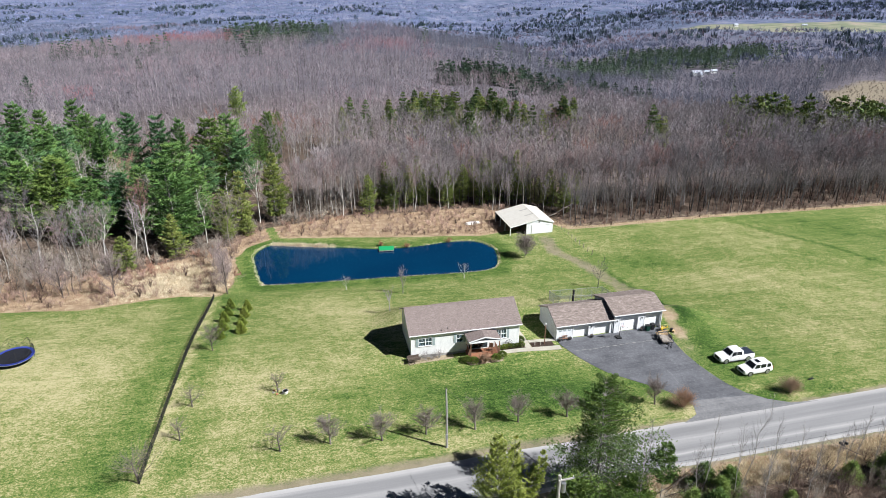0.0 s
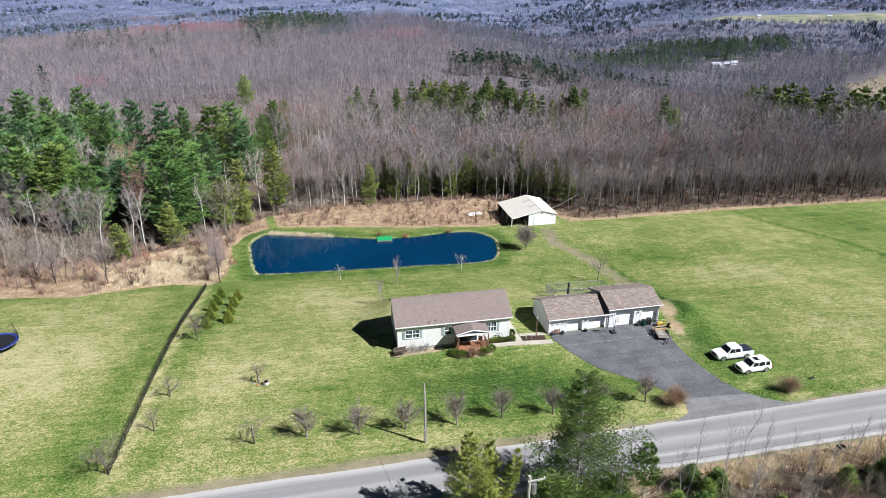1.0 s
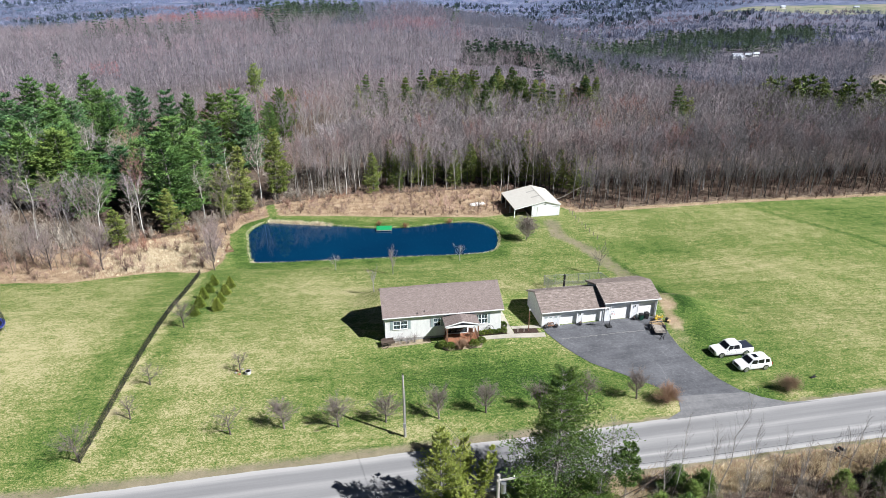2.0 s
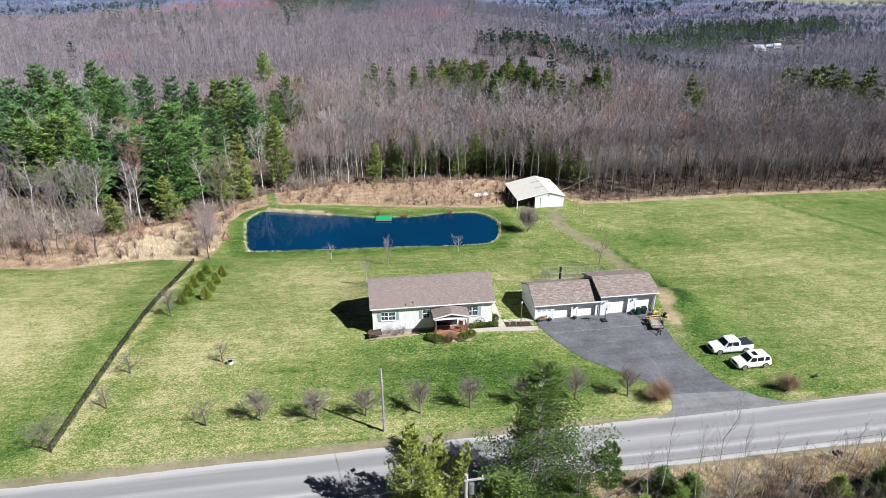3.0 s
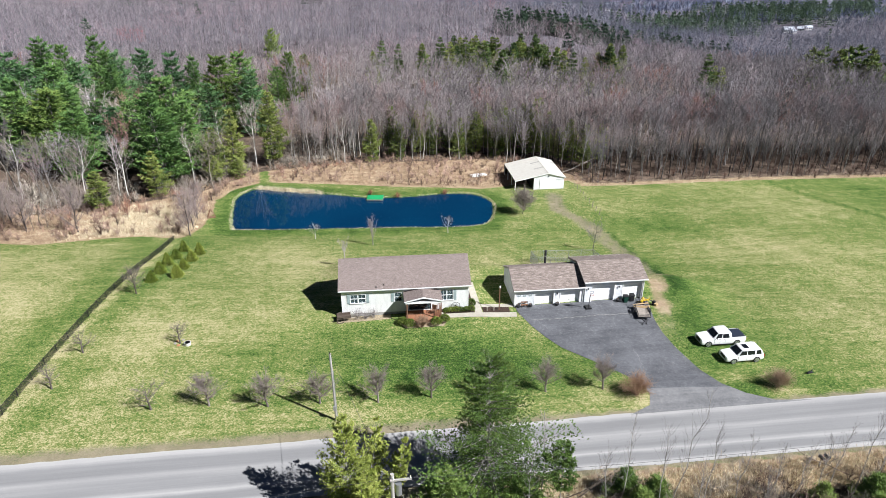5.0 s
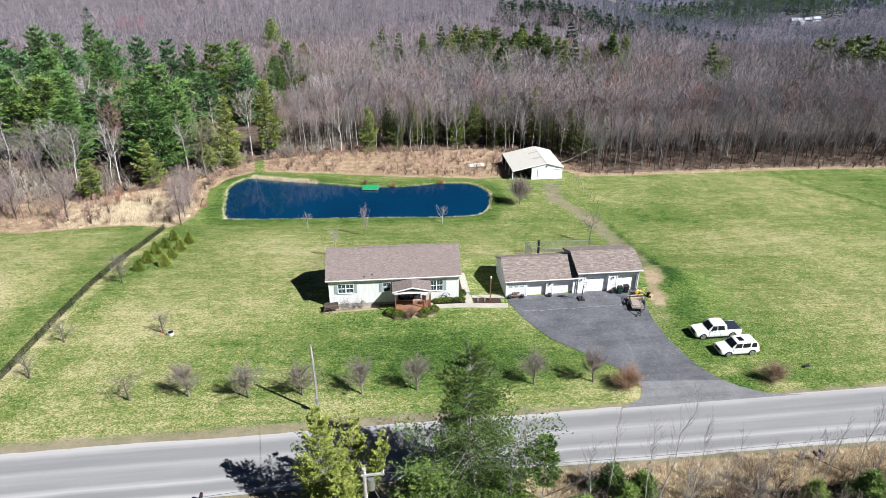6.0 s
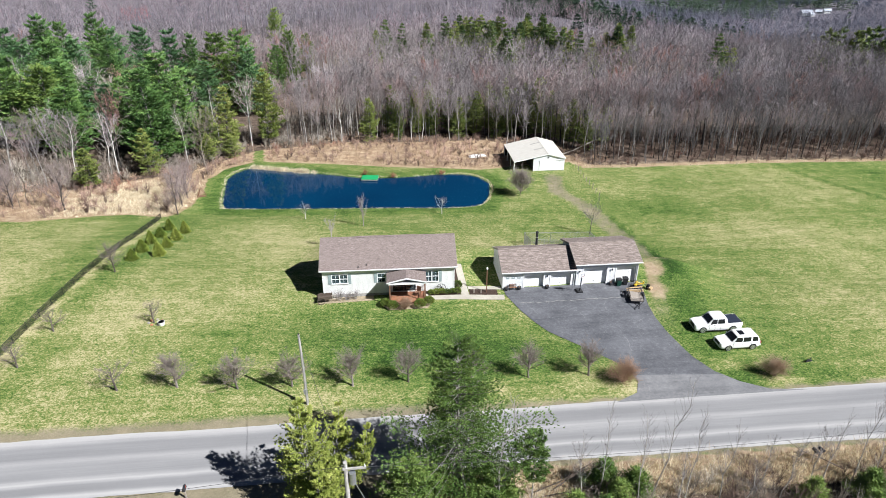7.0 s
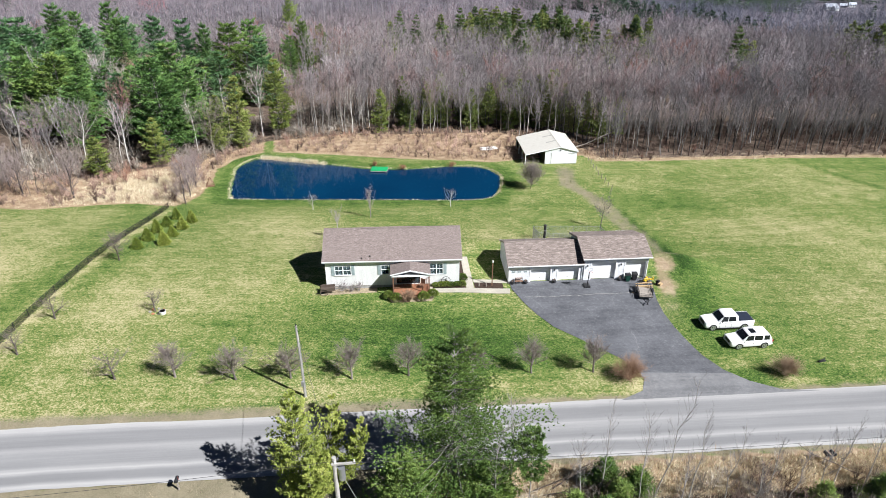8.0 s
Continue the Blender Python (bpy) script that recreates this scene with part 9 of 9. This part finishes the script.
saplings = [(24.1, 46.5, 10.2), (27.9, 46.8, 11.7), (26.4, 45.6, 9.4), (30.1, 46.5, 9.4), (32.5, 46.8, 8.2), (18.05, 44.7, 10.7), (40.6, 50.0, 7.4), (42.4, 50.0, 9.4), (39.8, 50.0, 5.8), (35.5, 48.5, 6.5), (29.2, 45.2, 7.0), (22.9, 45.0, 7.5), (37.0, 48.0, 7.0), (44.5, 51.0, 7.0), (34.0, 46.0, 6.0), (17.2, 43.6, 8.0)]
for i, (x, y, h) in enumerate(saplings):
    a, b = round_tree(980 + i, h, 0.62 + 0.14 * (i % 3), 0.042, 24, 5, 3, 0.25 + 0.06 * (i % 4), 0.006, 1.9)
    plant("sapling", (soup_mesh("trunk", a, MAT_BARE, 0.10), soup_mesh("crown", b, MAT_BARE, 0.2)), x, y, i, 1, 1, "thin leafless sapling on the road bank", "tree", "roadside saplings")
for i, (x, y, h, turn, tilt) in enumerate([(19.6, 46.4, 5.5, 100, 58), (20.4, 46.2, 4.8, 85, 64), (21.0, 46.9, 4.4, 112, 52), (43.4, 52.6, 6.0, -82, 62)]):
    a, b = round_tree(995 + i, h, 0.7, 0.05, 14, 4, 2, 0.3, 0.006, 1.3)
    t = plant("leaning_sapling", (soup_mesh("trunk", a, MAT_TRUNK, 0.1), soup_mesh("crown", b, MAT_BARE, 0.05)), x, y, 0, 1, 1, "dark dead sapling leaning over the road bank", "tree", "leaning dead saplings")
    t.matrix_basis = Matrix.Translation((x, y, land(x, y))) @ Matrix.Rotation(radians(turn), 4, 'Z') @ Matrix.Rotation(radians(tilt), 4, 'X')
near_shr = [bush(870 + i, 1.0, 2.3, 11, 7, 0.015, 2).arrays() for i in range(5)]
x, y = scatter(17, 75, 26, 60, 1.0)
x2, y2 = np.meshgrid(np.arange(17, 72, 1.05), np.arange(30, 60, 1.05))
x, y = x2.ravel() + G.uniform(-0.5, 0.5, x2.size), y2.ravel() + G.uniform(-0.5, 0.5, x2.size)
d = road_near(x) - y
keep = (d > 3.6 + 0.8 * np.sin(x * 0.7)) & (d < 15) & (G.random(len(x)) < 0.62)
dark = G.random(int(keep.sum())) < 0.55
for sel, mat, label in ((dark, MAT_BRAMBLE, "dark red-brown brambles on the road bank"), (~dark, MAT_BANK, "dense grey leafless brush on the road bank")):
    strew("bank_brush", near_shr, rows_of(x[keep][sel], y[keep][sel], 0.5, 1.25), mat, label, "brush", tints=G.random(int(sel.sum())) * 0.7)
keep = (d > 0.5) & (d < 9)
strew("bank_grass", [tuft(880 + i, 16, 0.6, 0.4, 0.018) for i in range(5)], rows_of(x[keep], y[keep], 0.5, 1.3), MAT_BRUSH, "tan dead grass on the road bank", "grass")
straw_x = G.uniform(17, 68, 5200)
straw_y = road_near(straw_x) - G.uniform(0.9, 4.4, 5200)
strew("verge_straw", [tuft(885 + i, 9, 0.4, 0.22, 0.02) for i in range(4)], rows_of(straw_x, straw_y, 0.5, 1.2), MAT_REED, "pale flattened dead grass along the road's edge", "grass")
x, y = x2.ravel() - 34 + G.uniform(-0.5, 0.5, x2.size), y2.ravel() - 9 + G.uniform(-0.5, 0.5, x2.size)
d = road_near(x) - y
keep = (d > 1.2) & (d < 9) & (G.random(len(x)) < 0.6)
strew("verge_grass", [tuft(890 + i, 12, 0.35, 0.35, 0.018) for i in range(3)], rows_of(x[keep], y[keep], 0.5, 1.2), MAT_BRUSH, "short dead grass on the road verge", "grass")
und = pine(990, 2.6, 0.03, 1.4, 11, 6, 8, 16, 0.22, 0.03, 0.05, 0.05, 0.8, spiky=True)
und_me = (soup_mesh("trunk", und[0].arrays(), MAT_BARE, 0.3), soup_mesh("crown", und[1].arrays(), MAT_DARKROADPINE, tip_is_tint=True))
for i, (x, y, s) in enumerate([(22.5, 44.4, 1.0), (24.4, 43.6, 1.2), (26.0, 43.2, 0.9), (43.0, 48.0, 0.9), (49.5, 51.0, 1.0), (32.0, 45.2, 0.7), (52.5, 52.0, 1.2), (24.6, 47.4, 1.1), (26.8, 46.6, 1.2), (39.4, 48.6, 0.9), (43.4, 49.4, 1.1), (25.6, 45.6, 1.1)]):
    plant("young_pine", und_me, x, y, i * 2.0, s, s, "small green pine in the roadside brush", "tree", "young roadside pines")


# ---- blades of the lawn ----
MAT_TUFT = needle_material("lawn_blades", (0.04, 0.08, 0.015), (0.15, 0.19, 0.048), (0.36, 0.33, 0.16))
n = 52000
x, y = G.uniform(-72, 78, n), G.uniform(44, 142, n)
open_lawn = (y > road_far(x) + 0.7) & (y < brush_line(x) - 0.6) & (x > -0.80 * y - 2) & (x < 0.72 * y + 14)
open_lawn &= ~((x > -6) & (x < 13.5) & (y > 68) & (y < 85)) & ~((x > 12) & (x < 34) & (y > 74) & (y < 88))
x, y = x[open_lawn], y[open_lawn]
clear = (loop_distance(x, y, pond_loop) > 0.6) & (loop_distance(x, y, drive_loop) > 0.25)
x, y = x[clear], y[clear]


def lawn_tuft(seed):
    g = np.random.default_rng(seed)
    s = Soup()
    s.blades(g.normal(0, 0.07, (3, 3)) * [1, 1, 0], g.normal(0, 0.7, (3, 3)) + [0, 0, 0.8], g.uniform(0.06, 0.13, 3), 0.035, g, np.repeat(g.uniform(0.3, 0.7, 3), 3))
    return s.arrays()


strew("lawn_grass", [lawn_tuft(1100 + i) for i in range(8)], rows_of(x, y, 0.7, 1.3, 0.01), MAT_TUFT, "short green and straw-coloured blades standing in the lawn", "grass", tip_is_tint=True, tints=np.clip(G.normal(0.45, 0.45, len(x)), -0.3, 1.3))

# ---- farm buildings far down the valley ----
MAT_FARROOF = plain("pale_metal_roof", (0.46, 0.49, 0.55), 0.5, wear=0.15)


def far_building(x, y, turn, L, D, H, rise, label):
    h = thing("farm_building", on_land(x, y, turn), label, "building", "far farm buildings")
    part("wall", Mesh().prism([(0, -2), (D, -2), (D, H), (D / 2, H + rise), (0, H)], 0, 0, L), MAT_TRIM, h)
    part("roof", Mesh().prism([(-0.4, H - 0.15), (D / 2, H + rise + 0.1), (D / 2, H + rise + 0.4), (-0.4, H + 0.15)], 0, -0.4, L + 0.4), MAT_FARROOF, h)
    part("roof", Mesh().prism([(D + 0.4, H - 0.15), (D + 0.4, H + 0.15), (D / 2, H + rise + 0.4), (D / 2, H + rise + 0.1)], 0, -0.4, L + 0.4), MAT_FARROOF, h)
    for k in range(3):
        part("window", Mesh().box(L * (k + 0.6) / 3.4, -0.05, 1.2, L * (k + 0.6) / 3.4 + 1.4, 0.02, 2.8), MAT_CARGLASS, h)


for x, y, t, l, d, hh, r in ((283, 742, 10, 11, 6, 2.4, 2.4), (299, 752, -20, 6, 5, 2.4, 1.8), (309, 756, 5, 7, 4, 2.4, 1.6), (289, 734, 40, 6, 5, 2.2, 2.0), (640, 1480, 8, 9, 6, 3, 2.4), (800, 1500, -5, 10, 6, 3, 2.4), (118, 980, 0, 14, 9, 6, 3), (238, 402, 25, 11, 8, 6, 3)):
    far_building(x, y, t, l, d, hh, r, "white far farm building with pale metal roof")


# ---- hills at the edge of sight, blue haze put into their colour ----
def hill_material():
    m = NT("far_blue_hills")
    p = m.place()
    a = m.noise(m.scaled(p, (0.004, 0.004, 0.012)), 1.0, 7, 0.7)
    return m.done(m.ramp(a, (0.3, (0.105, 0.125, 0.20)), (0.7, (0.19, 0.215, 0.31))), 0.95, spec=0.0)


MAT_HILLS = hill_material()
for k, (dist, base_h, amp) in enumerate(((3750, 10, 16), (4050, 70, 22))):
    hm = Mesh()
    n = 120
    for i in range(n + 1):
        a = radians(-62 + 124 * i / n)
        t = math.degrees(a)
        h = base_h + amp * (math.sin(t * 0.16 + k * 2.0) + 0.5 * math.sin(t * 0.43 + 1 + k) + 0.25 * math.sin(t * 1.1 + 2)) - 22 * math.exp(-((t - 4.5) / 4) ** 2) * (k == 0)
        for d, z in ((dist - 500, -220), (dist - 200, h * 0.5 - 60), (dist, h), (dist + 120, h - 30), (dist + 140, -220)):
            hm.v.append((d * math.sin(a), d * math.cos(a), z))
    for i in range(n):
        for j in range(4):
            q = i * 5 + j
            hm.f.append((q, q + 5, q + 6, q + 1))
    tagged(new("backdrop", hm.data("backdrop", MAT_HILLS, True)), "wooded hills on the horizon, blue haze put into their colour", "hills", kind="structure")

# ---- lay the plan out in metres ----
for ob in [o for o in scene.objects if o.parent is None and o.type in ('MESH', 'EMPTY')]:
    ob.matrix_basis = Matrix.Scale(PLAN, 4) @ ob.matrix_basis
